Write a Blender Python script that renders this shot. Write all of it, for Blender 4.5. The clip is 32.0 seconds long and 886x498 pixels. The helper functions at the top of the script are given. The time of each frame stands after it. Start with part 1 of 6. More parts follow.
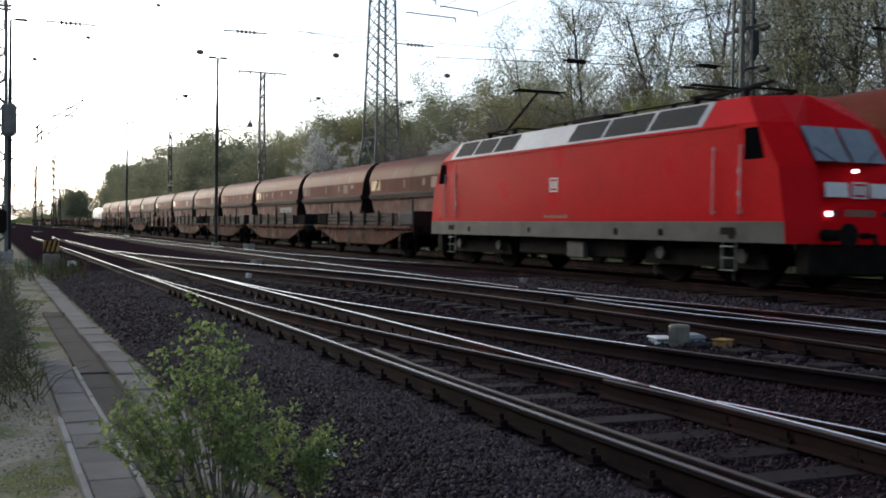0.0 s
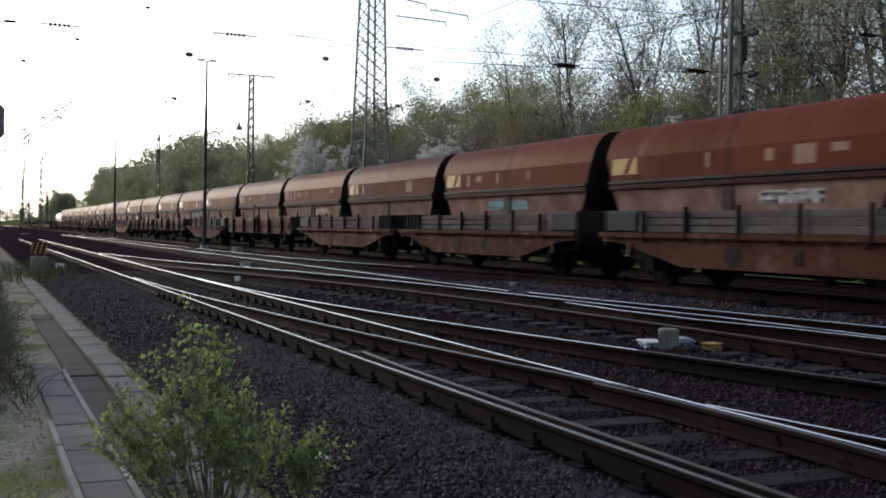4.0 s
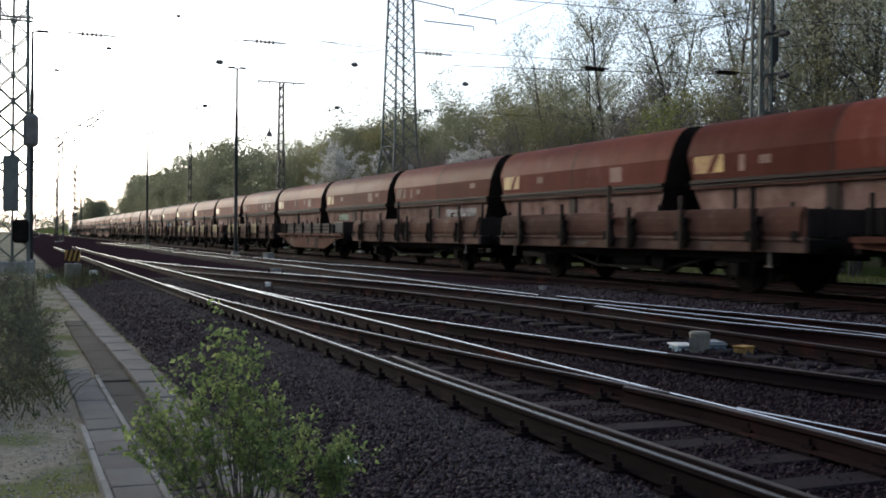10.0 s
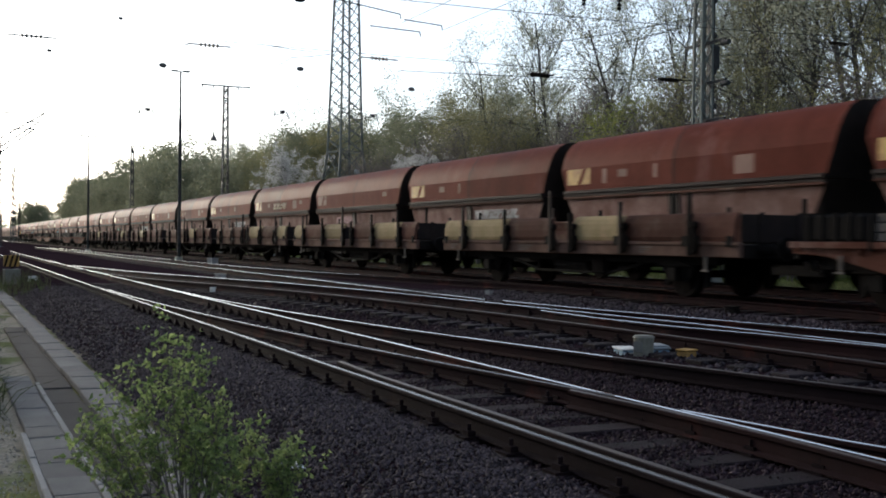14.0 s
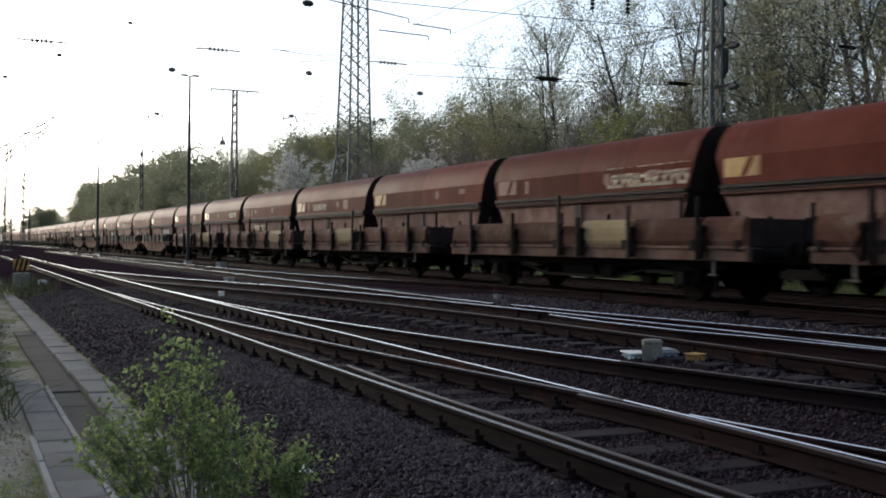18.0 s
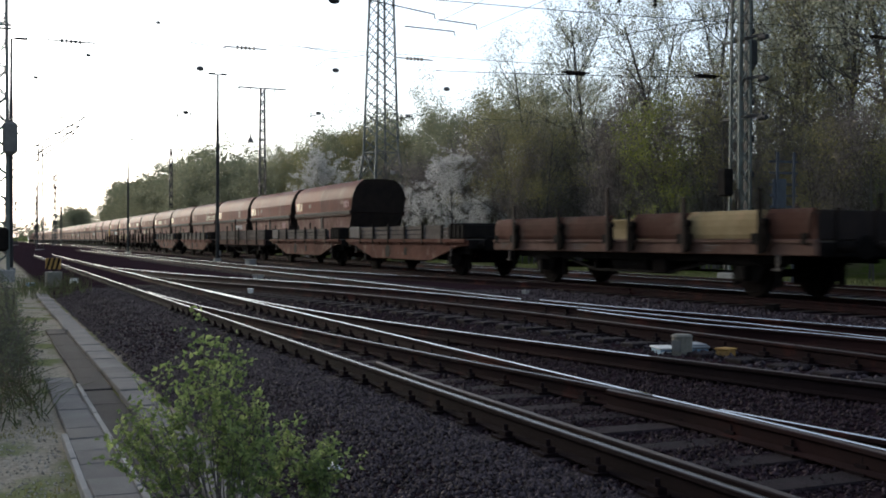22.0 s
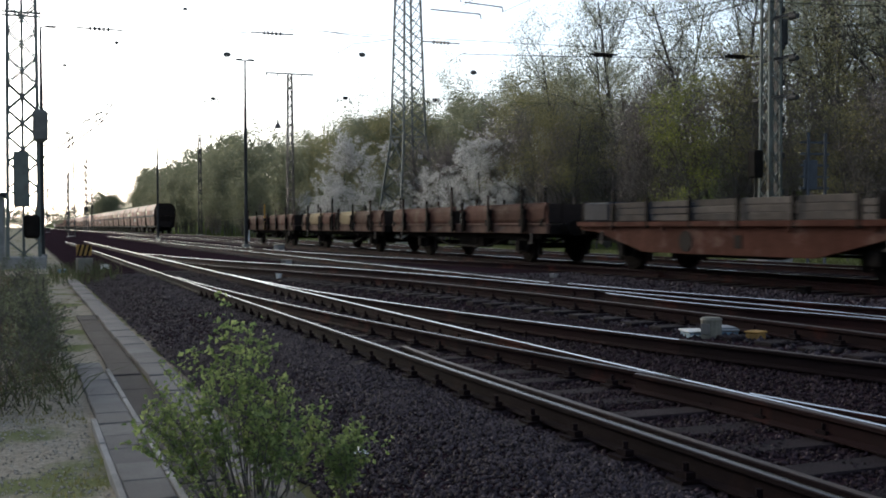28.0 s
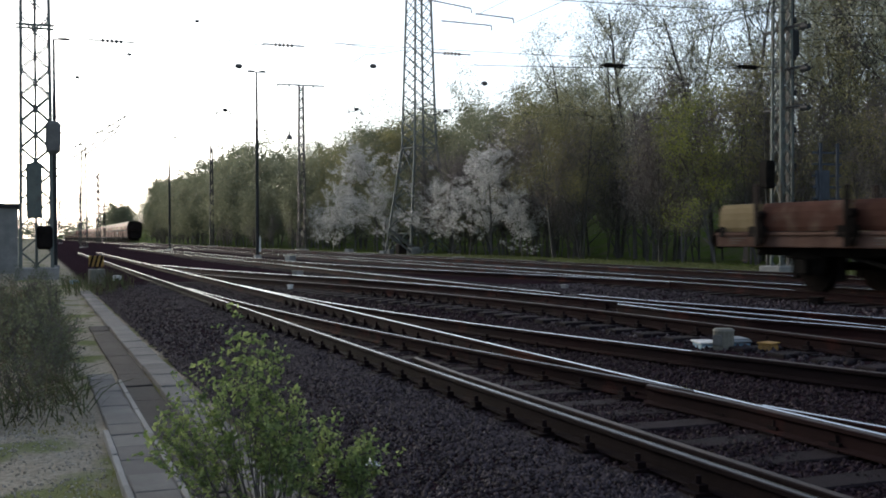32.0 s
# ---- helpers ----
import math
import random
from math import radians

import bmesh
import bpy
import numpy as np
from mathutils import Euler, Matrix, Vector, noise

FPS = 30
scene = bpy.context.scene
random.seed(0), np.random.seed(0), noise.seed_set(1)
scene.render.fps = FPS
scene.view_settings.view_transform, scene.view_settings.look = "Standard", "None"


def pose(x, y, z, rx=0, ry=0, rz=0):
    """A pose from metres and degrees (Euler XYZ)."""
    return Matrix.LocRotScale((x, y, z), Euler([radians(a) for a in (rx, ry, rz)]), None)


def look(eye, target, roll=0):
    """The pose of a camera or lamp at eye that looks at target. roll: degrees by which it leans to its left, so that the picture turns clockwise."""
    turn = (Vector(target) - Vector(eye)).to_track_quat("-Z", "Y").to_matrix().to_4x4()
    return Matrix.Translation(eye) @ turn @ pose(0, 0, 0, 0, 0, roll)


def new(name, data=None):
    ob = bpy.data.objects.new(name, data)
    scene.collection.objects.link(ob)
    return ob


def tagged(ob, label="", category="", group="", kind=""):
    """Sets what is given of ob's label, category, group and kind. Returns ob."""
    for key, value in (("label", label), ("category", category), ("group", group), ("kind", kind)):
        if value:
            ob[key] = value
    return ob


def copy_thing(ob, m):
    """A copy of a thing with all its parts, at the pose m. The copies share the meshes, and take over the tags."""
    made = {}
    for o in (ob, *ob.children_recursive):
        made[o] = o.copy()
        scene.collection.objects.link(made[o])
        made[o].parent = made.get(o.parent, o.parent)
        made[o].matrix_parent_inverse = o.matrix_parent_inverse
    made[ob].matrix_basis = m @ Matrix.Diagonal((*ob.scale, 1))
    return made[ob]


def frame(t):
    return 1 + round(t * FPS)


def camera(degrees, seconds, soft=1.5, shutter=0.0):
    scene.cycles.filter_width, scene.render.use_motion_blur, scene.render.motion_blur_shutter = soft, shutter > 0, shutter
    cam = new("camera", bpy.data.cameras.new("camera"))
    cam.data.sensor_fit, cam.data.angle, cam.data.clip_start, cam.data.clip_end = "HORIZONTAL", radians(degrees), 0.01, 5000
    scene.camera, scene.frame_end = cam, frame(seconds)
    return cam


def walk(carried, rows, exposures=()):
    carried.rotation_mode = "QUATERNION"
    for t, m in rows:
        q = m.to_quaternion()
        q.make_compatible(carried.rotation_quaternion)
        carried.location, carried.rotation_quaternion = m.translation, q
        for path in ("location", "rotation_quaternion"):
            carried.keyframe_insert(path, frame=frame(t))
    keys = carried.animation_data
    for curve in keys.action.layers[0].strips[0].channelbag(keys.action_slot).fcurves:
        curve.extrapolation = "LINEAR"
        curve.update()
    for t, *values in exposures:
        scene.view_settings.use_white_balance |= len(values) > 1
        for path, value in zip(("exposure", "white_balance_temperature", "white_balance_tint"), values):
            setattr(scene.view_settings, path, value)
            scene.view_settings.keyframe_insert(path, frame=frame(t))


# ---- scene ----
cam = camera(45.60, 32.0, soft=1.85, shutter=0.4)
# seconds, eye, target, roll: a hand-held camera that stands beside the yard
PATH = [
    (0, (0.000, 0.000, 1.056), (-18.350, 7.944, 0.662), 0.921),
    (0.5, (0.006, -0.007, 1.050), (-18.366, 7.889, 0.713), 1.067),
    (1, (0.007, -0.011, 1.054), (-18.400, 7.801, 0.664), 1.001),
    (1.5, (0.011, -0.014, 1.054), (-18.393, 7.810, 0.736), 1.087),
    (2, (0.004, -0.013, 1.051), (-18.358, 7.910, 0.758), 1.227),
    (2.5, (0.021, -0.018, 1.054), (-18.222, 8.171, 0.708), 1.245),
    (4.5, (0.008, -0.029, 1.051), (-18.287, 8.046, 0.759), 0.950),
    (5, (0.021, -0.029, 1.045), (-18.395, 7.769, 0.798), 0.987),
    (5.5, (0.015, -0.022, 1.046), (-18.463, 7.626, 0.754), 1.066),
    (6, (0.017, -0.024, 1.058), (-18.440, 7.676, 0.815), 1.149),
    (6.5, (0.024, -0.027, 1.050), (-18.444, 7.649, 0.905), 1.369),
    (7, (0.020, -0.023, 1.044), (-18.382, 7.810, 0.901), 1.066),
    (7.5, (0.027, -0.011, 1.049), (-18.297, 8.004, 1.022), 1.065),
    (8, (0.019, -0.022, 1.051), (-18.136, 8.369, 1.024), 1.195),
    (8.5, (0.026, -0.039, 1.055), (-17.983, 8.661, 0.994), 1.074),
    (9, (0.019, -0.030, 1.044), (-18.066, 8.508, 0.961), 0.916),
    (9.5, (0.013, -0.022, 1.047), (-18.352, 7.895, 0.858), 0.768),
    (10, (0.011, -0.011, 1.045), (-18.481, 7.604, 0.806), 0.696),
    (10.5, (0.021, -0.011, 1.048), (-18.459, 7.634, 0.830), 0.851),
    (11, (0.014, -0.009, 1.049), (-18.435, 7.711, 0.898), 0.854),
    (11.5, (0.032, -0.017, 1.048), (-18.350, 7.863, 0.969), 0.860),
    (12, (0.013, -0.006, 1.049), (-18.345, 7.928, 0.944), 0.719),
    (12.5, (0.020, -0.018, 1.047), (-18.268, 8.078, 0.976), 0.859),
    (13, (0.013, -0.028, 1.046), (-18.203, 8.228, 0.976), 0.744),
    (13.5, (0.015, -0.027, 1.043), (-18.099, 8.451, 0.922), 0.753),
    (14, (0.027, -0.030, 1.044), (-18.052, 8.523, 0.913), 0.693),
    (14.5, (0.022, -0.032, 1.043), (-18.093, 8.444, 0.896), 0.776),
    (15, (0.024, -0.031, 1.049), (-18.158, 8.300, 0.954), 0.703),
    (15.5, (0.014, -0.020, 1.040), (-18.184, 8.274, 0.921), 0.545),
    (17.5, (0.017, -0.023, 1.043), (-18.139, 8.366, 0.948), 0.537),
    (18, (0.028, -0.023, 1.044), (-18.121, 8.381, 0.986), 0.700),
    (18.5, (0.024, -0.028, 1.045), (-18.035, 8.568, 0.999), 0.893),
    (19, (0.028, -0.035, 1.042), (-18.017, 8.590, 1.030), 0.849),
    (19.5, (0.026, -0.040, 1.041), (-18.069, 8.479, 1.016), 0.586),
    (20, (0.017, -0.038, 1.041), (-18.089, 8.458, 1.038), 0.421),
    (20.5, (0.023, -0.041, 1.043), (-18.135, 8.343, 1.006), 0.468),
    (21, (0.012, -0.025, 1.044), (-18.286, 8.048, 0.903), 0.331),
    (21.5, (0.011, -0.025, 1.043), (-18.361, 7.878, 0.868), 0.295),
    (22, (0.015, -0.012, 1.046), (-18.350, 7.906, 0.903), 0.239),
    (22.5, (0.016, -0.020, 1.046), (-18.316, 7.975, 0.953), 0.340),
    (23, (0.030, -0.038, 1.046), (-18.181, 8.231, 1.034), 0.516),
    (23.5, (0.026, -0.041, 1.040), (-18.253, 8.076, 1.039), 0.476),
    (24, (0.030, -0.035, 1.035), (-18.331, 7.894, 1.037), 0.496),
    (24.5, (0.021, -0.028, 1.046), (-18.454, 7.629, 0.890), 0.114),
    (25, (0.015, -0.013, 1.033), (-18.550, 7.423, 0.862), 0.165),
    (25.5, (0.015, -0.010, 1.051), (-18.558, 7.407, 0.875), 0.147),
    (27.5, (-0.007, 0.012, 1.047), (-18.491, 7.643, 0.701), -0.162),
    (28, (-0.018, 0.022, 1.043), (-18.584, 7.445, 0.600), -0.147),
    (28.5, (-0.019, 0.023, 1.048), (-18.615, 7.373, 0.620), -0.118),
    (29, (-0.015, 0.014, 1.047), (-18.603, 7.387, 0.682), 0.004),
    (29.5, (-0.019, 0.018, 1.041), (-18.569, 7.487, 0.696), 0.135),
    (30, (-0.004, 0.010, 1.053), (-18.522, 7.565, 0.913), 0.175),
    (30.5, (-0.001, 0.008, 1.038), (-18.487, 7.638, 0.846), 0.142),
    (31, (-0.007, 0.008, 1.045), (-18.558, 7.478, 0.762), -0.143),
    (31.5, (-0.005, 0.026, 1.044), (-18.650, 7.258, 0.752), -0.199),
    (32, (-0.016, 0.018, 1.048), (-18.662, 7.250, 0.808), -0.197),
]
walk(cam, [(t, look(e, g, r)) for t, e, g, r in PATH], [(0, 0.66, 5800, 9), (32, 0.66, 5800, 9)])

# ---- sky and sun: low evening sun behind thin cloud, far down the line ----
SUN_EL, SUN_AZ = radians(16.0), radians(196.0)   # azimuth measured from +x, anticlockwise
sky_world = bpy.data.worlds.new("evening_sky")
scene.world = sky_world
sky_world.use_nodes = True
wt = sky_world.node_tree
sky = wt.nodes.new("ShaderNodeTexSky")
sky.sky_type, sky.sun_disc = "NISHITA", False
sky.sun_elevation, sky.sun_rotation = SUN_EL, radians(90.0) - SUN_AZ
sky.air_density, sky.dust_density, sky.ozone_density = 1.0, 1.4, 1.0
veil = wt.nodes.new("ShaderNodeHueSaturation")      # thin high cloud greys the whole sky
veil.inputs["Saturation"].default_value = 0.55
wt.links.new(sky.outputs[0], veil.inputs["Color"])
wt.links.new(veil.outputs[0], wt.nodes["Background"].inputs[0])
wt.nodes["Background"].inputs[1].default_value = 0.15
sun = new("sun", bpy.data.lights.new("sun", "SUN"))
sun.data.energy, sun.data.angle, sun.data.color = 1.1, radians(12.0), (1.0, 0.82, 0.56)
sun_way = Vector((math.cos(SUN_AZ) * math.cos(SUN_EL), math.sin(SUN_AZ) * math.cos(SUN_EL), math.sin(SUN_EL)))
sun.matrix_world = look(sun_way * 100, (0, 0, 0))


# ---- materials ----
def surf(name, c1, c2, rough=0.75, metal=0.0, scale=3.0, fine=40.0, bump=0.25, stain=None, amount=0.5, tall=1.0, vary=0.0, spec=0.10):
    """A procedural surface: two colours mixed by a broad noise, a fine grain, stains, and relief. tall: stretches the noise upright."""
    m = bpy.data.materials.new(name)
    m.use_nodes = True
    nt = m.node_tree
    n, l = nt.nodes, nt.links
    b = n["Principled BSDF"]
    b.inputs["Metallic"].default_value = metal
    b.inputs["Specular IOR Level"].default_value = spec
    tc = n.new("ShaderNodeTexCoord")
    oi = n.new("ShaderNodeObjectInfo")
    off = n.new("ShaderNodeVectorMath")
    off.operation = "MULTIPLY_ADD"
    l.new(oi.outputs["Random"], off.inputs[0])
    off.inputs[1].default_value = (37.0, 53.0, 71.0)
    l.new(tc.outputs["Object"], off.inputs[2])
    mp = n.new("ShaderNodeMapping")
    mp.inputs["Scale"].default_value = (1, 1, 1 / tall)
    l.new(off.outputs[0], mp.inputs[0])

    def nz(s, d=4.0, r=0.6):
        k = n.new("ShaderNodeTexNoise")
        k.inputs["Scale"].default_value, k.inputs["Detail"].default_value, k.inputs["Roughness"].default_value = s, d, r
        l.new(mp.outputs[0], k.inputs["Vector"])
        return k.outputs["Fac"]

    def ramp(src, a, z):
        k = n.new("ShaderNodeMapRange")
        k.inputs["From Min"].default_value, k.inputs["From Max"].default_value = a, z
        l.new(src, k.inputs["Value"])
        return k.outputs["Result"]

    def mix(fac, a, c, mode="MIX"):
        k = n.new("ShaderNodeMix")
        k.data_type, k.blend_type = "RGBA", mode
        for sock, v in ((0, fac), (6, a), (7, c)):
            if isinstance(v, tuple):
                k.inputs[sock].default_value = (*v, 1)
            elif isinstance(v, float):
                k.inputs[sock].default_value = v
            else:
                l.new(v, k.inputs[sock])
        return k.outputs[2]

    big, small = nz(scale), nz(fine, 3.0, 0.7)
    col = mix(ramp(big, 0.35, 0.65), c1, c2)
    col = mix(ramp(small, 0.2, 0.8), mix(0.35, col, (0.0, 0.0, 0.0)), col)
    if stain:
        col = mix(ramp(nz(scale * 0.6 + 0.4, 6.0, 0.7), 0.62 - 0.25 * amount, 0.72), col, stain)
    if vary:
        hsv = n.new("ShaderNodeHueSaturation")
        mr = n.new("ShaderNodeMapRange")
        mr.inputs["To Min"].default_value, mr.inputs["To Max"].default_value = 1 - vary, 1 + vary
        l.new(oi.outputs["Random"], mr.inputs["Value"])
        l.new(mr.outputs["Result"], hsv.inputs["Value"])
        l.new(col, hsv.inputs["Color"])
        col = hsv.outputs[0]
    l.new(col, b.inputs["Base Color"])
    rr = n.new("ShaderNodeMapRange")
    rr.inputs["To Min"].default_value, rr.inputs["To Max"].default_value = max(0.03, rough - 0.12), min(1.0, rough + 0.12)
    l.new(big, rr.inputs["Value"])
    l.new(rr.outputs["Result"], b.inputs["Roughness"])
    if bump:
        bp = n.new("ShaderNodeBump")
        bp.inputs["Strength"].default_value, bp.inputs["Distance"].default_value = bump, 0.02
        l.new(small, bp.inputs["Height"])
        l.new(bp.outputs[0], b.inputs["Normal"])
    return m


def foliage(name, c1, c2, through_light=0.58, spec=0.2):
    """Leaf cards: colour differs from leaf to leaf, some light passes."""
    m = bpy.data.materials.new(name)
    m.use_nodes = True
    nt = m.node_tree
    n, l = nt.nodes, nt.links
    b = n["Principled BSDF"]
    geo = n.new("ShaderNodeNewGeometry")
    cr = n.new("ShaderNodeMix")
    cr.data_type = "RGBA"
    cr.inputs[6].default_value, cr.inputs[7].default_value = (*c1, 1), (*c2, 1)
    l.new(geo.outputs["Random Per Island"], cr.inputs[0])
    l.new(cr.outputs[2], b.inputs["Base Color"])
    b.inputs["Roughness"].default_value = 0.6
    b.inputs["Specular IOR Level"].default_value = spec
    tr = n.new("ShaderNodeBsdfTranslucent")
    l.new(cr.outputs[2], tr.inputs["Color"])
    ms = n.new("ShaderNodeMixShader")
    ms.inputs[0].default_value = through_light
    l.new(b.outputs[0], ms.inputs[1])
    l.new(tr.outputs[0], ms.inputs[2])
    l.new(ms.outputs[0], n["Material Output"].inputs[0])
    return m


def glow(name, c, strength):
    m = bpy.data.materials.new(name)
    m.use_nodes = True
    b = m.node_tree.nodes["Principled BSDF"]
    b.inputs["Base Color"].default_value = (*c, 1)
    b.inputs["Emission Color"].default_value = (*c, 1)
    b.inputs["Emission Strength"].default_value = strength
    return m


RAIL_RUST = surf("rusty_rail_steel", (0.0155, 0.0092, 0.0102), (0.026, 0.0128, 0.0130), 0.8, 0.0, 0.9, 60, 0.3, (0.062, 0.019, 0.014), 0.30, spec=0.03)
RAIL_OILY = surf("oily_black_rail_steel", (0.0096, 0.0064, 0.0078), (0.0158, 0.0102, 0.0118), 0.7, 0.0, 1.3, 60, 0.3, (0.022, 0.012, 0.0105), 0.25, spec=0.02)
RAIL_WORN = surf("tarnished_rail_head", (0.05, 0.045, 0.043), (0.085, 0.075, 0.07), 0.22, 0.0, 1.5, 25, 0.02, spec=0.15)
RAIL_HEAD = surf("polished_rail_head", (0.78, 0.77, 0.76), (0.66, 0.65, 0.64), 0.15, 1.0, 1.5, 25, 0.02)
RAIL_DULL = surf("dull_rail_head", (0.06, 0.045, 0.038), (0.10, 0.075, 0.06), 0.5, 0.6, 1.5, 25, 0.1)
SLEEPER = surf("tarred_timber", (0.0115, 0.0080, 0.0098), (0.024, 0.0170, 0.0200), 0.85, 0, 3, 45, 0.5, vary=0.3)
CONCRETE = surf("grey_concrete", (0.25, 0.245, 0.236), (0.33, 0.322, 0.308), 0.9, 0, 2.5, 70, 0.3, (0.20, 0.20, 0.19), 0.5, vary=0.12)
WORN_CONCRETE = surf("worn_concrete", (0.137, 0.133, 0.13), (0.187, 0.18, 0.173), 0.9, 0, 2.5, 70, 0.3, (0.10, 0.10, 0.095), 0.6, vary=0.15)
DARK_SLAB = surf("dark_bitumen", (0.03, 0.0288, 0.03), (0.048, 0.0456, 0.045), 0.9, 0, 3, 70, 0.3, vary=0.15)
RED = surf("traffic_red_paint", (0.58, 0.0072, 0.0115), (0.50, 0.006, 0.0095), 0.30, 0, 0.8, 20, 0.015, spec=0.02)
GREY_SKIRT = surf("dusty_grey_paint", (0.085, 0.085, 0.085), (0.06, 0.06, 0.06), 0.6, 0, 1.5, 30, 0.08, (0.07, 0.06, 0.05), 0.4)
SILVER = surf("pale_grey_roof", (0.40, 0.41, 0.43), (0.34, 0.35, 0.37), 0.45, 0.2, 1.2, 30, 0.05)
GRILLE = surf("dark_grille", (0.022, 0.024, 0.028), (0.032, 0.034, 0.038), 0.8, 0, 1, 80, 0.5, spec=0.1)
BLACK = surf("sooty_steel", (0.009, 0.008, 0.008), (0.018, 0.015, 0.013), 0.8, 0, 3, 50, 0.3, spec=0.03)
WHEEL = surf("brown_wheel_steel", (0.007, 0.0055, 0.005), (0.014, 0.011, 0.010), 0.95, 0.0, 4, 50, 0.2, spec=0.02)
SCREEN = surf("bluish_windscreen", (0.09, 0.12, 0.15), (0.11, 0.14, 0.17), 0.08, 0, 1, 5, 0.0, spec=0.9)
GLASS = surf("dark_cab_glass", (0.03, 0.04, 0.05), (0.035, 0.045, 0.055), 0.06, 0, 1, 5, 0.0, spec=0.9)
SIDE_GLASS = surf("shaded_cab_glass", (0.004, 0.0045, 0.005), (0.006, 0.0065, 0.007), 0.35, 0, 1, 5, 0.0, spec=0.0)
WHITE = surf("white_paint", (0.75, 0.75, 0.73), (0.65, 0.65, 0.63), 0.5, 0, 2, 40, 0.05)
HOP_TOP = surf("rust_brown_paint", (0.1075, 0.0298, 0.0200), (0.1475, 0.0438, 0.0294), 0.46, 0, 0.7, 14, 0.08, (0.150, 0.064, 0.052), 0.20, tall=2.5, vary=0.22, spec=0.008)
HOP_LOW = surf("dusty_hopper_side", (0.1688, 0.0938, 0.0750), (0.3000, 0.1938, 0.1600), 0.7, 0, 1.2, 20, 0.15, (0.12, 0.06, 0.045), 0.6, vary=0.2, spec=0.015)
# near-black that puts the shade on wagon ends into the colour
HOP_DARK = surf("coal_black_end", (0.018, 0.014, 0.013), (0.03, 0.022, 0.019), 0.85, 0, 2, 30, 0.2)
# dark rust, deepened so that the ledge carries the shadow under the side
HOP_RIM = surf("dark_rust_rim", (0.016, 0.009, 0.008), (0.03, 0.016, 0.013), 0.7, 0, 2, 30, 0.2, spec=0.12)
# gold of the low sun's reflection, painted as base colour, with brown stains
SUN_GLINT = surf("ochre_marking_field", (0.66, 0.44, 0.17), (0.52, 0.33, 0.12), 0.3, 0, 2.0, 25, 0.02, (0.22, 0.10, 0.06), 0.75, vary=0.2)
FADED = surf("faded_pink_primer", (0.2475, 0.1408, 0.1073), (0.2970, 0.1815, 0.1408), 0.65, 0, 2, 25, 0.05, vary=0.2)
BELLY = surf("rusty_red_frame", (0.0810, 0.0324, 0.0227), (0.1242, 0.0540, 0.0378), 0.7, 0, 1.3, 22, 0.15, (0.17, 0.11, 0.09), 0.35, vary=0.25, spec=0.015)
BOARD = surf("weathered_grey_board", (0.1162, 0.0988, 0.0844), (0.1656, 0.1403, 0.1196), 0.85, 0, 2.5, 35, 0.4, (0.09, 0.08, 0.075), 0.4, vary=0.2, spec=0.015)
SIDE = surf("brown_dropside", (0.0675, 0.0298, 0.0219), (0.1075, 0.0525, 0.0387), 0.7, 0, 1.4, 25, 0.15, (0.125, 0.088, 0.066), 0.35, vary=0.3, spec=0.015)
SIDE_PALE = surf("yellow_plank_dropside", (0.23, 0.173, 0.0896), (0.282, 0.218, 0.122), 0.65, 0, 2.0, 25, 0.1, (0.30, 0.20, 0.12), 0.3, vary=0.2, spec=0.015)
SILL = surf("dusty_side_sill", (0.1020, 0.0600, 0.0456), (0.1800, 0.1140, 0.0900), 0.75, 0, 1.6, 28, 0.15, (0.12, 0.07, 0.05), 0.5, vary=0.2, spec=0.015)
TARP = surf("dark_blue_cover", (0.016, 0.018, 0.026), (0.026, 0.03, 0.042), 0.7, 0, 2, 20, 0.2)
MAST = surf("grey_green_mast", (0.115, 0.13, 0.122), (0.165, 0.18, 0.168), 0.6, 0.2, 2, 40, 0.15, (0.09, 0.06, 0.045), 0.3)
DARK_MAST = surf("dark_steel_pole", (0.03, 0.032, 0.034), (0.05, 0.05, 0.052), 0.6, 0.2, 2, 40, 0.1)
WIRE = surf("dark_copper_wire", (0.035, 0.035, 0.035), (0.05, 0.05, 0.048), 0.6, 0.5, 2, 20, 0.0)
BARK = surf("grey_bark", (0.085, 0.078, 0.073), (0.145, 0.135, 0.126), 0.9, 0, 2.5, 30, 0.4, tall=4)


# ---- mesh helpers ----
def part(name, bm, material, parent=None, label=""):
    """Links a bmesh as one mesh object under a thing or part."""
    me = bpy.data.meshes.new(name)
    bm.to_mesh(me)
    bm.free()
    return link(name, me, material, parent, label)


def link(name, me, material, parent=None, label=""):
    for k in material if isinstance(material, (list, tuple)) else [material]:
        if k.name not in [q.name for q in me.materials]:
            me.materials.append(k)
    ob = new(name, me)
    if parent:
        ob.parent = parent
    if label:
        ob["label"] = label
    return ob


def thing(name, label, category, group="", kind="", at=None):
    ob = new(name)
    ob.empty_display_size = 0.2
    if at:
        ob.matrix_basis = at
    return tagged(ob, label, category, group, kind)


def box(bm, x0, x1, y0, y1, z0, z1, cut=0.0, mi=0):
    """A box; cut bevels its edges."""
    v = [bm.verts.new((x, y, z)) for x in (x0, x1) for y in (y0, y1) for z in (z0, z1)]
    fs = [bm.faces.new([v[i] for i in q]) for q in ((0, 1, 3, 2), (4, 6, 7, 5), (0, 4, 5, 1), (2, 3, 7, 6), (0, 2, 6, 4), (1, 5, 7, 3))]
    for q in fs:
        q.material_index = mi
    if cut:
        es = {e for q in fs for e in q.edges}
        bmesh.ops.bevel(bm, geom=list(es), offset=cut, segments=1, affect="EDGES")
    return bm


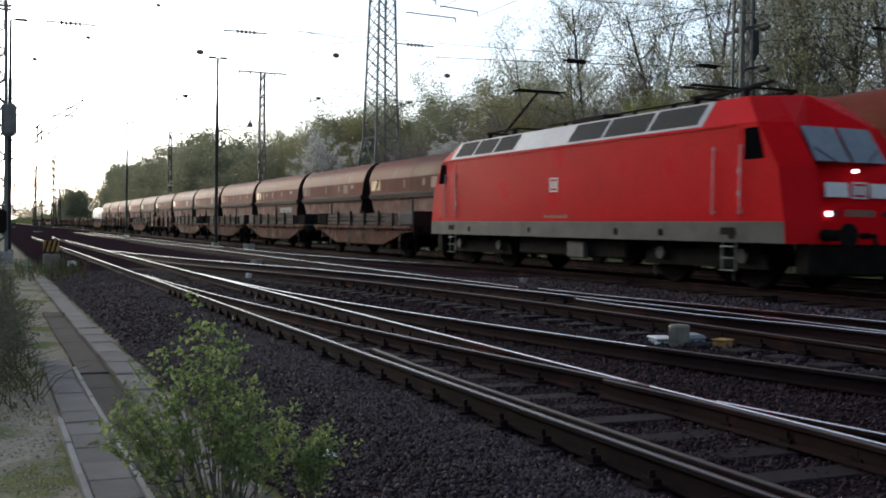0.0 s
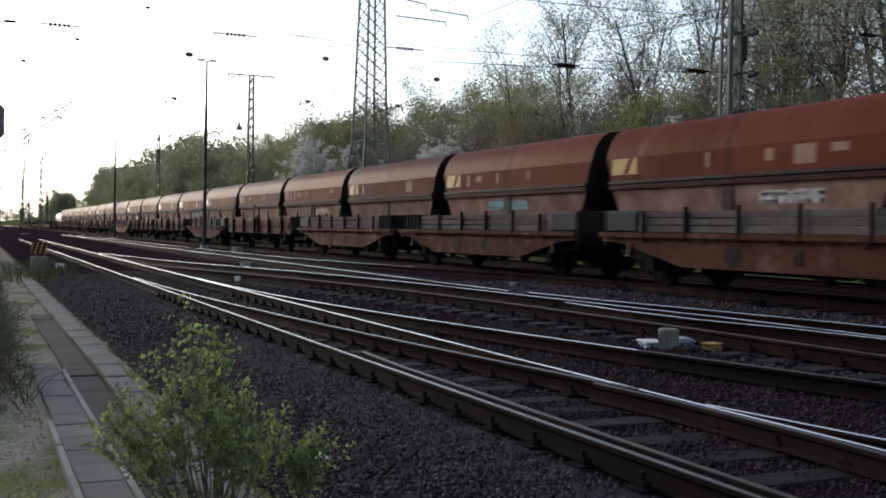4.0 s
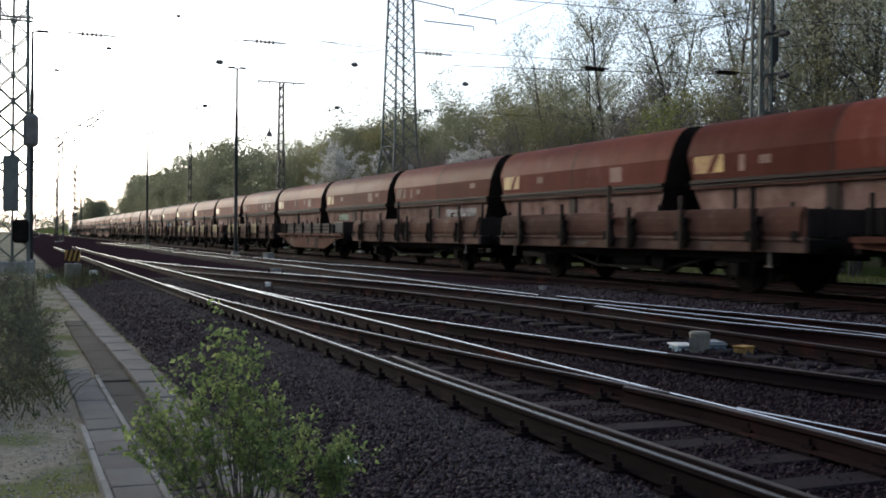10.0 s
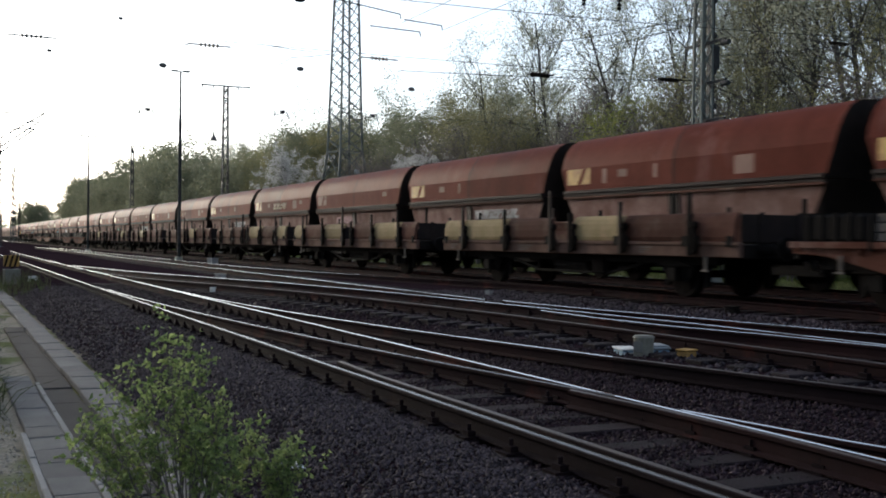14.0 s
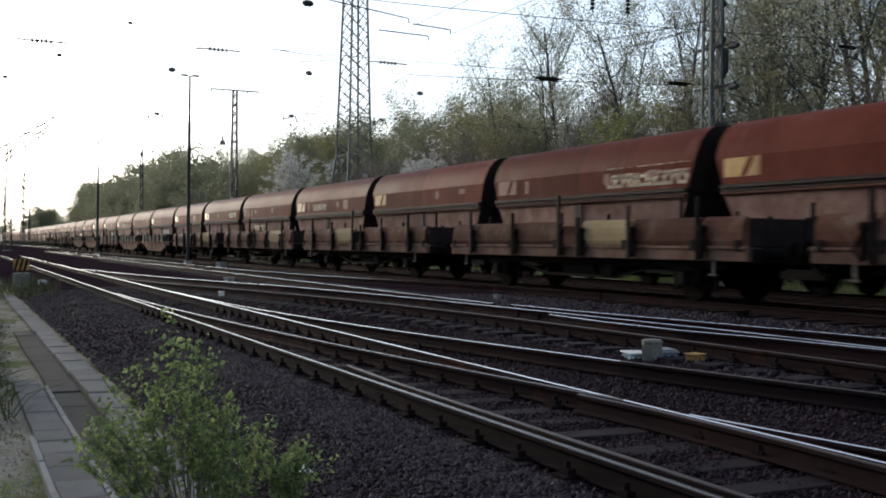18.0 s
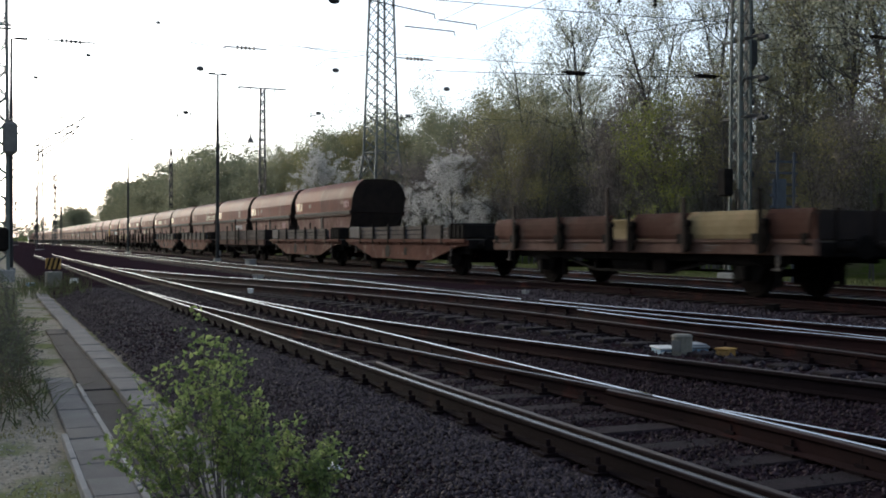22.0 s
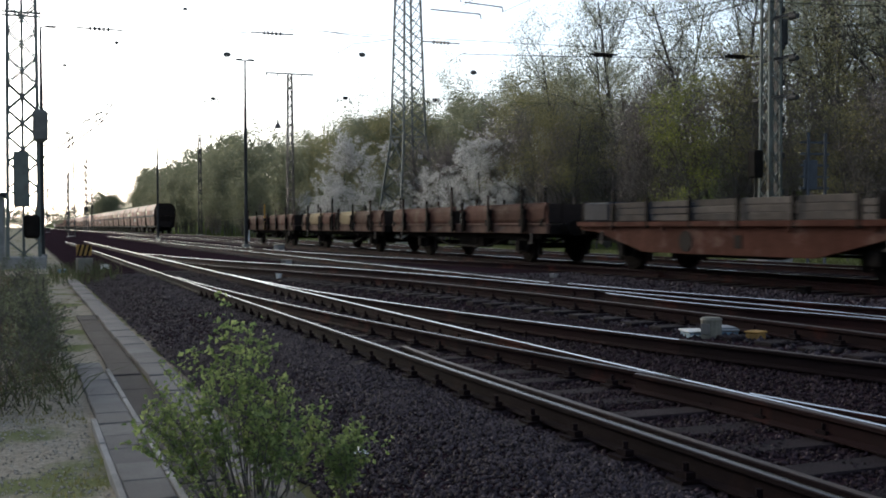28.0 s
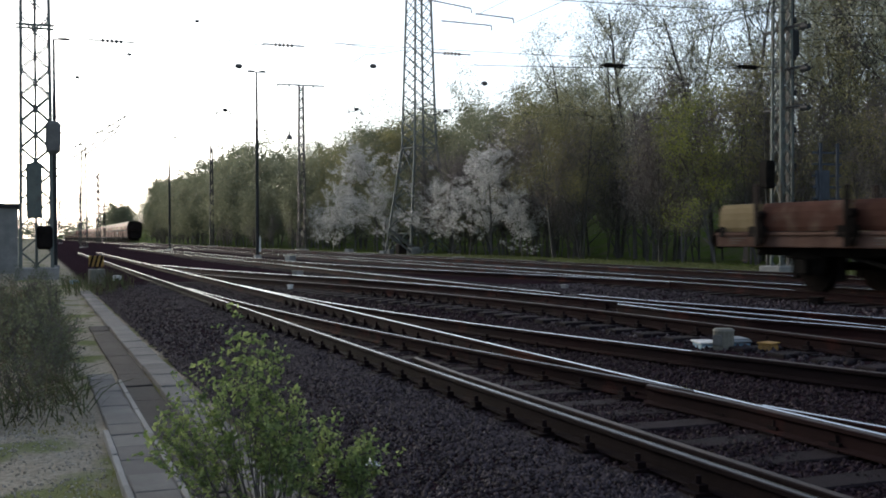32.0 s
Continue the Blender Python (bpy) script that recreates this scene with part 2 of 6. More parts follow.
def prism(bm, poly, axis, a, z, mi=0):
    """Extrudes a flat outline along an axis from a to z. Outline in the two other axes, in order."""
    def at(p, s):
        return {"x": (s, p[0], p[1]), "y": (p[0], s, p[1]), "z": (p[0], p[1], s)}[axis]
    r0, r1 = [bm.verts.new(at(p, a)) for p in poly], [bm.verts.new(at(p, z)) for p in poly]
    k = len(poly)
    for i in range(k):
        bm.faces.new((r0[i], r0[(i + 1) % k], r1[(i + 1) % k], r1[i])).material_index = mi
    bm.faces.new(r0[::-1]).material_index = mi
    bm.faces.new(r1).material_index = mi
    bmesh.ops.recalc_face_normals(bm, faces=bm.faces[:])
    return bm


def rod(bm, p, q, r0, r1=None, n=6, caps=True, mi=0):
    """A round bar from p to q."""
    p, q = Vector(p), Vector(q)
    r1 = r0 if r1 is None else r1
    d = (q - p).normalized()
    u = d.orthogonal().normalized()
    w = d.cross(u)
    rings = []
    for c, r in ((p, r0), (q, r1)):
        rings.append([bm.verts.new(c + r * (math.cos(t) * u + math.sin(t) * w)) for t in (2 * math.pi * i / n for i in range(n))])
    for i in range(n):
        bm.faces.new((rings[0][i], rings[0][(i + 1) % n], rings[1][(i + 1) % n], rings[1][i])).material_index = mi
    if caps:
        bm.faces.new(rings[0][::-1]).material_index = mi
        bm.faces.new(rings[1]).material_index = mi
    return bm


def bar(bm, p, q, w=0.05):
    """A square steel section from p to q."""
    return rod(bm, p, q, w * 0.7, n=4)


B = bmesh.new

# ---- ground: one sheet to the horizon ----
RAILZ = [(-1e9, -0.2), (5.2, -0.2), (7.4, 0.0), (1e9, 0.0)]


def lerp_table(tab, y):
    for (a, za), (b, zb) in zip(tab, tab[1:]):
        if y <= b:
            return za if a < -1e8 else zb if b > 1e8 else za + (zb - za) * (y - a) / (b - a)
    return tab[-1][1]


def rail_top(y):
    return lerp_table(RAILZ, y)


GROUND = [(-1e9, -0.55), (1.7, -0.55), (2.6, -0.368), (3.15, -0.362), (3.45, -0.385), (5.3, -0.38), (7.2, -0.19), (21.2, -0.19), (22.6, -0.45), (1e9, -0.45)]


def ground_z(x, y):
    z = lerp_table(GROUND, y)
    if y < -8 and x > -190:
        # unseen grassy bank behind the camera's side of the yard, added to block low sky reflections
        z += 3.4 * min(1.0, (-8 - y) / 6.0) * max(0.0, min(1.0, (x + 190) / 40.0))
    if y > 42:
        z += min(11.0, (y - 42) * 0.34)
    rough = 0.02 if 1.6 < y < 22 else 0.035
    if -90 < x < 10 and y < 40:
        z += rough * noise.noise((x * 1.3, y * 1.3, 0.0)) + 0.5 * rough * noise.noise((x * 4.1, y * 4.1, 3.0))
    return z


def ground_material():
    m = surf("ballast_bed", (0.0225, 0.0140, 0.0175), (0.0400, 0.0255, 0.0310), 0.95, 0, 14, 55, 0.9, spec=0.0)
    nt = m.node_tree
    n, l = nt.nodes, nt.links
    b = n["Principled BSDF"]
    stone_col = b.inputs["Base Color"].links[0].from_socket
    geo = n.new("ShaderNodeNewGeometry")
    sep = n.new("ShaderNodeSeparateXYZ")
    wob = n.new("ShaderNodeTexNoise")
    wob.inputs["Scale"].default_value, wob.inputs["Detail"].default_value = 0.9, 5.0
    l.new(geo.outputs["Position"], wob.inputs["Vector"])
    l.new(geo.outputs["Position"], sep.inputs[0])

    def step(a, z, wobble):
        """0 below a, 1 past z in y, with an uneven edge."""
        ad = n.new("ShaderNodeMath")
        ad.operation = "MULTIPLY_ADD"
        l.new(wob.outputs["Fac"], ad.inputs[0])
        ad.inputs[1].default_value = wobble
        l.new(sep.outputs["Y"], ad.inputs[2])
        k = n.new("ShaderNodeMapRange")
        k.inputs["From Min"].default_value, k.inputs["From Max"].default_value = a + wobble / 2, z + wobble / 2
        l.new(ad.outputs[0], k.inputs["Value"])
        return k.outputs["Result"]

    def mix(fac, a, c):
        k = n.new("ShaderNodeMix")
        k.data_type = "RGBA"
        for sock, v in ((0, fac), (6, a), (7, c)):
            if isinstance(v, tuple):
                k.inputs[sock].default_value = (*v, 1)
            else:
                l.new(v, k.inputs[sock])
        return k.outputs[2]

    def patch(scale, a, z, det=6.0):
        k = n.new("ShaderNodeTexNoise")
        k.inputs["Scale"].default_value, k.inputs["Detail"].default_value = scale, det
        l.new(geo.outputs["Position"], k.inputs["Vector"])
        r = n.new("ShaderNodeMapRange")
        r.inputs["From Min"].default_value, r.inputs["From Max"].default_value = a, z
        l.new(k.outputs["Fac"], r.inputs["Value"])
        return r.outputs["Result"]

    dirt = mix(patch(24, 0.3, 0.7), (0.23, 0.20, 0.155), (0.40, 0.36, 0.29))
    dirt = mix(patch(1.1, 0.50, 0.60), dirt, (0.17, 0.18, 0.085))
    grass = mix(patch(3.0, 0.3, 0.7), (0.060, 0.085, 0.022), (0.10, 0.125, 0.035))
    grass = mix(patch(0.5, 0.45, 0.7), grass, (0.11, 0.10, 0.06))
    col = mix(step(-7.5, -6.0, 1.0), grass, dirt)
    col = mix(step(1.5, 1.75, 0.3), col, stone_col)
    col = mix(step(21.4, 22.2, 1.2), col, grass)
    l.new(col, b.inputs["Base Color"])
    return m


GROUND_MAT = ground_material()


def build_ground():
    xs = [-3000, -1500, -800, -500, -350, -250, -200, -190, -170, -150] + [-130 + 2.0 * i for i in range(35)] + [-60 + 0.6 * i for i in range(50)]
    xs += [-30 + 0.16 * i for i in range(190)] + [1.0, 3, 6, 10, 20, 40, 80, 200, 500, 1500, 3000]
    ys = [-3000, -1000, -300, -100, -40, -20, -14, -11, -8, -6, -4, -3, -2.4] + [-2 + 0.16 * i for i in range(62)] + [8 + 0.4 * i for i in range(38)]
    ys += [23.4, 25, 27, 29, 31, 33, 36, 39, 42, 46, 50, 55, 60, 67, 75, 90, 130, 250, 600, 1500, 3000]
    verts = [(x, y, ground_z(x, y)) for x in xs for y in ys]
    k = len(ys)
    faces = [(i * k + j, (i + 1) * k + j, (i + 1) * k + j + 1, i * k + j + 1) for i in range(len(xs) - 1) for j in range(k - 1)]
    me = bpy.data.meshes.new("ground")
    me.from_pydata(verts, [], faces)
    for p in me.polygons:
        p.use_smooth = True
    tagged(link("ground", me, GROUND_MAT), "dark stone ballast, bare dirt and grass of a railway yard", "ground", "", "structure")


build_ground()

# ---- tracks ----
RAIL_OUT = [(-0.062, -0.154), (0.062, -0.154), (0.062, -0.144), (0.012, -0.126), (0.009, -0.048), (0.034, -0.034), (0.034, -0.014), (0.026, -0.005), (0.009, 0.0), (-0.009, 0.0),
            (-0.026, -0.005), (-0.034, -0.012), (-0.034, -0.034), (-0.009, -0.048), (-0.012, -0.126), (-0.062, -0.144)]


def smooth_line(pts, step):
    """Points along a Catmull-Rom line through pts."""
    out = []
    p = [Vector(q) for q in pts]
    p = [2 * p[0] - p[1]] + p + [2 * p[-1] - p[-2]]
    for i in range(1, len(p) - 2):
        k = max(1, int((p[i + 1] - p[i]).length / step))
        for j in range(k):
            t = j / k
            out.append(0.5 * ((2 * p[i]) + (p[i + 1] - p[i - 1]) * t + (2 * p[i - 1] - 5 * p[i] + 4 * p[i + 1] - p[i + 2]) * t * t
                              + (3 * p[i] - p[i - 1] - 3 * p[i + 1] + p[i + 2]) * t ** 3))
    return out + [p[-2]]


def rail(pts, parent, shiny=True, step=1.2, lift=0.0, name="rail", label="", web=None, head=None):
    line = smooth_line([(x, y, 0) for x, y in pts], step)
    verts, faces, mats = [], [], []
    k = len(RAIL_OUT)
    for i, c in enumerate(line):
        d = (line[min(i + 1, len(line) - 1)] - line[max(i - 1, 0)]).normalized()
        s = Vector((-d.y, d.x, 0))
        for a, z in RAIL_OUT:
            verts.append((c.x + s.x * a, c.y + s.y * a, rail_top(c.y) + z + lift))
    for i in range(len(line) - 1):
        for j in range(k):
            faces.append((i * k + j, i * k + (j + 1) % k, (i + 1) * k + (j + 1) % k, (i + 1) * k + j))
            mats.append(1 if j in (7, 8, 9) else 0)
    faces += [tuple(range(k))[::-1], tuple((len(line) - 1) * k + j for j in range(k))]
    mats += [0, 0]
    me = bpy.data.meshes.new(name)
    me.from_pydata(verts, [], faces)
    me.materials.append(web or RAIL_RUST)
    me.materials.append(head or (RAIL_HEAD if shiny else RAIL_DULL))
    me.polygons.foreach_set("material_index", mats)
    ob = new(name, me)
    ob.parent = parent
    if label:
        ob["label"] = label
    return ob


def swing(x):
    """How far the branch has left the main line of the near turnout at x."""
    s = max(0.0, x + 27.3)
    return s * s / 284 if s < 20.6 else 1.494 + (s - 20.6) * 0.145


track_near = thing("track_1", "rusty near track with a turnout on tarred timber sleepers", "track", "", "structure")
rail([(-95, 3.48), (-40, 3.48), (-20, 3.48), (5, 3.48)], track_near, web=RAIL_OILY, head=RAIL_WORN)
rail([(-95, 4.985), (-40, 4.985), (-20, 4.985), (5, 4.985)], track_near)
rail([(x, 3.56 + swing(x)) for x in (-26.5, -24, -21, -18, -15, -12, -9.5, -7.2)], track_near, name="switch_blade", head=RAIL_WORN)
rail([(x, 4.985 + 0.03 + swing(x)) for x in (-27.3, -24, -21, -18, -15, -12, -9.0)], track_near, name="switch_blade")
rail([(x, 4.985 + 0.03 + swing(x)) for x in (-9.0, -7, -4, -1.5)], track_near, False, name="rail", label="dark oily rail of the branch", web=RAIL_OILY)
rail([(x, 3.49 + swing(x)) for x in (-6.4, -5, -3, -1.5)], track_near, name="rail")
rail([(-10.2, 3.66), (-9.0, 3.605), (-5.0, 3.6), (-1.0, 3.6), (3, 3.6)], track_near, False, name="check_rail", lift=0.01, web=RAIL_OILY)
rail([(-7.6, 4.80), (-6.6, 4.885), (-5.2, 4.90), (-3.8, 4.84)], track_near, False, name="check_rail", lift=0.005)
track_mid = thing("track_2", "rust-brown middle track with bright worn rail heads", "track", "", "structure")
rail([(-44, 4.95), (-36, 5.3), (-32, 5.65), (-26.7, 6.3), (-20.65, 6.97), (-15.8, 7.31), (-11.9, 7.5), (-7.9, 7.62), (2, 7.75)], track_mid, False)
rail([(-50, 5.2), (-42, 5.75), (-36, 6.25), (-30, 6.9), (-25.8, 7.4), (-20.6, 8.22), (-16.3, 8.62), (-12.0, 8.97), (-9.6, 9.12), (2, 9.25)], track_mid)
rail([(-14.2, 8.42), (-12.6, 8.36), (-11.0, 8.47), (-9.6, 8.8), (-8, 9.0)], track_mid, name="switch_blade")
track_third = thing("track_3", "worn track that crosses over between the lines", "track", "", "structure")
rail([(-120, 8.7), (-80, 8.7), (-56, 8.7), (-35, 8.87), (-22, 8.97), (-17.2, 9.0)], track_third)
rail([(-16.8, 9.16), (-14.7, 9.33), (-12.4, 9.72), (-10.4, 10.03), (0, 11.5)], track_third)
rail([(-120, 10.2), (-80, 10.2), (-60, 10.2), (-42, 10.43), (-33.4, 11.27), (-27.5, 12.4), (-23.5, 13.2), (-20.5, 13.52)], track_third)
track_train = thing("track_4", "straight main track under the flat wagon train", "track", "", "structure")
track_hopper = thing("track_5", "straight main track under the hopper train", "track", "", "structure")
for tr_, yc in ((track_train, 14.37), (track_hopper, 19.14)):
    for s in (-0.755, 0.755):
        rail([(-1500, yc + s), (-300, yc + s), (-60, yc + s), (-20, yc + s), (80, yc + s)], tr_, step=40)


# ---- rolling stock ----
def wheel_mesh(r, name):
    bm = B()
    n = 20
    for rr, a, b in ((r, -0.065, 0.065), (r + 0.03, 0.05, 0.08), (r * 0.25, -0.12, -0.06)):
        rod(bm, (0, a, 0), (0, b, 0), rr, rr, n)
    rod(bm, (0, -0.075, 0), (0, -0.06, 0), r * 0.8, r * 0.86, n)
    me = bpy.data.meshes.new(name)
    bm.to_mesh(me)
    bm.free()
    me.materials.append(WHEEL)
    return me


WHEEL_S, WHEEL_L = wheel_mesh(0.46, "wheel"), wheel_mesh(0.625, "wheel")


def wheelset(parent, x, big=False):
    r = 0.625 if big else 0.46
    bm = B()
    rod(bm, (0, -0.8, 0), (0, 0.8, 0), 0.08, n=8)
    ax = part("wheelset", bm, WHEEL, parent)
    ax.location = (x, 0, r)
    for s in (-1, 1):
        w = link("wheel", WHEEL_L if big else WHEEL_S, WHEEL, ax)
        w.location = (0, s * 0.76, 0)
        w.rotation_euler = (0, 0, 0 if s < 0 else math.pi)
    return ax


def axle_guard(parent, x, s, z=0.46, spread=0.55):
    """Axle box with its leaf spring and horn plates."""
    bm = B()
    box(bm, x - 0.13, x + 0.13, s * 1.08 - 0.1, s * 1.08 + 0.1, z - 0.13, z + 0.14, 0.02)
    for i in range(4):
        w = spread - 0.11 * i
        box(bm, x - w, x + w, s * 1.08 - 0.05, s * 1.08 + 0.05, z + 0.16 + 0.03 * i, z + 0.185 + 0.03 * i)
    for k in (-1, 1):
        box(bm, x + k * 0.2 - 0.04, x + k * 0.2 + 0.04, s * 1.0 - 0.02, s * 1.0 + 0.02, z - 0.1, z + 0.5)
    return part("axle_box", bm, BLACK, parent)


def buffer_pair(parent, x, z, reach=0.6):
    d = 1 if x > 0 else -1
    for y in (-0.875, 0.875):
        bm = B()
        rod(bm, (x, y, z), (x + d * reach * 0.6, y, z), 0.11, 0.10, 10)
        rod(bm, (x + d * reach * 0.6, y, z), (x + d * (reach - 0.04), y, z), 0.075, 0.075, 10)
        rod(bm, (x + d * (reach - 0.04), y, z), (x + d * reach, y, z), 0.22, 0.21, 14)
        part("buffer", bm, BLACK, parent)
    bm = B()
    rod(bm, (x, 0, z), (x + d * 0.35, 0, z), 0.06, 0.04)
    bar(bm, (x + d * 0.3, 0, z), (x + d * 0.42, 0, z - 0.35), 0.06)
    part("coupling", bm, BLACK, parent)


def brake_gear(parent, half, z=0.7):
    bm = B()
    rod(bm, (-half * 0.25, -0.35, z - 0.05), (half * 0.12, -0.35, z - 0.05), 0.2, n=10)
    bar(bm, (-half * 0.7, 0.1, z - 0.1), (half * 0.7, 0.1, z - 0.1), 0.07)
    box(bm, half * 0.2, half * 0.32, -0.7, -0.4, z - 0.25, z + 0.1, 0.02)
    part("brake_gear", bm, BLACK, parent)


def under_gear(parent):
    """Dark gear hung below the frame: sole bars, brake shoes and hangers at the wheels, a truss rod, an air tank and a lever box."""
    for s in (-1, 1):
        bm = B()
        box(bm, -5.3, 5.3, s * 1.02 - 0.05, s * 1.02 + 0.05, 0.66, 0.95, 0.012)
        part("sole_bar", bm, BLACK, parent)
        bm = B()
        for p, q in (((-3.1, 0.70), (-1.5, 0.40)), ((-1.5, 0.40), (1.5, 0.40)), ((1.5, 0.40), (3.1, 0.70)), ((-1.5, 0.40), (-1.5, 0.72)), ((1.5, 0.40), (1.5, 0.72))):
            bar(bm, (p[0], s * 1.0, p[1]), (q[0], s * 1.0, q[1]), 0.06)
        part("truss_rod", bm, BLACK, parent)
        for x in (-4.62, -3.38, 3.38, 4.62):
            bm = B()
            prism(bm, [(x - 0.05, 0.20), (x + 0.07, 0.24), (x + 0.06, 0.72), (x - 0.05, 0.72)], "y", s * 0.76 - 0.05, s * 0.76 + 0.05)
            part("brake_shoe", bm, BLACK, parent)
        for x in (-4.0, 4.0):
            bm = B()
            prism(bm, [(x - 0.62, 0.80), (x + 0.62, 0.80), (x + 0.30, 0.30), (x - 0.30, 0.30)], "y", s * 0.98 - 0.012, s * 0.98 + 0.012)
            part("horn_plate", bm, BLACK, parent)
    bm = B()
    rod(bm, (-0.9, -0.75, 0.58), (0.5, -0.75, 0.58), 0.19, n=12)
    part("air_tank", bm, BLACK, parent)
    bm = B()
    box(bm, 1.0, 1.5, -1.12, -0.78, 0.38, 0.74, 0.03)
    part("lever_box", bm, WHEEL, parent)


uneven = random.Random(21)


def fish_belly_wagon():
    w = thing("flat_wagon", "rusty flat wagon with fish-belly frame carrying grey boards", "flat wagon", "wagons of the freight train")
    belly = [(-5.65, 1.08), (-5.65, 0.93), (-4.85, 0.88), (-2.75, 0.44), (2.75, 0.44), (4.85, 0.88), (5.65, 0.93), (5.65, 1.08)]
    for s in (-1, 1):
        bm = B()
        prism(bm, belly, "y", s * 1.32, s * 1.24)
        box(bm, -5.65, 5.65, s * 1.39 - 0.03, s * 1.39 + 0.03, 1.02, 1.125)
        for x in (-4.2, -2.1, -0.1, 2.0, 4.1):
            box(bm, x - 0.05, x + 0.05, s * 1.345 - 0.03, s * 1.345 + 0.03, 0.93, 1.02)
        beam = part("side_beam", bm, BELLY, w)
        bm = B()
        c = (-s * 1.15 * -1, s * 1.325, 0.66)
        rod(bm, (c[0], s * 1.30, 0.70), (c[0], s * 1.334, 0.70), 0.23, 0.23, 18)
        part("opening", bm, HOP_DARK, beam, "round dark hole in the web")
        bm = B()
        box(bm, -s * 0.6 - 0.11, -s * 0.6 + 0.11, s * 1.33 - 0.006, s * 1.33 + 0.006, 0.58, 0.84, 0.003)
        part("opening", bm, HOP_DARK, beam, "small dark hole in the web")
        for x, a in ((-3.3, 0.5), (3.1, 0.35), (0.35, 0.3)):
            for k in range(3):
                bm = B()
                box(bm, x, x + a - 0.08 * k, s * 1.328 - 0.004, s * 1.328 + 0.004, 0.86 - 0.07 * k, 0.89 - 0.07 * k)
                part("marking", bm, SILL, beam, "faded row of stencilled marks") if s < 0 else bm.free()
        for x in (-4.55, 4.55):
            bm = B()
            box(bm, x - 0.035, x + 0.035, s * 1.36 - 0.02, s * 1.36 + 0.02, 0.62, 0.90, 0.008)
            box(bm, x - 0.10, x + 0.10, s * 1.38 - 0.02, s * 1.38 + 0.02, 0.60, 0.64, 0.008)
            part("step_handle", bm, BOARD, w, "pale worn hand grip")
        for i, x in enumerate((-3.9, -2.3, -0.7, 0.9, 2.5, 3.95)):
            bm = B()
            box(bm, x - 0.04, x + 0.04, s * 1.40 - 0.03, s * 1.40 + 0.03, 0.98, 1.66 if i not in (0, 5) else 1.56, 0.008)
            part("stake", bm, BLACK, w)
        for i, (a, b) in enumerate(((-3.85, -2.35), (-2.25, -0.75), (-0.65, 0.85), (0.95, 2.45), (2.55, 4.2))):
            for k in range(3):
                bm = B()
                j0, j1, j2, j3 = (uneven.uniform(-1, 1) for _ in range(4))
                box(bm, a + 0.02 + 0.02 * j0, b - 0.02 + 0.02 * j1, s * (1.33 + 0.014 * j2) - 0.026, s * (1.33 + 0.014 * j2) + 0.026, 1.135 + 0.150 * k, 1.135 + 0.150 * k + 0.132 + 0.008 * j3, 0.010)
                part("plank", bm, BOARD, w)
    bm = B()
    for i in range(28):
        x = -5.6 + 0.4 * i
        box(bm, x + 0.01, x + 0.39, -1.34, 1.34, 1.08, 1.125)
    part("deck", bm, BOARD, w, "grey plank floor")
    bm = B()
    box(bm, 4.35, 5.55, -1.30, 1.30, 1.13, 1.60, 0.04)
    part("end_cover", bm, TARP, w, "dark blue folded cover")
    # end board: the shade on it is put into its colour
    bm = B()
    box(bm, 5.56, 5.64, -1.30, 1.30, 1.10, 1.62, 0.015)
    part("end_board", bm, HOP_DARK, w, "end board coloured near-black for its shaded side")
    bm = B()
    box(bm, -5.45, -4.15, -1.30, 1.30, 1.13, 1.57, 0.04)
    bulk = part("end_rack", bm, BLACK, w)
    for k in range(4):
        bm = B()
        box(bm, -5.35 + 0.3 * k, -5.29 + 0.3 * k, -1.33, 1.33, 1.13, 1.60)
        part("stanchion", bm, BLACK, bulk)
    bm = B()
    for s in (-1, 1):
        box(bm, s * 5.6 - 0.06, s * 5.6 + 0.06, -1.28, 1.28, 0.82, 1.10, 0.015)
    for y in (-0.4, 0.4):
        box(bm, -5.6, 5.6, y - 0.06, y + 0.06, 0.78, 1.06)
    part("underframe", bm, BLACK, w)
    for x in (-4.0, 4.0):
        wheelset(w, x)
        for s in (-1, 1):
            axle_guard(w, x, s)
        buffer_pair(w, x * 5.66 / 4, 0.98, 0.62)
    under_gear(w)
    brake_gear(w, 5.0)
    return w


STAKES = (-4.9, -2.5, -0.25, 0.62, 2.6, 4.9)


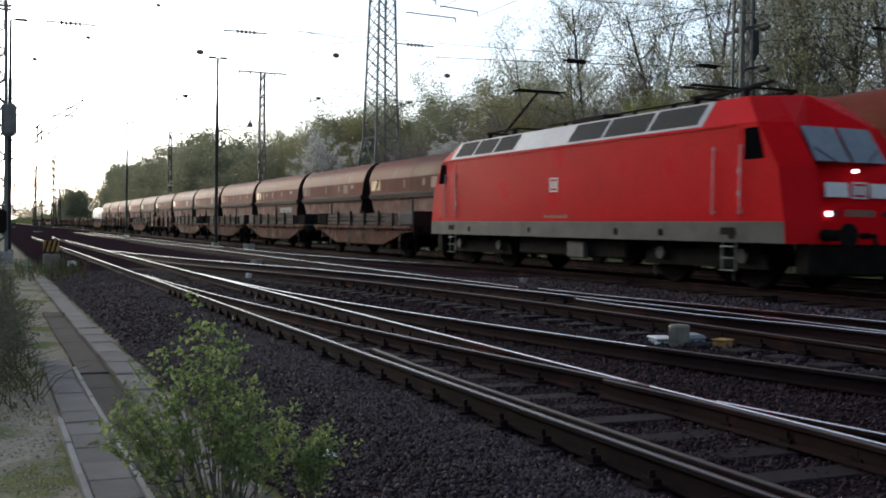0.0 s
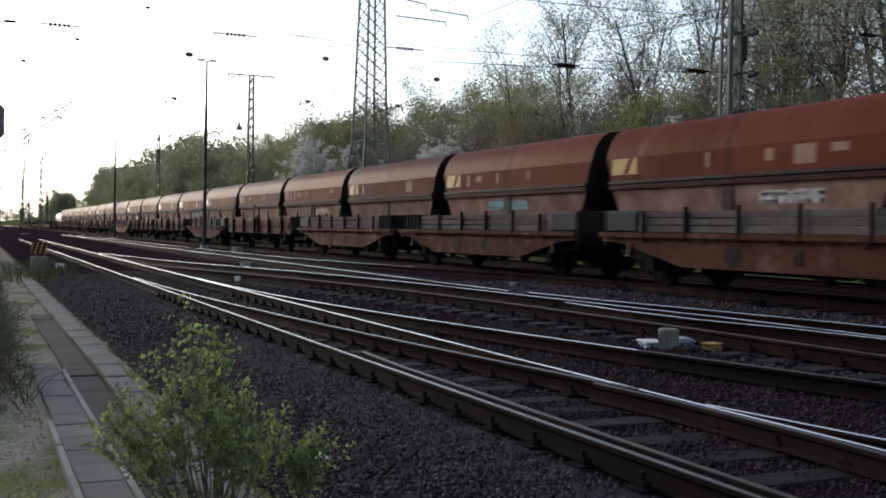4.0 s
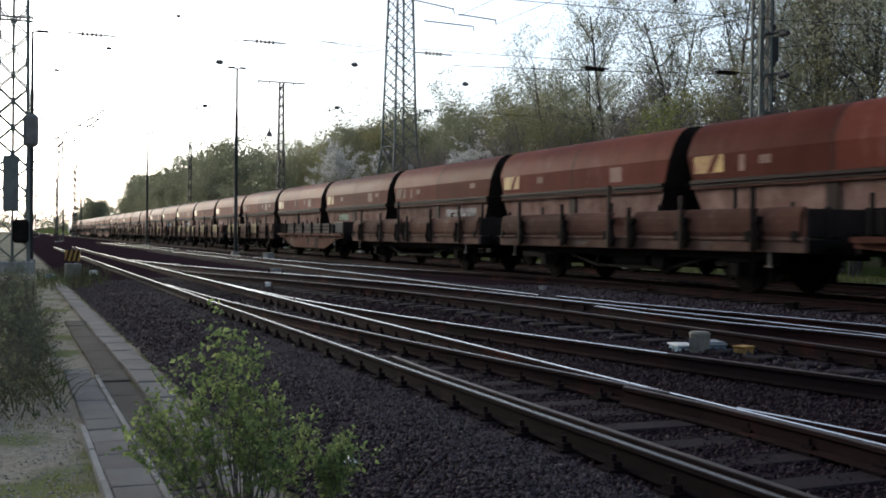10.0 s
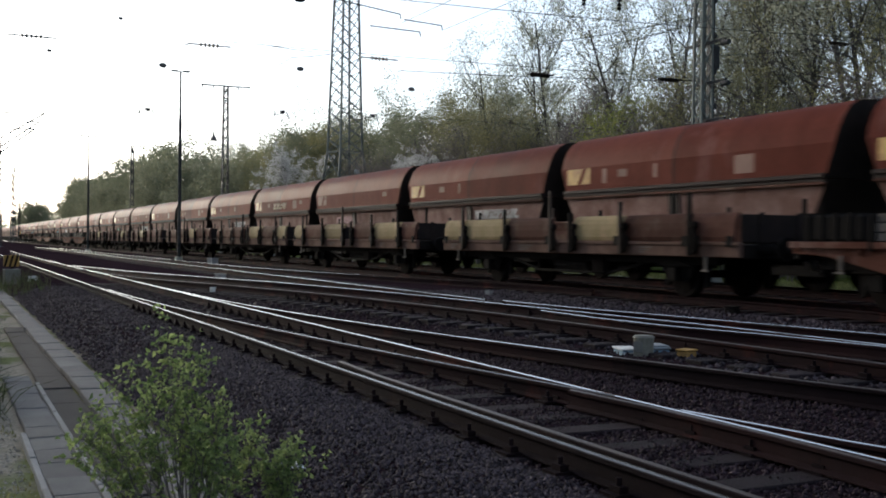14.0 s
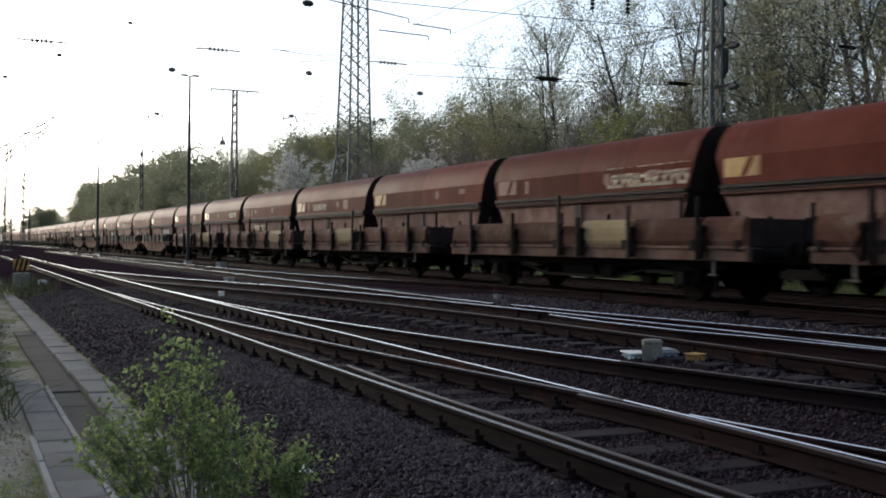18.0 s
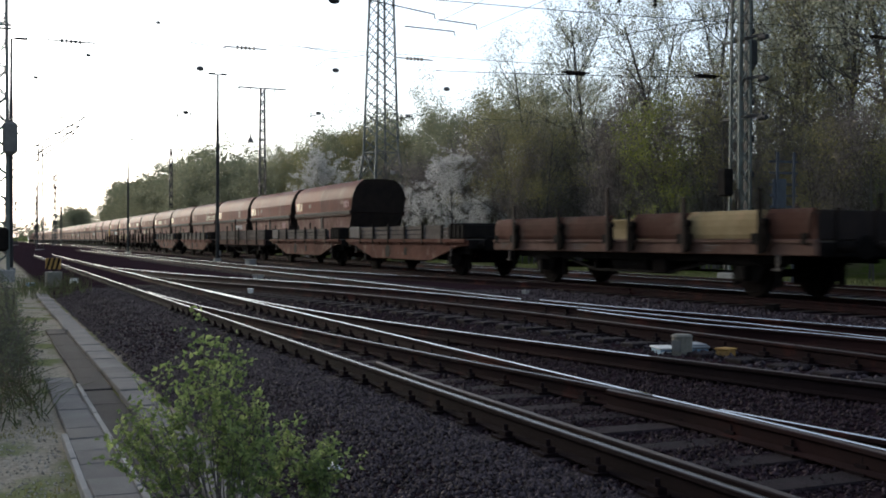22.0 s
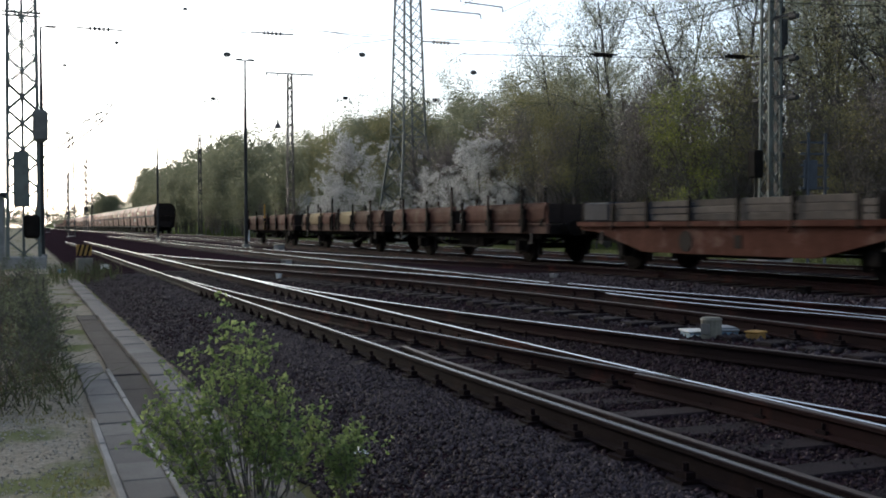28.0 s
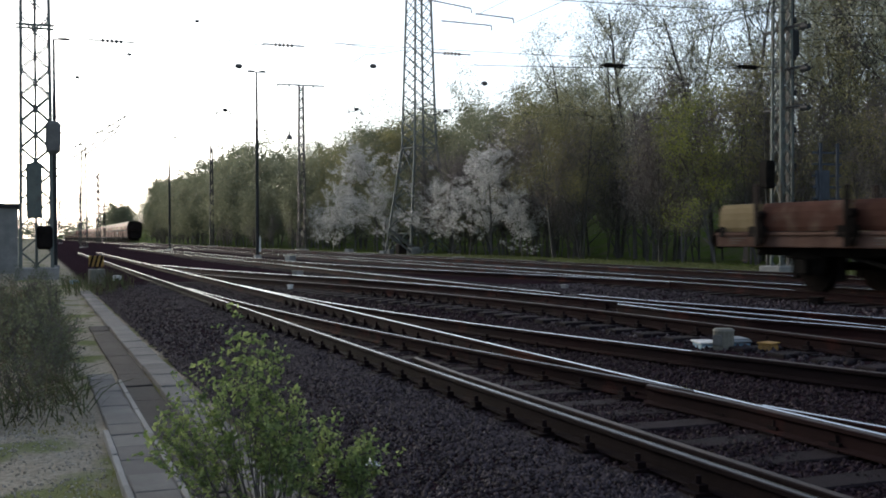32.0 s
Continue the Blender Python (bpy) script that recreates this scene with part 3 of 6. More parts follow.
def stake_wagon(panels=True):
    w = thing("low_side_wagon" if panels else "flat_wagon", "brown two-axle low-side wagon with dropsides and tall stakes" if panels else "rusty flat wagon with stakes loaded with grey sawn timber",
              "low wagon" if panels else "flat wagon", "wagons of the freight train")
    prof = [(1.395, 1.12), (1.42, 1.20), (1.42, 1.36), (1.405, 1.48), (1.37, 1.58), (1.32, 1.645), (1.27, 1.66), (1.25, 1.63), (1.30, 1.52), (1.34, 1.40), (1.345, 1.20), (1.335, 1.12)]
    edges = (-6.2, -4.9, -2.5, -0.25, 0.62, 2.6, 4.9, 6.2)
    for s in (-1, 1):
        bm = B()
        box(bm, -6.25, 6.25, s * 1.35 - 0.05, s * 1.35 + 0.05, 0.82, 1.105, 0.015)
        box(bm, -6.25, 6.25, s * 1.41 - 0.025, s * 1.41 + 0.025, 1.04, 1.10, 0.01)
        sill = part("side_sill", bm, SILL, w)
        for x, a in ((-5.8, 0.5), (-1.9, 0.7), (3.2, 0.45)):
            for k in range(3):
                bm = B()
                box(bm, x, x + a - 0.12 * k, s * 1.402 - 0.004, s * 1.402 + 0.004, 0.98 - 0.05 * k, 1.005 - 0.05 * k)
                part("marking", bm, BOARD, sill, "faded row of stencilled marks") if s < 0 else bm.free()
        if panels:
            for i in range(7):
                if i == 3:
                    continue
                a, b = edges[i] + 0.07, edges[i + 1] - 0.07
                bm = B()
                prism(bm, [(s * y, z) for y, z in prof], "x", a, b)
                side = part("dropside", bm, SIDE, w)
                for x in (a + 0.12, b - 0.12):
                    bm = B()
                    box(bm, x - 0.07, x + 0.07, s * 1.43 - 0.02, s * 1.43 + 0.02, 1.02, 1.22)
                    part("hinge", bm, BLACK, side)
        else:
            for i in range(7):
                for k in range(4):
                    bm = B()
                    box(bm, edges[i] + 0.06, edges[i + 1] - 0.06, s * 1.30 - 0.04, s * 1.30 + 0.04, 1.12 + 0.125 * k, 1.12 + 0.125 * k + 0.117, 0.008)
                    part("plank", bm, BOARD, w)
        for i, x in enumerate(STAKES):
            bm = B()
            top = (2.02, 1.9, 2.28, 1.75, 1.95, 2.05)[i if s < 0 else 5 - i]
            box(bm, x - 0.045, x + 0.045, s * 1.46 - 0.035, s * 1.46 + 0.035, 0.84, top, 0.012)
            stake = part("stake", bm, BLACK if i % 2 else HOP_RIM, w)
            if panels:
                bm = B()
                box(bm, x + 0.10, x + 0.20, s * 1.47 - 0.05, s * 1.47 + 0.05, 0.88, 1.42, 0.02)
                rod(bm, (x + 0.15, s * 1.5, 1.38), (x + 0.32, s * 1.5, 1.05), 0.03)
                rod(bm, (x + 0.32, s * 1.5, 1.05), (x + 0.16, s * 1.5, 0.86), 0.025)
                box(bm, x + 0.06, x + 0.24, s * 1.47 - 0.06, s * 1.47 + 0.06, 1.36, 1.50, 0.03)
                part("latch", bm, WHEEL, stake, "dark swing latch")
        for x in (-5.3, 5.3):
            bm = B()
            box(bm, x - 0.035, x + 0.035, s * 1.38 - 0.02, s * 1.38 + 0.02, 0.56, 0.86, 0.008)
            box(bm, x - 0.11, x + 0.11, s * 1.40 - 0.02, s * 1.40 + 0.02, 0.54, 0.58, 0.008)
            part("step_handle", bm, BOARD, w, "pale worn hand grip")
    bm = B()
    box(bm, -6.19, 6.19, -1.30, 1.30, 1.06, 1.11)
    part("deck", bm, BOARD, w, "grey plank floor")
    if not panels:
        for y in (-0.9, -0.3, 0.3, 0.9):
            for k in range(3):
                bm = B()
                box(bm, -5.9, 5.8, y - 0.28, y + 0.28, 1.12 + 0.16 * k, 1.26 + 0.16 * k, 0.01)
                part("plank", bm, BOARD, w)
    for s in (-1, 1):
        # both end boards get the near-black that stands for their shade
        bm = B()
        box(bm, s * 6.22 - 0.03, s * 6.22 + 0.03, -1.33, 1.33, 1.10, 1.62, 0.012)
        for y in (-0.9, 0, 0.9):
            box(bm, s * 6.27 - 0.03, s * 6.27 + 0.03, y - 0.05, y + 0.05, 0.95, 1.66, 0.01)
        part("end_board", bm, HOP_DARK, w, "end board coloured near-black for its shaded side")
    bm = B()
    for s in (-1, 1):
        box(bm, s * 6.2 - 0.06, s * 6.2 + 0.06, -1.28, 1.28, 0.80, 1.06, 0.015)
    for y in (-0.45, 0.45):
        box(bm, -6.2, 6.2, y - 0.06, y + 0.06, 0.76, 1.05)
    part("underframe", bm, BLACK, w)
    for x in (-4.0, 4.0):
        wheelset(w, x)
        for s in (-1, 1):
            axle_guard(w, x, s)
        buffer_pair(w, x * 6.26 / 4, 0.98, 0.62)
    under_gear(w)
    brake_gear(w, 5.5)
    return w


HALF_H = 6.105


def hopper_wagon():
    w = thing("hopper_wagon", "rust-brown coal hopper wagon with rounded top and dark ends", "hopper wagon", "wagons of the coal train")
    # side outline from the ledge to the crown: half width, height, how far the end stands back from the wagon's half length
    prof = [(1.50, 2.58, 0.74), (1.51, 3.36, 0.44), (1.44, 3.62, 0.42), (1.31, 3.92, 0.41), (1.11, 4.17, 0.40), (0.86, 4.315, 0.40), (0.42, 4.36, 0.40), (0.0, 4.37, 0.40)]
    ring = [(-y, z, e) for y, z, e in prof] + [(y, z, e) for y, z, e in prof[-2::-1]]
    for a, b, nm in ((-1, 0, "body"), (0, 1, "body")):
        bm = B()
        xs = ([0, 0.03, 1.0] if b else [-1.0, -0.03, 0])
        rows = []
        for q in xs:
            rows.append([bm.verts.new(((HALF_H - e) * q if abs(q) > 0.5 else q, y * (1 if abs(q) < 0.02 or abs(q) > 0.5 else 1.0), z)) for y, z, e in ring])
        for r0, r1 in zip(rows, rows[1:]):
            for i in range(len(ring) - 1):
                bm.faces.new((r0[i], r0[i + 1], r1[i + 1], r1[i])).smooth = False
        bm.faces.new(rows[-1] if b else rows[0][::-1])
        bm.faces.new((rows[0][0], rows[1][0], rows[2][0], rows[2][-1], rows[1][-1], rows[0][-1]))
        bmesh.ops.recalc_face_normals(bm, faces=bm.faces[:])
        # faces towards the wagon's ends turn near-black: shade painted by facing
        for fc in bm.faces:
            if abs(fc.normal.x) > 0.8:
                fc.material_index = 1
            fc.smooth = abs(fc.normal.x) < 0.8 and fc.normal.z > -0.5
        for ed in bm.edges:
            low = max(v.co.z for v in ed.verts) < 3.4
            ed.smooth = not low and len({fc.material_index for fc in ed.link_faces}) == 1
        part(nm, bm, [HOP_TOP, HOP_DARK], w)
    bm = B()
    hoop = [bm.verts.new((0.03, y * 1.012, z + (0.02 if z > 4.1 else 0.0))) for y, z, e in ring]
    hoop2 = [bm.verts.new((-0.03, y * 1.012, z + (0.02 if z > 4.1 else 0.0))) for y, z, e in ring]
    for i in range(len(ring) - 1):
        bm.faces.new((hoop[i], hoop[i + 1], hoop2[i + 1], hoop2[i]))
    part("seam_strip", bm, HOP_RIM, w)
    for s in (-1, 1):
        # thick dark ledge: the shadow band below the body painted as rim colour
        bm = B()
        box(bm, -5.42, 5.42, s * 1.55 - 0.05, s * 1.55 + 0.05, 2.58, 2.68, 0.01)
        box(bm, -5.42, 5.42, s * 1.50 - 0.05, s * 1.50 + 0.05, 2.49, 2.58, 0.01)
        part("ledge", bm, HOP_RIM, w)
        bm = B()
        box(bm, -5.40, 5.40, s * 1.53 - 0.05, s * 1.53 + 0.05, 2.42, 2.485, 0.012)
        part("walk_edge", bm, SIDE, w, "worn brown lower edge of the ledge")
        # lower side: slanting plates that draw in towards the wheels, a broad dark post between them
        for e in (-1, 1):
            bm = B()
            rows = [[(e * x0, s * y0, z0) for y0, z0, x0 in ((0.5, 2.56, q), (1.44, 2.56, q), (1.47, 2.42, q), (1.42, 1.25, w_), (0.5, 1.05, w_))] for q, w_ in ((0.22, 0.22), (5.36, 4.72))]
            loft(bm, rows)
            bmesh.ops.recalc_face_normals(bm, faces=bm.faces[:])
            # the slanting end plates too carry their shade as near-black colour
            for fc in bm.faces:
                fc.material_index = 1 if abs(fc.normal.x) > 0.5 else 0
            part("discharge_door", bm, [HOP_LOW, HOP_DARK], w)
            bm = B()
            prism(bm, [(s * 1.40, 2.42), (s * 1.475, 2.42), (s * 1.43, 1.25), (s * 1.34, 1.25)], "x", e * 2.9 - 0.03, e * 2.9 + 0.03)
            part("rib", bm, HOP_LOW, w)
        bm = B()
        prism(bm, [(s * 1.30, 2.44), (s * 1.52, 2.44), (s * 1.46, 1.20), (s * 1.30, 1.20)], "x", -0.21, 0.21)
        part("centre_post", bm, HOP_RIM, w, "broad dark rust post between the side plates")
        # panel at one end: the sun's golden reflection is put into its colour
        bm = B()
        box(bm, -5.35, -4.05, s * 1.504 - 0.006, s * 1.504 + 0.006, 2.86, 3.34, 0.003)
        field = part("marking_panel", bm, SUN_GLINT, w, "side panel coloured ochre for the low sun's glint")
        bm = B()
        prism(bm, [(-4.75, 2.87), (-4.52, 2.87), (-4.22, 3.33), (-4.45, 3.33)], "y", s * 1.512 - 0.003, s * 1.512 + 0.003)
        part("stripe", bm, HOP_TOP, field, "dark body-colour stripe across the painted glint")
        for x, z, a, h in ((-2.6, 3.0, 0.45, 0.22), (-3.4, 2.85, 0.22, 0.5), (-0.9, 2.9, 0.16, 0.42), (1.4, 2.95, 0.3, 0.3), (2.4, 2.82, 0.7, 0.5), (3.6, 3.05, 0.5, 0.2)):
            bm = B()
            box(bm, x, x + a, s * 1.504 - 0.005, s * 1.504 + 0.005, z, z + h)
            part("paint_patch", bm, FADED, w, "faded pink primer patch")
        for x, a, b in ((-3.2, 0.05, 0.6), (-2.2, 0.12, 0.5), (-1.1, 0.1, 0.85), (0.9, 0.2, 0.7), (2.9, 0.05, 0.45), (4.1, 0.1, 0.6)):
            lo, hi = (1.40 - 0.38 * a, 3.62 + 0.5 * a), (1.40 - 0.38 * b, 3.62 + 0.5 * b)
            bm = B()
            quad_plate(bm, *[(q, s * (y + 0.004), z + 0.004) for q, (y, z) in ((x, lo), (x + 0.34, lo), (x + 0.26, hi), (x - 0.08, hi))][::(1 if s < 0 else -1)], 0.006)
            part("paint_patch", bm, FADED, w, "faded primer patch on the curved top")
        for x in (-5.1, 5.1):
            bm = B()
            bar(bm, (x, s * 1.3, 1.1), (x, s * 1.3, 2.6), 0.07)
            part("end_post", bm, HOP_DARK, w)
    bm = B()
    prism(bm, [(-1.35, 2.56), (1.35, 2.56), (0.9, 1.1), (-0.9, 1.1)], "x", -5.0, 5.0)
    for s in (-1, 1):
        prism(bm, [(s * 5.0, 2.56), (s * 5.36, 2.56), (s * 4.72, 1.2), (s * 3.6, 1.2)], "y", -1.38, 1.38)
        box(bm, s * 5.3 - 0.4, s * 5.3 + 0.12, -1.3, 1.3, 0.98, 1.18)
    for y in (-1.25, 1.25):
        box(bm, -5.4, 5.4, y - 0.07, y + 0.07, 0.92, 1.16)
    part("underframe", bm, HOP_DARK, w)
    for x in (-3.6, 3.6):
        bm = B()
        for s in (-1, 1):
            prism(bm, [(x - 1.3, 0.35), (x + 1.3, 0.35), (x + 1.1, 0.62), (x + 0.3, 0.78), (x - 0.3, 0.78), (x - 1.1, 0.62)], "y", s * 1.0 - 0.05, s * 1.0 + 0.05)
        box(bm, x - 0.2, x + 0.2, -1.0, 1.0, 0.45, 0.92)
        bg = part("bogie", bm, BLACK, w)
        for k in (-0.9, 0.9):
            wheelset(bg, x + k)
        buffer_pair(w, x * 5.5 / 3.6, 1.02, 0.6)
    return w


def loft(bm, rows, mi=0, close=True):
    vs = [[bm.verts.new(p) for p in r] for r in rows]
    for r0, r1 in zip(vs, vs[1:]):
        for i in range(len(r0) - 1):
            bm.faces.new((r0[i], r0[i + 1], r1[i + 1], r1[i])).material_index = mi
    if close:
        bm.faces.new(vs[0][::-1]).material_index = mi
        bm.faces.new(vs[-1]).material_index = mi
    return vs


def quad_plate(bm, p0, p1, p2, p3, lift=0.012):
    """A thin plate over four corners, raised along their normal."""
    p = [Vector(q) for q in (p0, p1, p2, p3)]
    n = (p[1] - p[0]).cross(p[3] - p[0]).normalized() * lift
    lo, hi = [bm.verts.new(q - n * 0.5) for q in p], [bm.verts.new(q + n) for q in p]
    bm.faces.new(hi)
    for i in range(4):
        bm.faces.new((lo[i], lo[(i + 1) % 4], hi[(i + 1) % 4], hi[i]))
    bmesh.ops.recalc_face_normals(bm, faces=bm.faces[:])


def nose(z):
    """How far the loco's end stands back at a height."""
    return lerp_table([(-1e9, 0.0), (0.85, 0.0), (1.9, 0.10), (2.25, 0.22), (3.1, 0.80), (3.45, 1.15), (3.66, 1.5), (1e9, 1.5)], z)


def locomotive():
    w = thing("electric_locomotive", "bright red electric locomotive with grey skirt and lit headlights", "locomotive", "", "")
    H = 8.35
    prof = [(1.49, 0.88), (1.49, 1.27), (1.49, 2.25), (1.49, 3.10), (1.12, 3.66), (0.0, 3.72)]
    ring = [(-y, z) for y, z in prof] + [(y, z) for y, z in prof[-2::-1]]

    def section(x_back, squeeze, side):
        return [(side * (H - nose(z) - x_back), y * squeeze, z) for y, z in ring]
    rows = [section(0, 0.60, -1), section(0.06, 0.65, -1), section(0.30, 1.0, -1), section(1.4, 1.0, -1)]
    rows += [[(q, y, z) for y, z in ring] for q in (-5.4, 5.4)]
    rows += [section(1.4, 1.0, 1), section(0.30, 1.0, 1), section(0.06, 0.65, 1), section(0, 0.60, 1)]
    bm = B()
    loft(bm, rows)
    bmesh.ops.recalc_face_normals(bm, faces=bm.faces[:])
    for fc in bm.faces:
        c = fc.calc_center_median()
        if c.z < 1.2 and abs(c.x) < 8.1 and abs(fc.normal.y) > 0.5:
            fc.material_index = 1
        elif fc.normal.z > 0.9 and abs(c.x) < 5.5:
            fc.material_index = 2
    part("body", bm, [RED, GREY_SKIRT, SILVER], w)
    # roof side slopes: dark grilles and a pale band
    for s in (-1, 1):
        def slope(x, t):
            return (x, s * (1.49 - 0.37 * t), 3.10 + 0.56 * t)

        def plate(nm, a, b, t0, t1, m, lift, label=""):
            bm = B()
            quad_plate(bm, *((slope(a, t0), slope(b, t0), slope(b, t1), slope(a, t1)) if s < 0 else (slope(b, t0), slope(a, t0), slope(a, t1), slope(b, t1))), lift)
            return part(nm, bm, m, w, label)
        plate("roof_band", -6.6, 5.6, 0.05, 0.98, SILVER, 0.012, "pale grey roof slope")
        for a in (-6.35, -5.05, -3.75, 0.35, 1.95, 3.75):
            g = plate("grille", a, a + (1.15 if a < 0 else 1.45 if a < 1.9 else 1.65), 0.15, 0.9, GRILLE, 0.026, "dark ventilation grille")
        bm = B()
        box(bm, -7.2, 6.6, s * 1.495 - 0.02, s * 1.495 + 0.02, 3.06, 3.11, 0.006)
        part("rain_gutter", bm, RED, w)
        for x, a in ((-5.2, 0.06), (-1.5, 0.05), (2.6, 0.06), (4.3, 0.06), (6.6, 0.10)):
            bm = B()
            rod(bm, (x, s * 1.48, 1.05), (x, s * 1.503, 1.05), a + 0.02, n=10)
            part("skirt_fitting", bm, BLACK, w)
        # square emblem: white frame, drawn plain
        bm = B()
        x0, z0 = -0.45, 2.0
        for a, b, c, d in ((0, 0.42, 0, 0.035), (0, 0.42, 0.315, 0.35), (0, 0.035, 0.035, 0.315), (0.385, 0.42, 0.035, 0.315), (0.08, 0.19, 0.08, 0.27), (0.23, 0.34, 0.08, 0.27)):
            box(bm, x0 + a, x0 + b, s * 1.494 - 0.004, s * 1.494 + 0.004, z0 + c, z0 + d)
        part("emblem", bm, WHITE, w, "plain white square emblem")
        bm = B()
        for i in range(9):
            box(bm, -0.7 + i * 0.13, -0.6 + i * 0.13, s * 1.494 - 0.003, s * 1.494 + 0.003, 1.36, 1.44 - 0.03 * (i % 2))
        part("data_line", bm, FADED, w, "small row of white lettering bars")
        for e in (-1, 1):
            # cab door with rails and side window
            x = e * 6.47
            bm = B()
            box(bm, x - 0.33, x + 0.33, s * 1.492 - 0.008, s * 1.492 + 0.008, 1.30, 3.02, 0.004)
            door = part("cab_door", bm, RED, w)
            for k in (-0.40, 0.40):
                bm = B()
                rod(bm, (x + k, s * 1.55, 1.40), (x + k, s * 1.55, 2.70), 0.012)
                for z in (1.45, 2.65):
                    rod(bm, (x + k, s * 1.49, z), (x + k, s * 1.55, z), 0.02)
                part("hand_rail", bm, SILVER, door, "bare steel hand rail")
            for k in range(2):
                bm = B()
                box(bm, x + 0.30, x + 0.36, s * 1.51 - 0.02, s * 1.51 + 0.02, 1.75 + 0.42 * k, 1.85 + 0.42 * k, 0.01)
                part("door_handle", bm, SILVER, door)
            bm = B()
            a, b = e * 6.92, e * 7.46
            quad_plate(bm, *[(q, s * 1.494, z) for q, z in ((min(a, b), 2.42), (max(a, b), 2.42), (max(a, b) - (0.18 if e > 0 else 0.0), 3.0), (min(a, b) + (0.18 if e < 0 else 0.0), 3.0))], lift=0.01 * (1 if s < 0 else -1))
            part("side_window", bm, SIDE_GLASS, w)
            bm = B()
            for z in (0.35, 0.58, 0.80):
                box(bm, x - 0.2, x + 0.2, s * 1.42 - 0.08, s * 1.42 + 0.02, z - 0.012, z + 0.012)
            for k in (-0.2, 0.2):
                rod(bm, (x + k, s * 1.44, 0.33), (x + k, s * 1.44, 1.0), 0.018)
            part("step_ladder", bm, MAST, w)
            bm = B()
            box(bm, x - 0.2, x + 0.2, s * 1.495 - 0.006, s * 1.495 + 0.006, 1.02, 1.16)
            part("step_recess", bm, BLACK, w)
    for e in (-1, 1):
        def face(y, z, off=0.0):
            return (e * (H - nose(z) + off), y, z)
        for s in (-1, 1):
            bm = B()
            c = [face(s * 0.04, 2.36), face(s * 0.84, 2.36), face(s * 0.80, 3.02), face(s * 0.04, 3.02)]
            quad_plate(bm, *(c if e * s > 0 else c[::-1]), 0.02)
            part("windscreen", bm, SCREEN, w)
            bm = B()
            c = [face(s * 0.27, 1.72), face(s * 0.79, 1.72), face(s * 0.78, 1.98), face(s * 0.27, 1.98)]
            quad_plate(bm, *(c if e * s > 0 else c[::-1]), 0.015)
            part("front_panel", bm, WHITE, w, "white bar on the nose")
            lx = H - nose(1.45)
            bm = B()
            rod(bm, (e * (lx - 0.03), s * 0.74, 1.42), (e * (lx + 0.03), s * 0.74, 1.42), 0.045, n=14)
            part("headlight", bm, LAMP_ON if e > 0 else GLASS, w)
            bm = B()
            rod(bm, (e * (lx - 0.03), s * 0.60, 1.43), (e * (lx + 0.02), s * 0.60, 1.43), 0.06, n=12)
            part("tail_light", bm, GLASS, w)
        lx = H - nose(2.20)
        bm = B()
        rod(bm, (e * (lx - 0.03), 0, 2.20), (e * (lx + 0.03), 0, 2.20), 0.035, n=14)
        part("top_light", bm, LAMP_ON if e > 0 else GLASS, w)
        lx = H - nose(1.85)
        bm = B()
        for a, b, c, d in ((0, 0.36, 0, 0.03), (0, 0.36, 0.27, 0.3), (0, 0.03, 0.03, 0.27), (0.33, 0.36, 0.03, 0.27), (0.07, 0.16, 0.07, 0.23), (0.2, 0.29, 0.07, 0.23)):
            box(bm, e * (lx + 0.01) - 0.012, e * (lx + 0.01) + 0.012, -0.18 + a, -0.18 + b, 1.70 + c, 1.70 + d)
        part("emblem", bm, WHITE, w, "plain white square emblem")
        lx = H - nose(1.45)
        bm = B()
        for i in range(6):
            box(bm, e * (lx + 0.005) - 0.012, e * (lx + 0.005) + 0.012, -0.36 + 0.12 * i, -0.28 + 0.12 * i, 1.38, 1.50)
        part("number_bars", bm, FADED, w, "row of pale bars")
        for s in (-1, 1):
            bm = B()
            rod(bm, face(s * 0.25, 2.27, 0.03), face(s * 0.75, 2.62, 0.03), 0.012)
            part("wiper", bm, BLACK, w)
        bm = B()
        box(bm, e * (H - 0.25) - 0.2, e * (H - 0.25) + 0.2, -1.15, 1.15, 0.30, 0.88, 0.05)
        part("snow_plough", bm, BLACK, w)
        buffer_pair(w, e * (H - 0.03), 1.04, 0.62)
        # pantograph on the roof
        px = e * 5.0
        pg_bm = B()
        for y in (-0.55, 0.55):
            bar(pg_bm, (px - 1.0, y, 3.92), (px + 1.0, y, 3.92), 0.06)
            for k in (-0.8, 0.8):
                rod(pg_bm, (px + k, y, 3.68), (px + k, y, 3.92), 0.07, n=8)
        for k in (-1, 1):
            bar(pg_bm, (px + k, -0.55, 3.92), (px + k, 0.55, 3.92), 0.05)
        pg = part("pantograph", pg_bm, BLACK, w, "sooty single-arm pantograph")
        bm = B()
        if e < 0:
            rod(bm, (px - 0.9, 0, 3.98), (px + 0.0, 0, 4.42), 0.05, 0.04)
            rod(bm, (px - 0.05, 0, 4.40), (px + 1.15, 0, 4.98), 0.035, 0.03)
            for k in (-0.12, 0.18):
                bar(bm, (px + 1.15 + k, -0.75, 4.98), (px + 1.15 + k, 0.75, 4.98), 0.045)
                for y in (-0.75, 0.75):
                    bar(bm, (px + 1.15 + k, y, 4.98), (px + 1.15 + k, y * 1.15, 4.85), 0.03)
        else:
            rod(bm, (px - 0.9, 0, 3.98), (px + 0.9, 0, 4.10), 0.05, 0.04)
            for k in (-1.1, -0.7):
                bar(bm, (px + k, -0.8, 4.16), (px + k, 0.8, 4.16), 0.05)
        part("arm", bm, BLACK, pg)
        bm = B()
        bx = e * 5.2
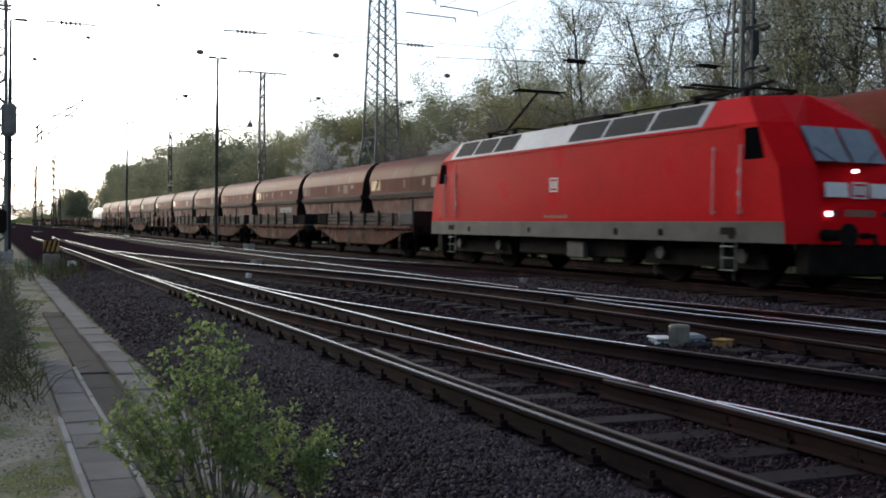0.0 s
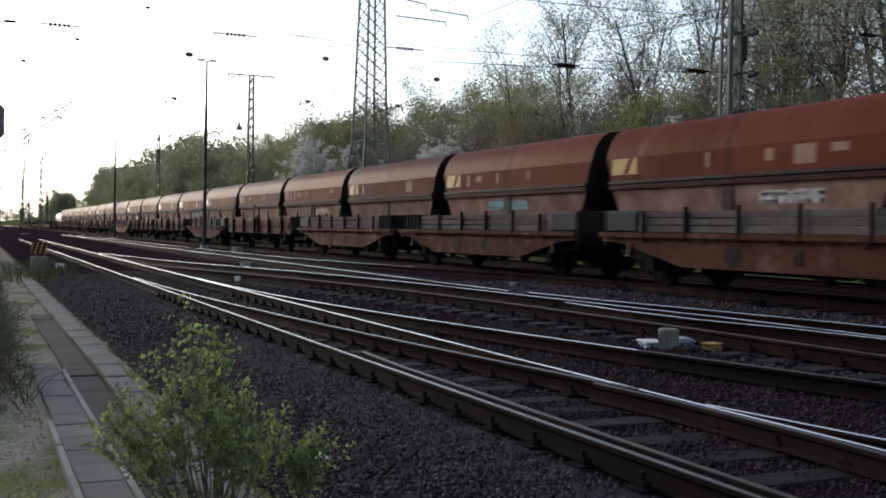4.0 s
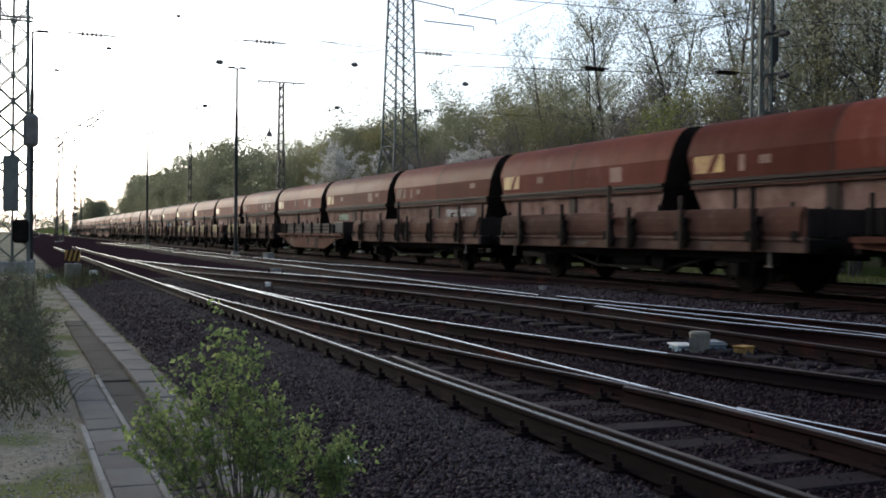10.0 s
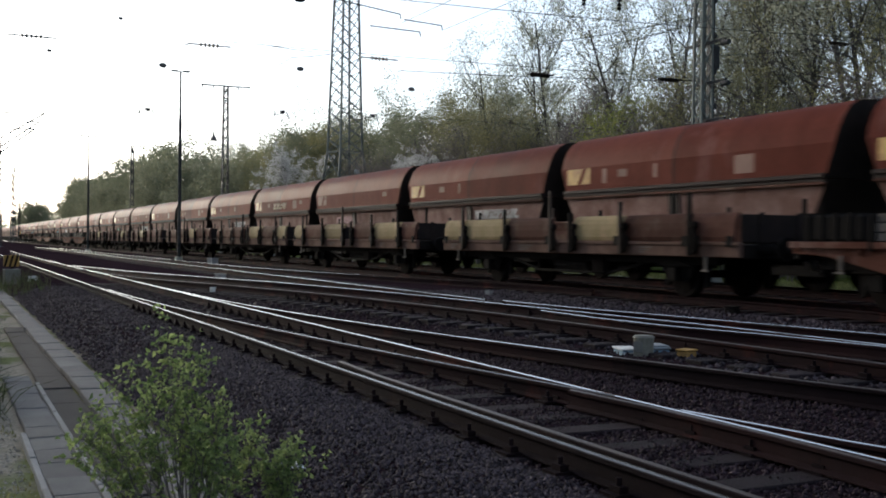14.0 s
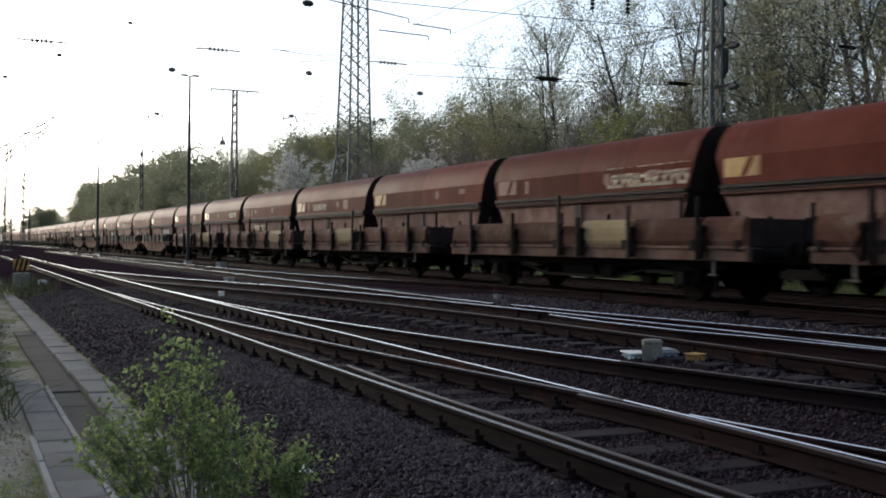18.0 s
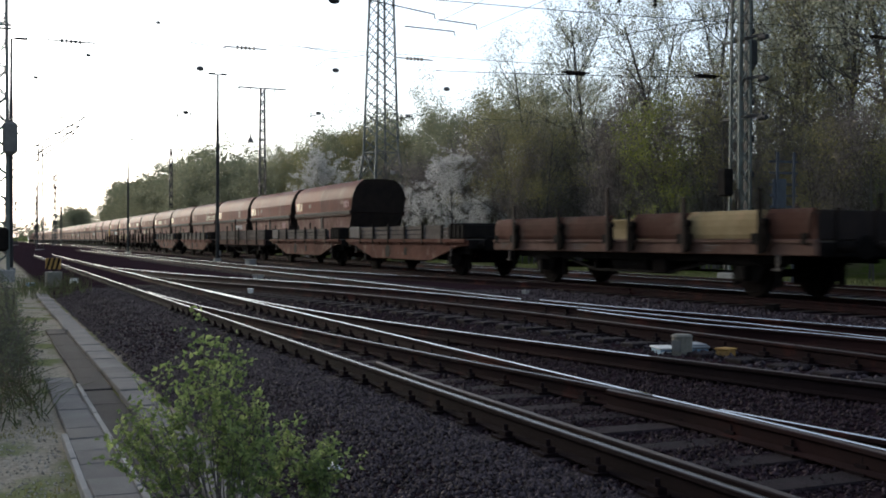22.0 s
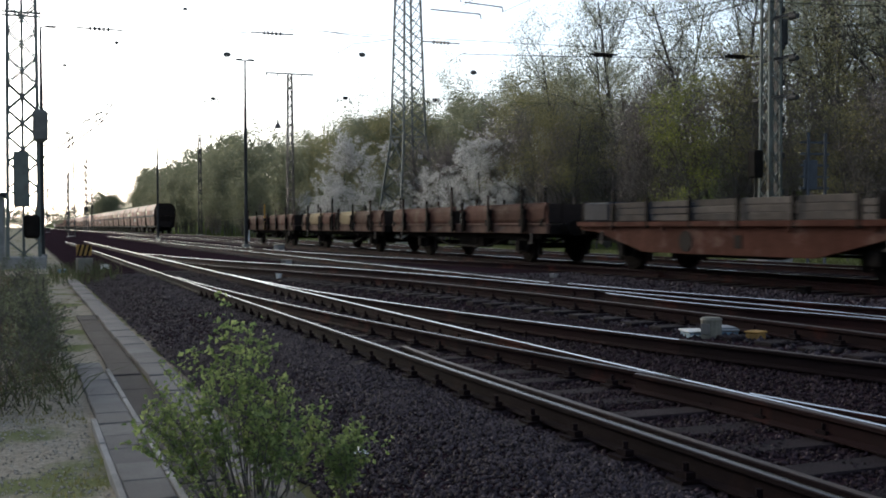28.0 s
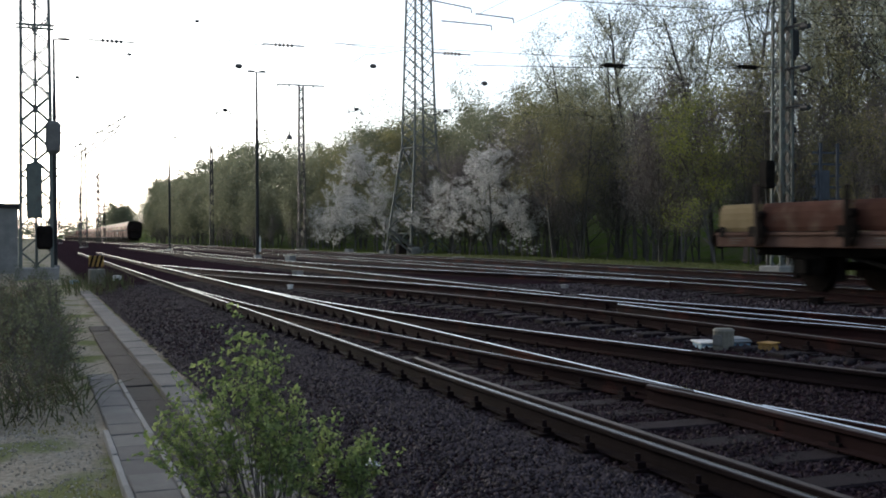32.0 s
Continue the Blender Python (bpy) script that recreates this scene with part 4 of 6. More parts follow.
        for s in (-1, 1):
            prism(bm, [(bx - 2.0, 0.38), (bx + 2.0, 0.38), (bx + 1.9, 0.66), (bx + 0.6, 0.72), (bx - 0.6, 0.72), (bx - 1.9, 0.66)], "y", s * 1.05 - 0.06, s * 1.05 + 0.06)
            for k in (-1.325, 1.325):
                rod(bm, (bx + k - 0.3, s * 1.1, 0.70), (bx + k - 0.3, s * 1.1, 0.92), 0.11, n=10)
                rod(bm, (bx + k + 0.3, s * 1.1, 0.70), (bx + k + 0.3, s * 1.1, 0.92), 0.11, n=10)
        box(bm, bx - 0.3, bx + 0.3, -1.0, 1.0, 0.4, 0.85)
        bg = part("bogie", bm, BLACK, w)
        for k in (-1.325, 1.325):
            wheelset(bg, bx + k, True)
        for k in (-1.325, 1.325):
            for s in (-1, 1):
                bm = B()
                rod(bm, (bx + k - 0.5, s * 1.0, 0.75), (bx + k - 0.62, s * 0.85, 0.12), 0.03)
                part("sand_pipe", bm, GREY_SKIRT, bg)
                bm = B()
                rod(bm, (bx + k, s * 1.14, 0.62), (bx + k, s * 1.20, 0.62), 0.14, n=12)
                part("axle_cover", bm, GREY_SKIRT, bg)
    bm = B()
    box(bm, -2.6, 2.6, -1.2, 1.2, 0.42, 0.86, 0.05)
    part("transformer_tank", bm, BLACK, w)
    bm = B()
    box(bm, 0.2, 1.0, -1.35, -1.2, 0.40, 0.80, 0.03)
    part("battery_box", bm, GREY_SKIRT, w)
    bm = B()
    for x in (-2.8, -1.2, 0.6, 2.2):
        rod(bm, (x, 0.3, 3.72), (x, 0.3, 4.0), 0.06, n=8)
    bar(bm, (-3.8, 0.3, 4.02), (3.8, 0.3, 4.02), 0.04)
    box(bm, -1.0, 0.6, -0.6, 0.0, 3.70, 3.9, 0.03)
    part("roof_gear", bm, BLACK, w)
    return w


def coal_train_loco():
    """The engine far ahead of the coal train: only its pale rear end and roof show."""
    w = thing("electric_locomotive", "distant pale grey locomotive at the head of the coal train", "locomotive")
    prof = [(1.45, 0.9), (1.45, 3.0), (1.1, 3.6), (0.0, 3.7)]
    ring = [(-y, z) for y, z in prof] + [(y, z) for y, z in prof[-2::-1]]
    bm = B()
    loft(bm, [[(s * (8.2 - 0.35 * max(0.0, z - 2.0)), y * 0.92, z) for y, z in ring] if abs(s) == 1 else [(s * 8.2, y, z) for y, z in ring] for s in (-1, -0.92, 0.92, 1)])
    bmesh.ops.recalc_face_normals(bm, faces=bm.faces[:])
    part("body", bm, SILVER, w)
    for e in (-1, 1):
        bm = B()
        box(bm, e * 7.95 - 0.03, e * 7.95 + 0.03, -1.05, 1.05, 2.3, 3.0, 0.01)
        part("windscreen", bm, GLASS, w)
        bm = B()
        box(bm, e * 5.0 - 1.9, e * 5.0 + 1.9, -1.1, 1.1, 0.35, 0.85, 0.05)
        bg = part("bogie", bm, BLACK, w)
        for k in (-1.3, 1.3):
            wheelset(bg, e * 5.0 + k, True)
        bm = B()
        for y in (-0.5, 0.5):
            bar(bm, (e * 5 - 0.9, y, 3.9), (e * 5 + 0.9, y, 3.9), 0.06)
        bar(bm, (e * 5 - 0.9, 0, 3.95), (e * 5 + 0.9, 0, 4.05), 0.07)
        box(bm, e * 5 - 0.7, e * 5 + 0.7, -0.3, 0.3, 3.68, 3.9)
        part("pantograph", bm, BLACK, w)
        buffer_pair(w, e * 8.2, 1.04, 0.6)
    return w


LAMP_ON = glow("lit_headlight", (1.0, 0.95, 0.85), 3.0)
TRAIN_Y, HOPPER_Y = 14.37, 19.14
engine = locomotive()
engine.matrix_basis = pose(0, TRAIN_Y, 0)
# middle of each wagon behind the engine's rear end, and its kind (fish-belly, low side, timber; a minus sign turns it round)
CONSIST = [(7.15, "F"), (20.05, "-F"), (32.45, "F"), (44.5, "-F"), (57.6, "L"), (71.0, "F"), (84.0, "L"), (98.0, "-L"), (111.5, "F"), (124.65, "L"), (139.05, "L"), (152.7, "-L"),
           (166.75, "L"), (181.0, "L"), (195.15, "-L"), (209.5, "L"), (223.35, "-F"), (235.65, "-F"), (248.9, "S"), (262.6, "-F"), (275.4, "-F"), (289.0, "L"), (302.7, "-L"), (317.2, "L")]
masters = {"F": fish_belly_wagon(), "L": stake_wagon(True), "S": stake_wagon(False)}
wagons, first = [], {}
for u, kind in CONSIST:
    key = kind[-1]
    turn = pose(-u, TRAIN_Y, 0, 0, 0, 180 if kind[0] == "-" else 0)
    if key in masters:
        ob = masters.pop(key)
        ob.matrix_basis = turn
        first[key] = ob
    else:
        ob = copy_thing(first[key], turn)
    wagons.append((u, ob))


def repaint(ob, name, picks, material):
    """Gives some of a wagon's like-named parts another paint."""
    kids = sorted((c for c in ob.children if c.name.split(".")[0] == name), key=lambda c: c.name)
    for i in picks:
        if i < len(kids):
            kids[i].material_slots[0].link = "OBJECT"
            kids[i].material_slots[0].material = material


for i, picks in ((7, (4,)), (9, (0, 1, 3)), (10, (0, 2, 4)), (11, (6, 8)), (13, (2,)), (15, (4, 7)), (14, (7,)), (12, (3,)), (22, (1, 8, 10)), (23, (0, 6))):
    repaint(wagons[i][1], "dropside", picks, SIDE_PALE)

for c in wagons[8][1].children_recursive:
    # on this wagon the web's holes sit the other way round
    if c.name.split(".")[0] == "opening":
        c.location.x = 2.7 if "round" in c["label"] else -0.5
STAKE_YELLOW = surf("ochre_stake_paint", (0.50, 0.29, 0.06), (0.42, 0.22, 0.045), 0.5, 0, 3, 30, 0.1)
repaint(wagons[23][1], "stake", (2,), STAKE_YELLOW)

HOPPERS = 40
hopper = hopper_wagon()
hopper.matrix_basis = pose(0, HOPPER_Y, 0)
hoppers = [hopper] + [copy_thing(hopper, pose(0, HOPPER_Y, 0)) for _ in range(HOPPERS - 1)]
wear = random.Random(12)
for ob in hoppers:
    for c in list(ob.children):
        if c.name.startswith("paint_patch") and wear.random() < 0.55:
            bpy.data.objects.remove(c)
        # some panels lose the painted sun glint and take faded primer
        elif c.name.startswith("marking_panel") and wear.random() < 0.4:
            c.material_slots[0].link = "OBJECT"
            c.material_slots[0].material = FADED


def graffiti(ob, x0, z0, width, height, material, y, seed, label):
    """Sprayed letter-like strokes on a wagon's side, as one painted patch."""
    r = random.Random(seed)
    bm = B()
    n = max(3, int(width / (height * 0.75)))
    for i in range(n):
        a = x0 + width * i / n
        b = a + width / n * 0.72
        for p, q in r.sample([((a, 0), (a, 1)), ((b, 0), (b, 1)), ((a, 1), (b, 1)), ((a, 0.5), (b, 0.5)), ((a, 0), (b, 0)), ((a, 0), (b, 1)), ((a, 1), (b, 0))], 4):
            p, q = Vector((p[0], y, z0 + p[1] * height)), Vector((q[0], y, z0 + q[1] * height))
            d = (q - p).normalized() * 0.05
            w_ = Vector((-d.z, 0, d.x)) * 0.9
            vs = [bm.verts.new(v) for v in (p - d - w_, q + d - w_, q + d + w_, p - d + w_)]
            bm.faces.new(vs)
    part("graffiti", bm, material, ob, label)


SPRAY = {k: surf("spray_" + k, c, tuple(0.8 * q for q in c), 0.6, 0, 2, 25, 0.03) for k, c in
         (("cream", (0.62, 0.50, 0.36)), ("blue", (0.20, 0.42, 0.48)), ("white", (0.62, 0.60, 0.58)), ("green", (0.24, 0.40, 0.28)), ("pink", (0.55, 0.32, 0.32)))}
graffiti(hoppers[3], 1.6, 2.85, 3.9, 0.5, SPRAY["cream"], -1.508, 1, "cream sprayed lettering strokes")
for i, x, wd, k in ((22, -1.5, 3.0, "blue"), (21, 1.2, 2.2, "white"), (16, -3.0, 1.8, "green"), (15, 1.0, 3.2, "white"), (24, 0.6, 2.6, "cream"), (9, 0.5, 3.2, "white"), (10, -2.5, 2.5, "pink"), (2, 1.0, 2.6, "white"), (1, 3.2, 0.9, "pink"),
                    (6, -2.8, 3.4, "cream"), (27, 0.9, 2.4, "blue"), (12, 1.4, 2.8, "white"), (19, -4.4, 2.2, "pink"), (30, 1.0, 3.0, "white")):
    graffiti(hoppers[i], x, 1.95, wd, 0.36, SPRAY[k], -1.462, 40 + i, k + " graffiti strokes on the lower side")
for i, x, wd, k in ((11, -1.4, 2.6, "cream"), (7, 2.6, 2.0, "cream"), (0, 4.2, 0.9, "pink"), (5, -2.4, 2.2, "cream")):
    graffiti(hoppers[i], x, 2.9, wd, 0.36, SPRAY[k], -1.508, 90 + i, k + " graffiti strokes on the upper side")
coal_engine = coal_train_loco()
coal_engine.matrix_basis = pose(0, HOPPER_Y, 0)


def freight_x(t):
    """Where the red engine's rear end is."""
    return -31.2 + 8.92 * t + 0.05 * t * t


COAL_SLIP = [(-1e9, -17.9), (0, -17.9), (2, -15.3), (4.5, -12.0), (6, -10.6), (7.5, -9.0), (9, -7.1), (10.5, -5.1), (12, -4.0), (13.5, -2.8), (15, -1.95), (17.5, -0.85),
             (19, -0.37), (20.5, 0.1), (23, 0.0), (32, 0.0), (1e9, 0.0)]


def coal_x(t):
    """Where the coal train's last end is."""
    return -27.4 - 17.0 * (t - 20.5) + lerp_table(COAL_SLIP, t)


# ---- sleepers, plates and stones ----
def sleeper_mesh(length):
    bm = B()
    box(bm, -0.13, 0.13, -length / 2, length / 2, -0.16, 0.0, 0.012)
    me = bpy.data.meshes.new("sleeper")
    bm.to_mesh(me)
    bm.free()
    me.materials.append(SLEEPER)
    return me


SLEEPERS = {n: sleeper_mesh(n) for n in (2.6, 3.2, 3.8, 4.3)}


def plate_mesh():
    bm = B()
    box(bm, -0.08, 0.08, -0.17, 0.17, 0.0, 0.018)
    for s in (-1, 1):
        box(bm, -0.05, 0.05, s * 0.095 - 0.03, s * 0.095 + 0.03, 0.018, 0.055)
        rod(bm, (0, s * 0.095, 0.05), (0, s * 0.095, 0.10), 0.018, n=6)
    me = bpy.data.meshes.new("baseplate")
    bm.to_mesh(me)
    bm.free()
    me.materials.append(RAIL_OILY)
    return me


PLATE = plate_mesh()
rng = random.Random(4)
for i in range(58):
    x = -34.0 + 0.62 * i
    reach = 2.6 if x < -21 else 3.2 if x < -14 else 3.8 if x < -8.5 else 4.3
    ob = link("sleeper", SLEEPERS[reach], SLEEPER, track_near)
    ob.location = (x + rng.uniform(-0.04, 0.04), 2.93 + reach / 2 + rng.uniform(-0.09, 0.09), -0.366 + rng.uniform(-0.008, 0.006))
    ob.rotation_euler = (0, 0, rng.uniform(-0.015, 0.015))
    if -22 < x < 1:
        spots = [3.48, 4.985]
        if x > -13:
            spots += [5.015 + swing(x)] + ([3.56 + swing(x)] if x < -7.5 else [])
        for y in spots:
            pl = link("baseplate", PLATE, RAIL_OILY, track_near)
            pl.location = (x, y, -0.358)


def mid_y(x):
    return lerp_table([(-50, 5.0), (-36, 6.0), (-30, 6.7), (-25.8, 7.15), (-20.6, 7.6), (-16.3, 7.97), (-12, 8.23), (-7.9, 8.4), (2, 8.5), (1e9, 8.5)], x)


for i in range(62):
    x = -38.0 + 0.62 * i
    ob = link("sleeper", SLEEPERS[2.6], SLEEPER, track_mid)
    y = mid_y(x)
    ob.location = (x, y, 0.5 * (rail_top(y - 0.75) + rail_top(y + 0.75)) - 0.158)
    ob.rotation_euler = (math.atan2(rail_top(y + 0.75) - rail_top(y - 0.75), 1.5), 0, math.atan2(mid_y(x + 1) - mid_y(x - 1), 2.0))
    if x > -22:
        for s in (-0.75, 0.75):
            pl = link("baseplate", PLATE, RAIL_OILY, track_mid)
            pl.location = (x, y + s, rail_top(y + s) - 0.157)
for tr_, yc, a in ((track_third, 9.6, -70), (track_train, 14.37, -75), (track_hopper, 19.14, -75)):
    for i in range(85 if yc < 10 else 115):
        ob = link("sleeper", SLEEPERS[2.6], SLEEPER, tr_)
        ob.location = (a + 0.65 * i, yc + rng.uniform(-0.04, 0.04), -0.158)
        ob.rotation_euler = (0, 0, rng.uniform(-0.01, 0.01))


def stones(name, count, x0, x1, y0, y1, lo, hi, seed, keep=None, mat=None, label="loose dark ballast stones between the rails"):
    """Many small broken stones in one mesh."""
    r = np.random.RandomState(seed)
    octa = np.array([(1.0, 0, 0), (-1.0, 0, 0), (0, 1.0, 0), (0, -1.0, 0), (0, 0, 0.9), (0, 0, -0.9)]) * 1.15
    tri = np.array([(0, 2, 4), (2, 1, 4), (1, 3, 4), (3, 0, 4), (2, 0, 5), (1, 2, 5), (3, 1, 5), (0, 3, 5)])
    xs, ys = r.uniform(x0, x1, count), y0 + (y1 - y0) * r.rand(count)
    if keep is not None:
        ok = np.array([keep(a, b) for a, b in zip(xs, ys)])
        xs, ys = xs[ok], ys[ok]
    n = len(xs)
    size = r.uniform(lo, hi, n)
    shape = (octa[None] + 0.7 * (r.rand(n, 6, 3) - 0.5)) * size[:, None, None] * r.uniform(0.6, 1.1, (n, 1, 3))
    turn = r.uniform(0, 2 * np.pi, n)
    c, q = np.cos(turn)[:, None], np.sin(turn)[:, None]
    shape = np.stack([shape[:, :, 0] * c - shape[:, :, 1] * q, shape[:, :, 0] * q + shape[:, :, 1] * c, shape[:, :, 2]], 2)
    zs = np.array([ground_z(a, b) for a, b in zip(xs, ys)]) + size * 0.25
    v = shape + np.stack([xs, ys, zs], 1)[:, None, :]
    f = (tri[None] + (np.arange(n) * 6)[:, None, None]).reshape(-1, 3)
    me = bpy.data.meshes.new(name)
    me.vertices.add(n * 6)
    me.vertices.foreach_set("co", v.reshape(-1))
    me.loops.add(len(f) * 3)
    me.loops.foreach_set("vertex_index", f.reshape(-1).astype(np.int32))
    me.polygons.add(len(f))
    me.polygons.foreach_set("loop_start", np.arange(0, len(f) * 3, 3, dtype=np.int32))
    me.update(calc_edges=True)
    me.validate()
    tagged(link(name, me, mat or PEBBLE), label, "stones", "", "stuff")


PEBBLE = foliage("broken_basalt", (0.013, 0.0105, 0.0125), (0.080, 0.0640, 0.073), 0.0, 0.03)
OILED = foliage("oil_darkened_basalt", (0.0078, 0.0052, 0.0064), (0.047, 0.0315, 0.038), 0.0, 0.03)
stones("ballast_stones", 38000, -14, -2.6, 1.62, 3.35, 0.008, 0.022, 1, label="loose grey ballast stones on the shoulder")
stones("ballast_stones", 36000, -14, -2.6, 3.3, 6.9, 0.010, 0.025, 6, None, OILED)
stones("ballast_stones", 12000, -32, -14, 1.62, 3.4, 0.012, 0.030, 2, label="loose grey ballast stones on the shoulder")
stones("ballast_stones", 8000, -32, -14, 3.4, 8.0, 0.02, 0.042, 7, None, OILED)
stones("ballast_stones", 13000, -24, -6, 6.9, 13.0, 0.02, 0.04, 3)
GRAVEL = foliage("pale_gravel", (0.20, 0.178, 0.145), (0.42, 0.385, 0.335), 0.0, 0.03)
stones("gravel", 8000, -12, -4, -2.5, 0.5, 0.005, 0.014, 5, None, GRAVEL, "fine pale gravel trodden into bare dirt")

# ---- cable troughs beside the ballast ----
def lid_mesh(dx, dy, dz):
    bm = B()
    box(bm, -dx / 2, dx / 2, -dy / 2, dy / 2, -dz, 0, 0.008)
    me = bpy.data.meshes.new("slab")
    bm.to_mesh(me)
    bm.free()
    return me


trough = thing("pavement_1", "row of pale concrete cable trough lids set in dirt", "pavement", "", "structure")
LID, LID2, LID3 = lid_mesh(0.485, 0.27, 0.06), lid_mesh(0.985, 0.29, 0.07), lid_mesh(0.98, 0.30, 0.05)
for i in range(-1, 17):
    ob = link("slab", LID, CONCRETE if i > 4 else WORN_CONCRETE, trough)
    ob.location = (-11.9 + 0.5 * i, 0.70 + rng.uniform(-0.006, 0.006), -0.505 + rng.uniform(-0.006, 0.006))
    ob.rotation_euler = (rng.uniform(-0.015, 0.015), rng.uniform(-0.01, 0.01), rng.uniform(-0.01, 0.01))
for y in (0.54, 0.865):
    for k in range(3 if y < 0.6 else 0, 8):
        bm = B()
        box(bm, -11.9 + k * 1.02, -10.9 + k * 1.02, y - 0.022, y + 0.022, -0.62, -0.492 + rng.uniform(-0.006, 0.006), 0.006)
        part("kerb", bm, CONCRETE, trough)
for i in range(30):
    ob = link("slab", LID2, WORN_CONCRETE, trough)
    ob.location = (-31.5 + 1.0 * i, 1.345 + rng.uniform(-0.012, 0.012), -0.47 + rng.uniform(-0.008, 0.008))
    ob.rotation_euler = (rng.uniform(-0.012, 0.012), rng.uniform(-0.012, 0.012), rng.uniform(-0.01, 0.01))
for i in range(15):
    ob = link("slab", LID3, DARK_SLAB, trough)
    ob.location = (-19.0 + 1.0 * i, 1.04 + rng.uniform(-0.01, 0.01), -0.515 + rng.uniform(-0.008, 0.008))

# ---- point machine, lantern and small lineside things ----
PALE_BLUE = surf("pale_blue_paint", (0.17, 0.27, 0.36), (0.23, 0.33, 0.42), 0.5, 0, 3, 40, 0.1, (0.2, 0.2, 0.2), 0.3)
PALE_LID = surf("worn_pale_lid", (0.24, 0.26, 0.28), (0.33, 0.345, 0.355), 0.6, 0, 3, 40, 0.1, (0.2, 0.2, 0.2), 0.5)
PINK = surf("pinkish_white_paint", (0.52, 0.40, 0.37), (0.60, 0.48, 0.44), 0.6, 0, 3, 40, 0.1)
OCHRE = surf("faded_ochre_paint", (0.22, 0.135, 0.075), (0.28, 0.18, 0.11), 0.6, 0, 3, 40, 0.1, (0.12, 0.08, 0.05), 0.4)
LANTERN = surf("grey_green_paint", (0.16, 0.15, 0.125), (0.20, 0.19, 0.16), 0.6, 0, 3, 40, 0.1)
YELLOW = surf("dirty_yellow_paint", (0.42, 0.25, 0.07), (0.34, 0.20, 0.06), 0.6, 0, 3, 40, 0.1, (0.12, 0.08, 0.05), 0.4)
pm = thing("point_machine", "pale blue point machine box beside the turnout", "point machine", at=pose(-9.92, 7.2, -0.30, 0, 0, 74))
bm = B()
box(bm, -0.27, 0.29, -0.17, 0.17, -0.06, 0.15, 0.015)
body_ = part("housing", bm, PALE_BLUE, pm)
bm = B()
box(bm, -0.02, 0.30, -0.18, 0.18, 0.15, 0.185, 0.012)
box(bm, 0.00, 0.28, -0.16, 0.16, 0.185, 0.20, 0.006)
part("lid", bm, PALE_LID, pm, "pale blue-grey worn lid")
bm = B()
box(bm, -0.29, -0.05, -0.18, 0.18, 0.145, 0.165, 0.008)
part("cover_plate", bm, WHITE, pm, "white painted end cover")
bm = B()
box(bm, -0.26, -0.12, -0.178, -0.168, -0.02, 0.12, 0.002)
part("end_panel", bm, WHITE, body_, "white end panel")
bm = B()
box(bm, -0.22, -0.16, -0.184, -0.177, 0.06, 0.11, 0.002)
part("vent", bm, BLACK, body_)
bm = B()
box(bm, 0.06, 0.22, -0.178, -0.168, 0.05, 0.10, 0.002)
part("name_plate", bm, WHITE, body_, "small white plate with a bar")
for x_ in (-0.2, 0.22):
    bm = B()
    box(bm, x_ - 0.05, x_ + 0.05, -0.3, 0.3, -0.10, -0.05, 0.01)
    part("foot_bar", bm, RAIL_RUST, pm)
bm = B()
rod(bm, (0.26, 0, 0.03), (0.62, -0.05, 0.03), 0.028, n=8)
part("drive_rod", bm, PALE_BLUE, pm)
lt = thing("point_lantern", "weathered grey-green point indicator lantern before the machine", "lantern", at=pose(-9.70, 7.08, -0.43, 0, 0, 20))
bm = B()
rod(bm, (0, 0, 0), (0, 0, 0.20), 0.045, n=10)
part("stem", bm, LANTERN, lt)
bm = B()
rod(bm, (0, 0, 0.18), (0, 0, 0.43), 0.115, 0.115, 14)
rod(bm, (0, 0, 0.43), (0, 0, 0.455), 0.125, 0.10, 14)
part("housing", bm, LANTERN, lt)
bm = B()
box(bm, -0.055, 0.055, -0.122, -0.105, 0.27, 0.39, 0.004)
part("lens", bm, WORN_CONCRETE, lt, "milky lens")
jb = thing("junction_box", "dirty yellow junction box on dark legs in ballast", "junction box", at=pose(-9.22, 7.30, -0.36, 0, 0, 20))
bm = B()
box(bm, -0.075, 0.075, -0.09, 0.09, 0.18, 0.25, 0.015)
housing_ = part("housing", bm, YELLOW, jb)
bm = B()
box(bm, -0.085, 0.085, -0.10, 0.10, 0.25, 0.27, 0.008)
part("lid", bm, YELLOW, housing_)
for a in (-0.055, 0.055):
    for q in (-0.07, 0.07):
        bm = B()
        box(bm, a - 0.015, a + 0.015, q - 0.015, q + 0.015, 0.0, 0.19)
        part("leg", bm, OCHRE, jb)
mk = thing("marker_post", "small pinkish white marker post in the ballast", "marker post", at=pose(-7.80, 7.66, -0.32))
bm = B()
rod(bm, (0, 0, 0), (0, 0, 0.24), 0.045, 0.04, 10)
part("post", bm, PINK, mk)
bm = B()
rod(bm, (0, 0, 0.24), (0, 0, 0.27), 0.04, 0.02, 10)
part("cap", bm, PINK, mk)
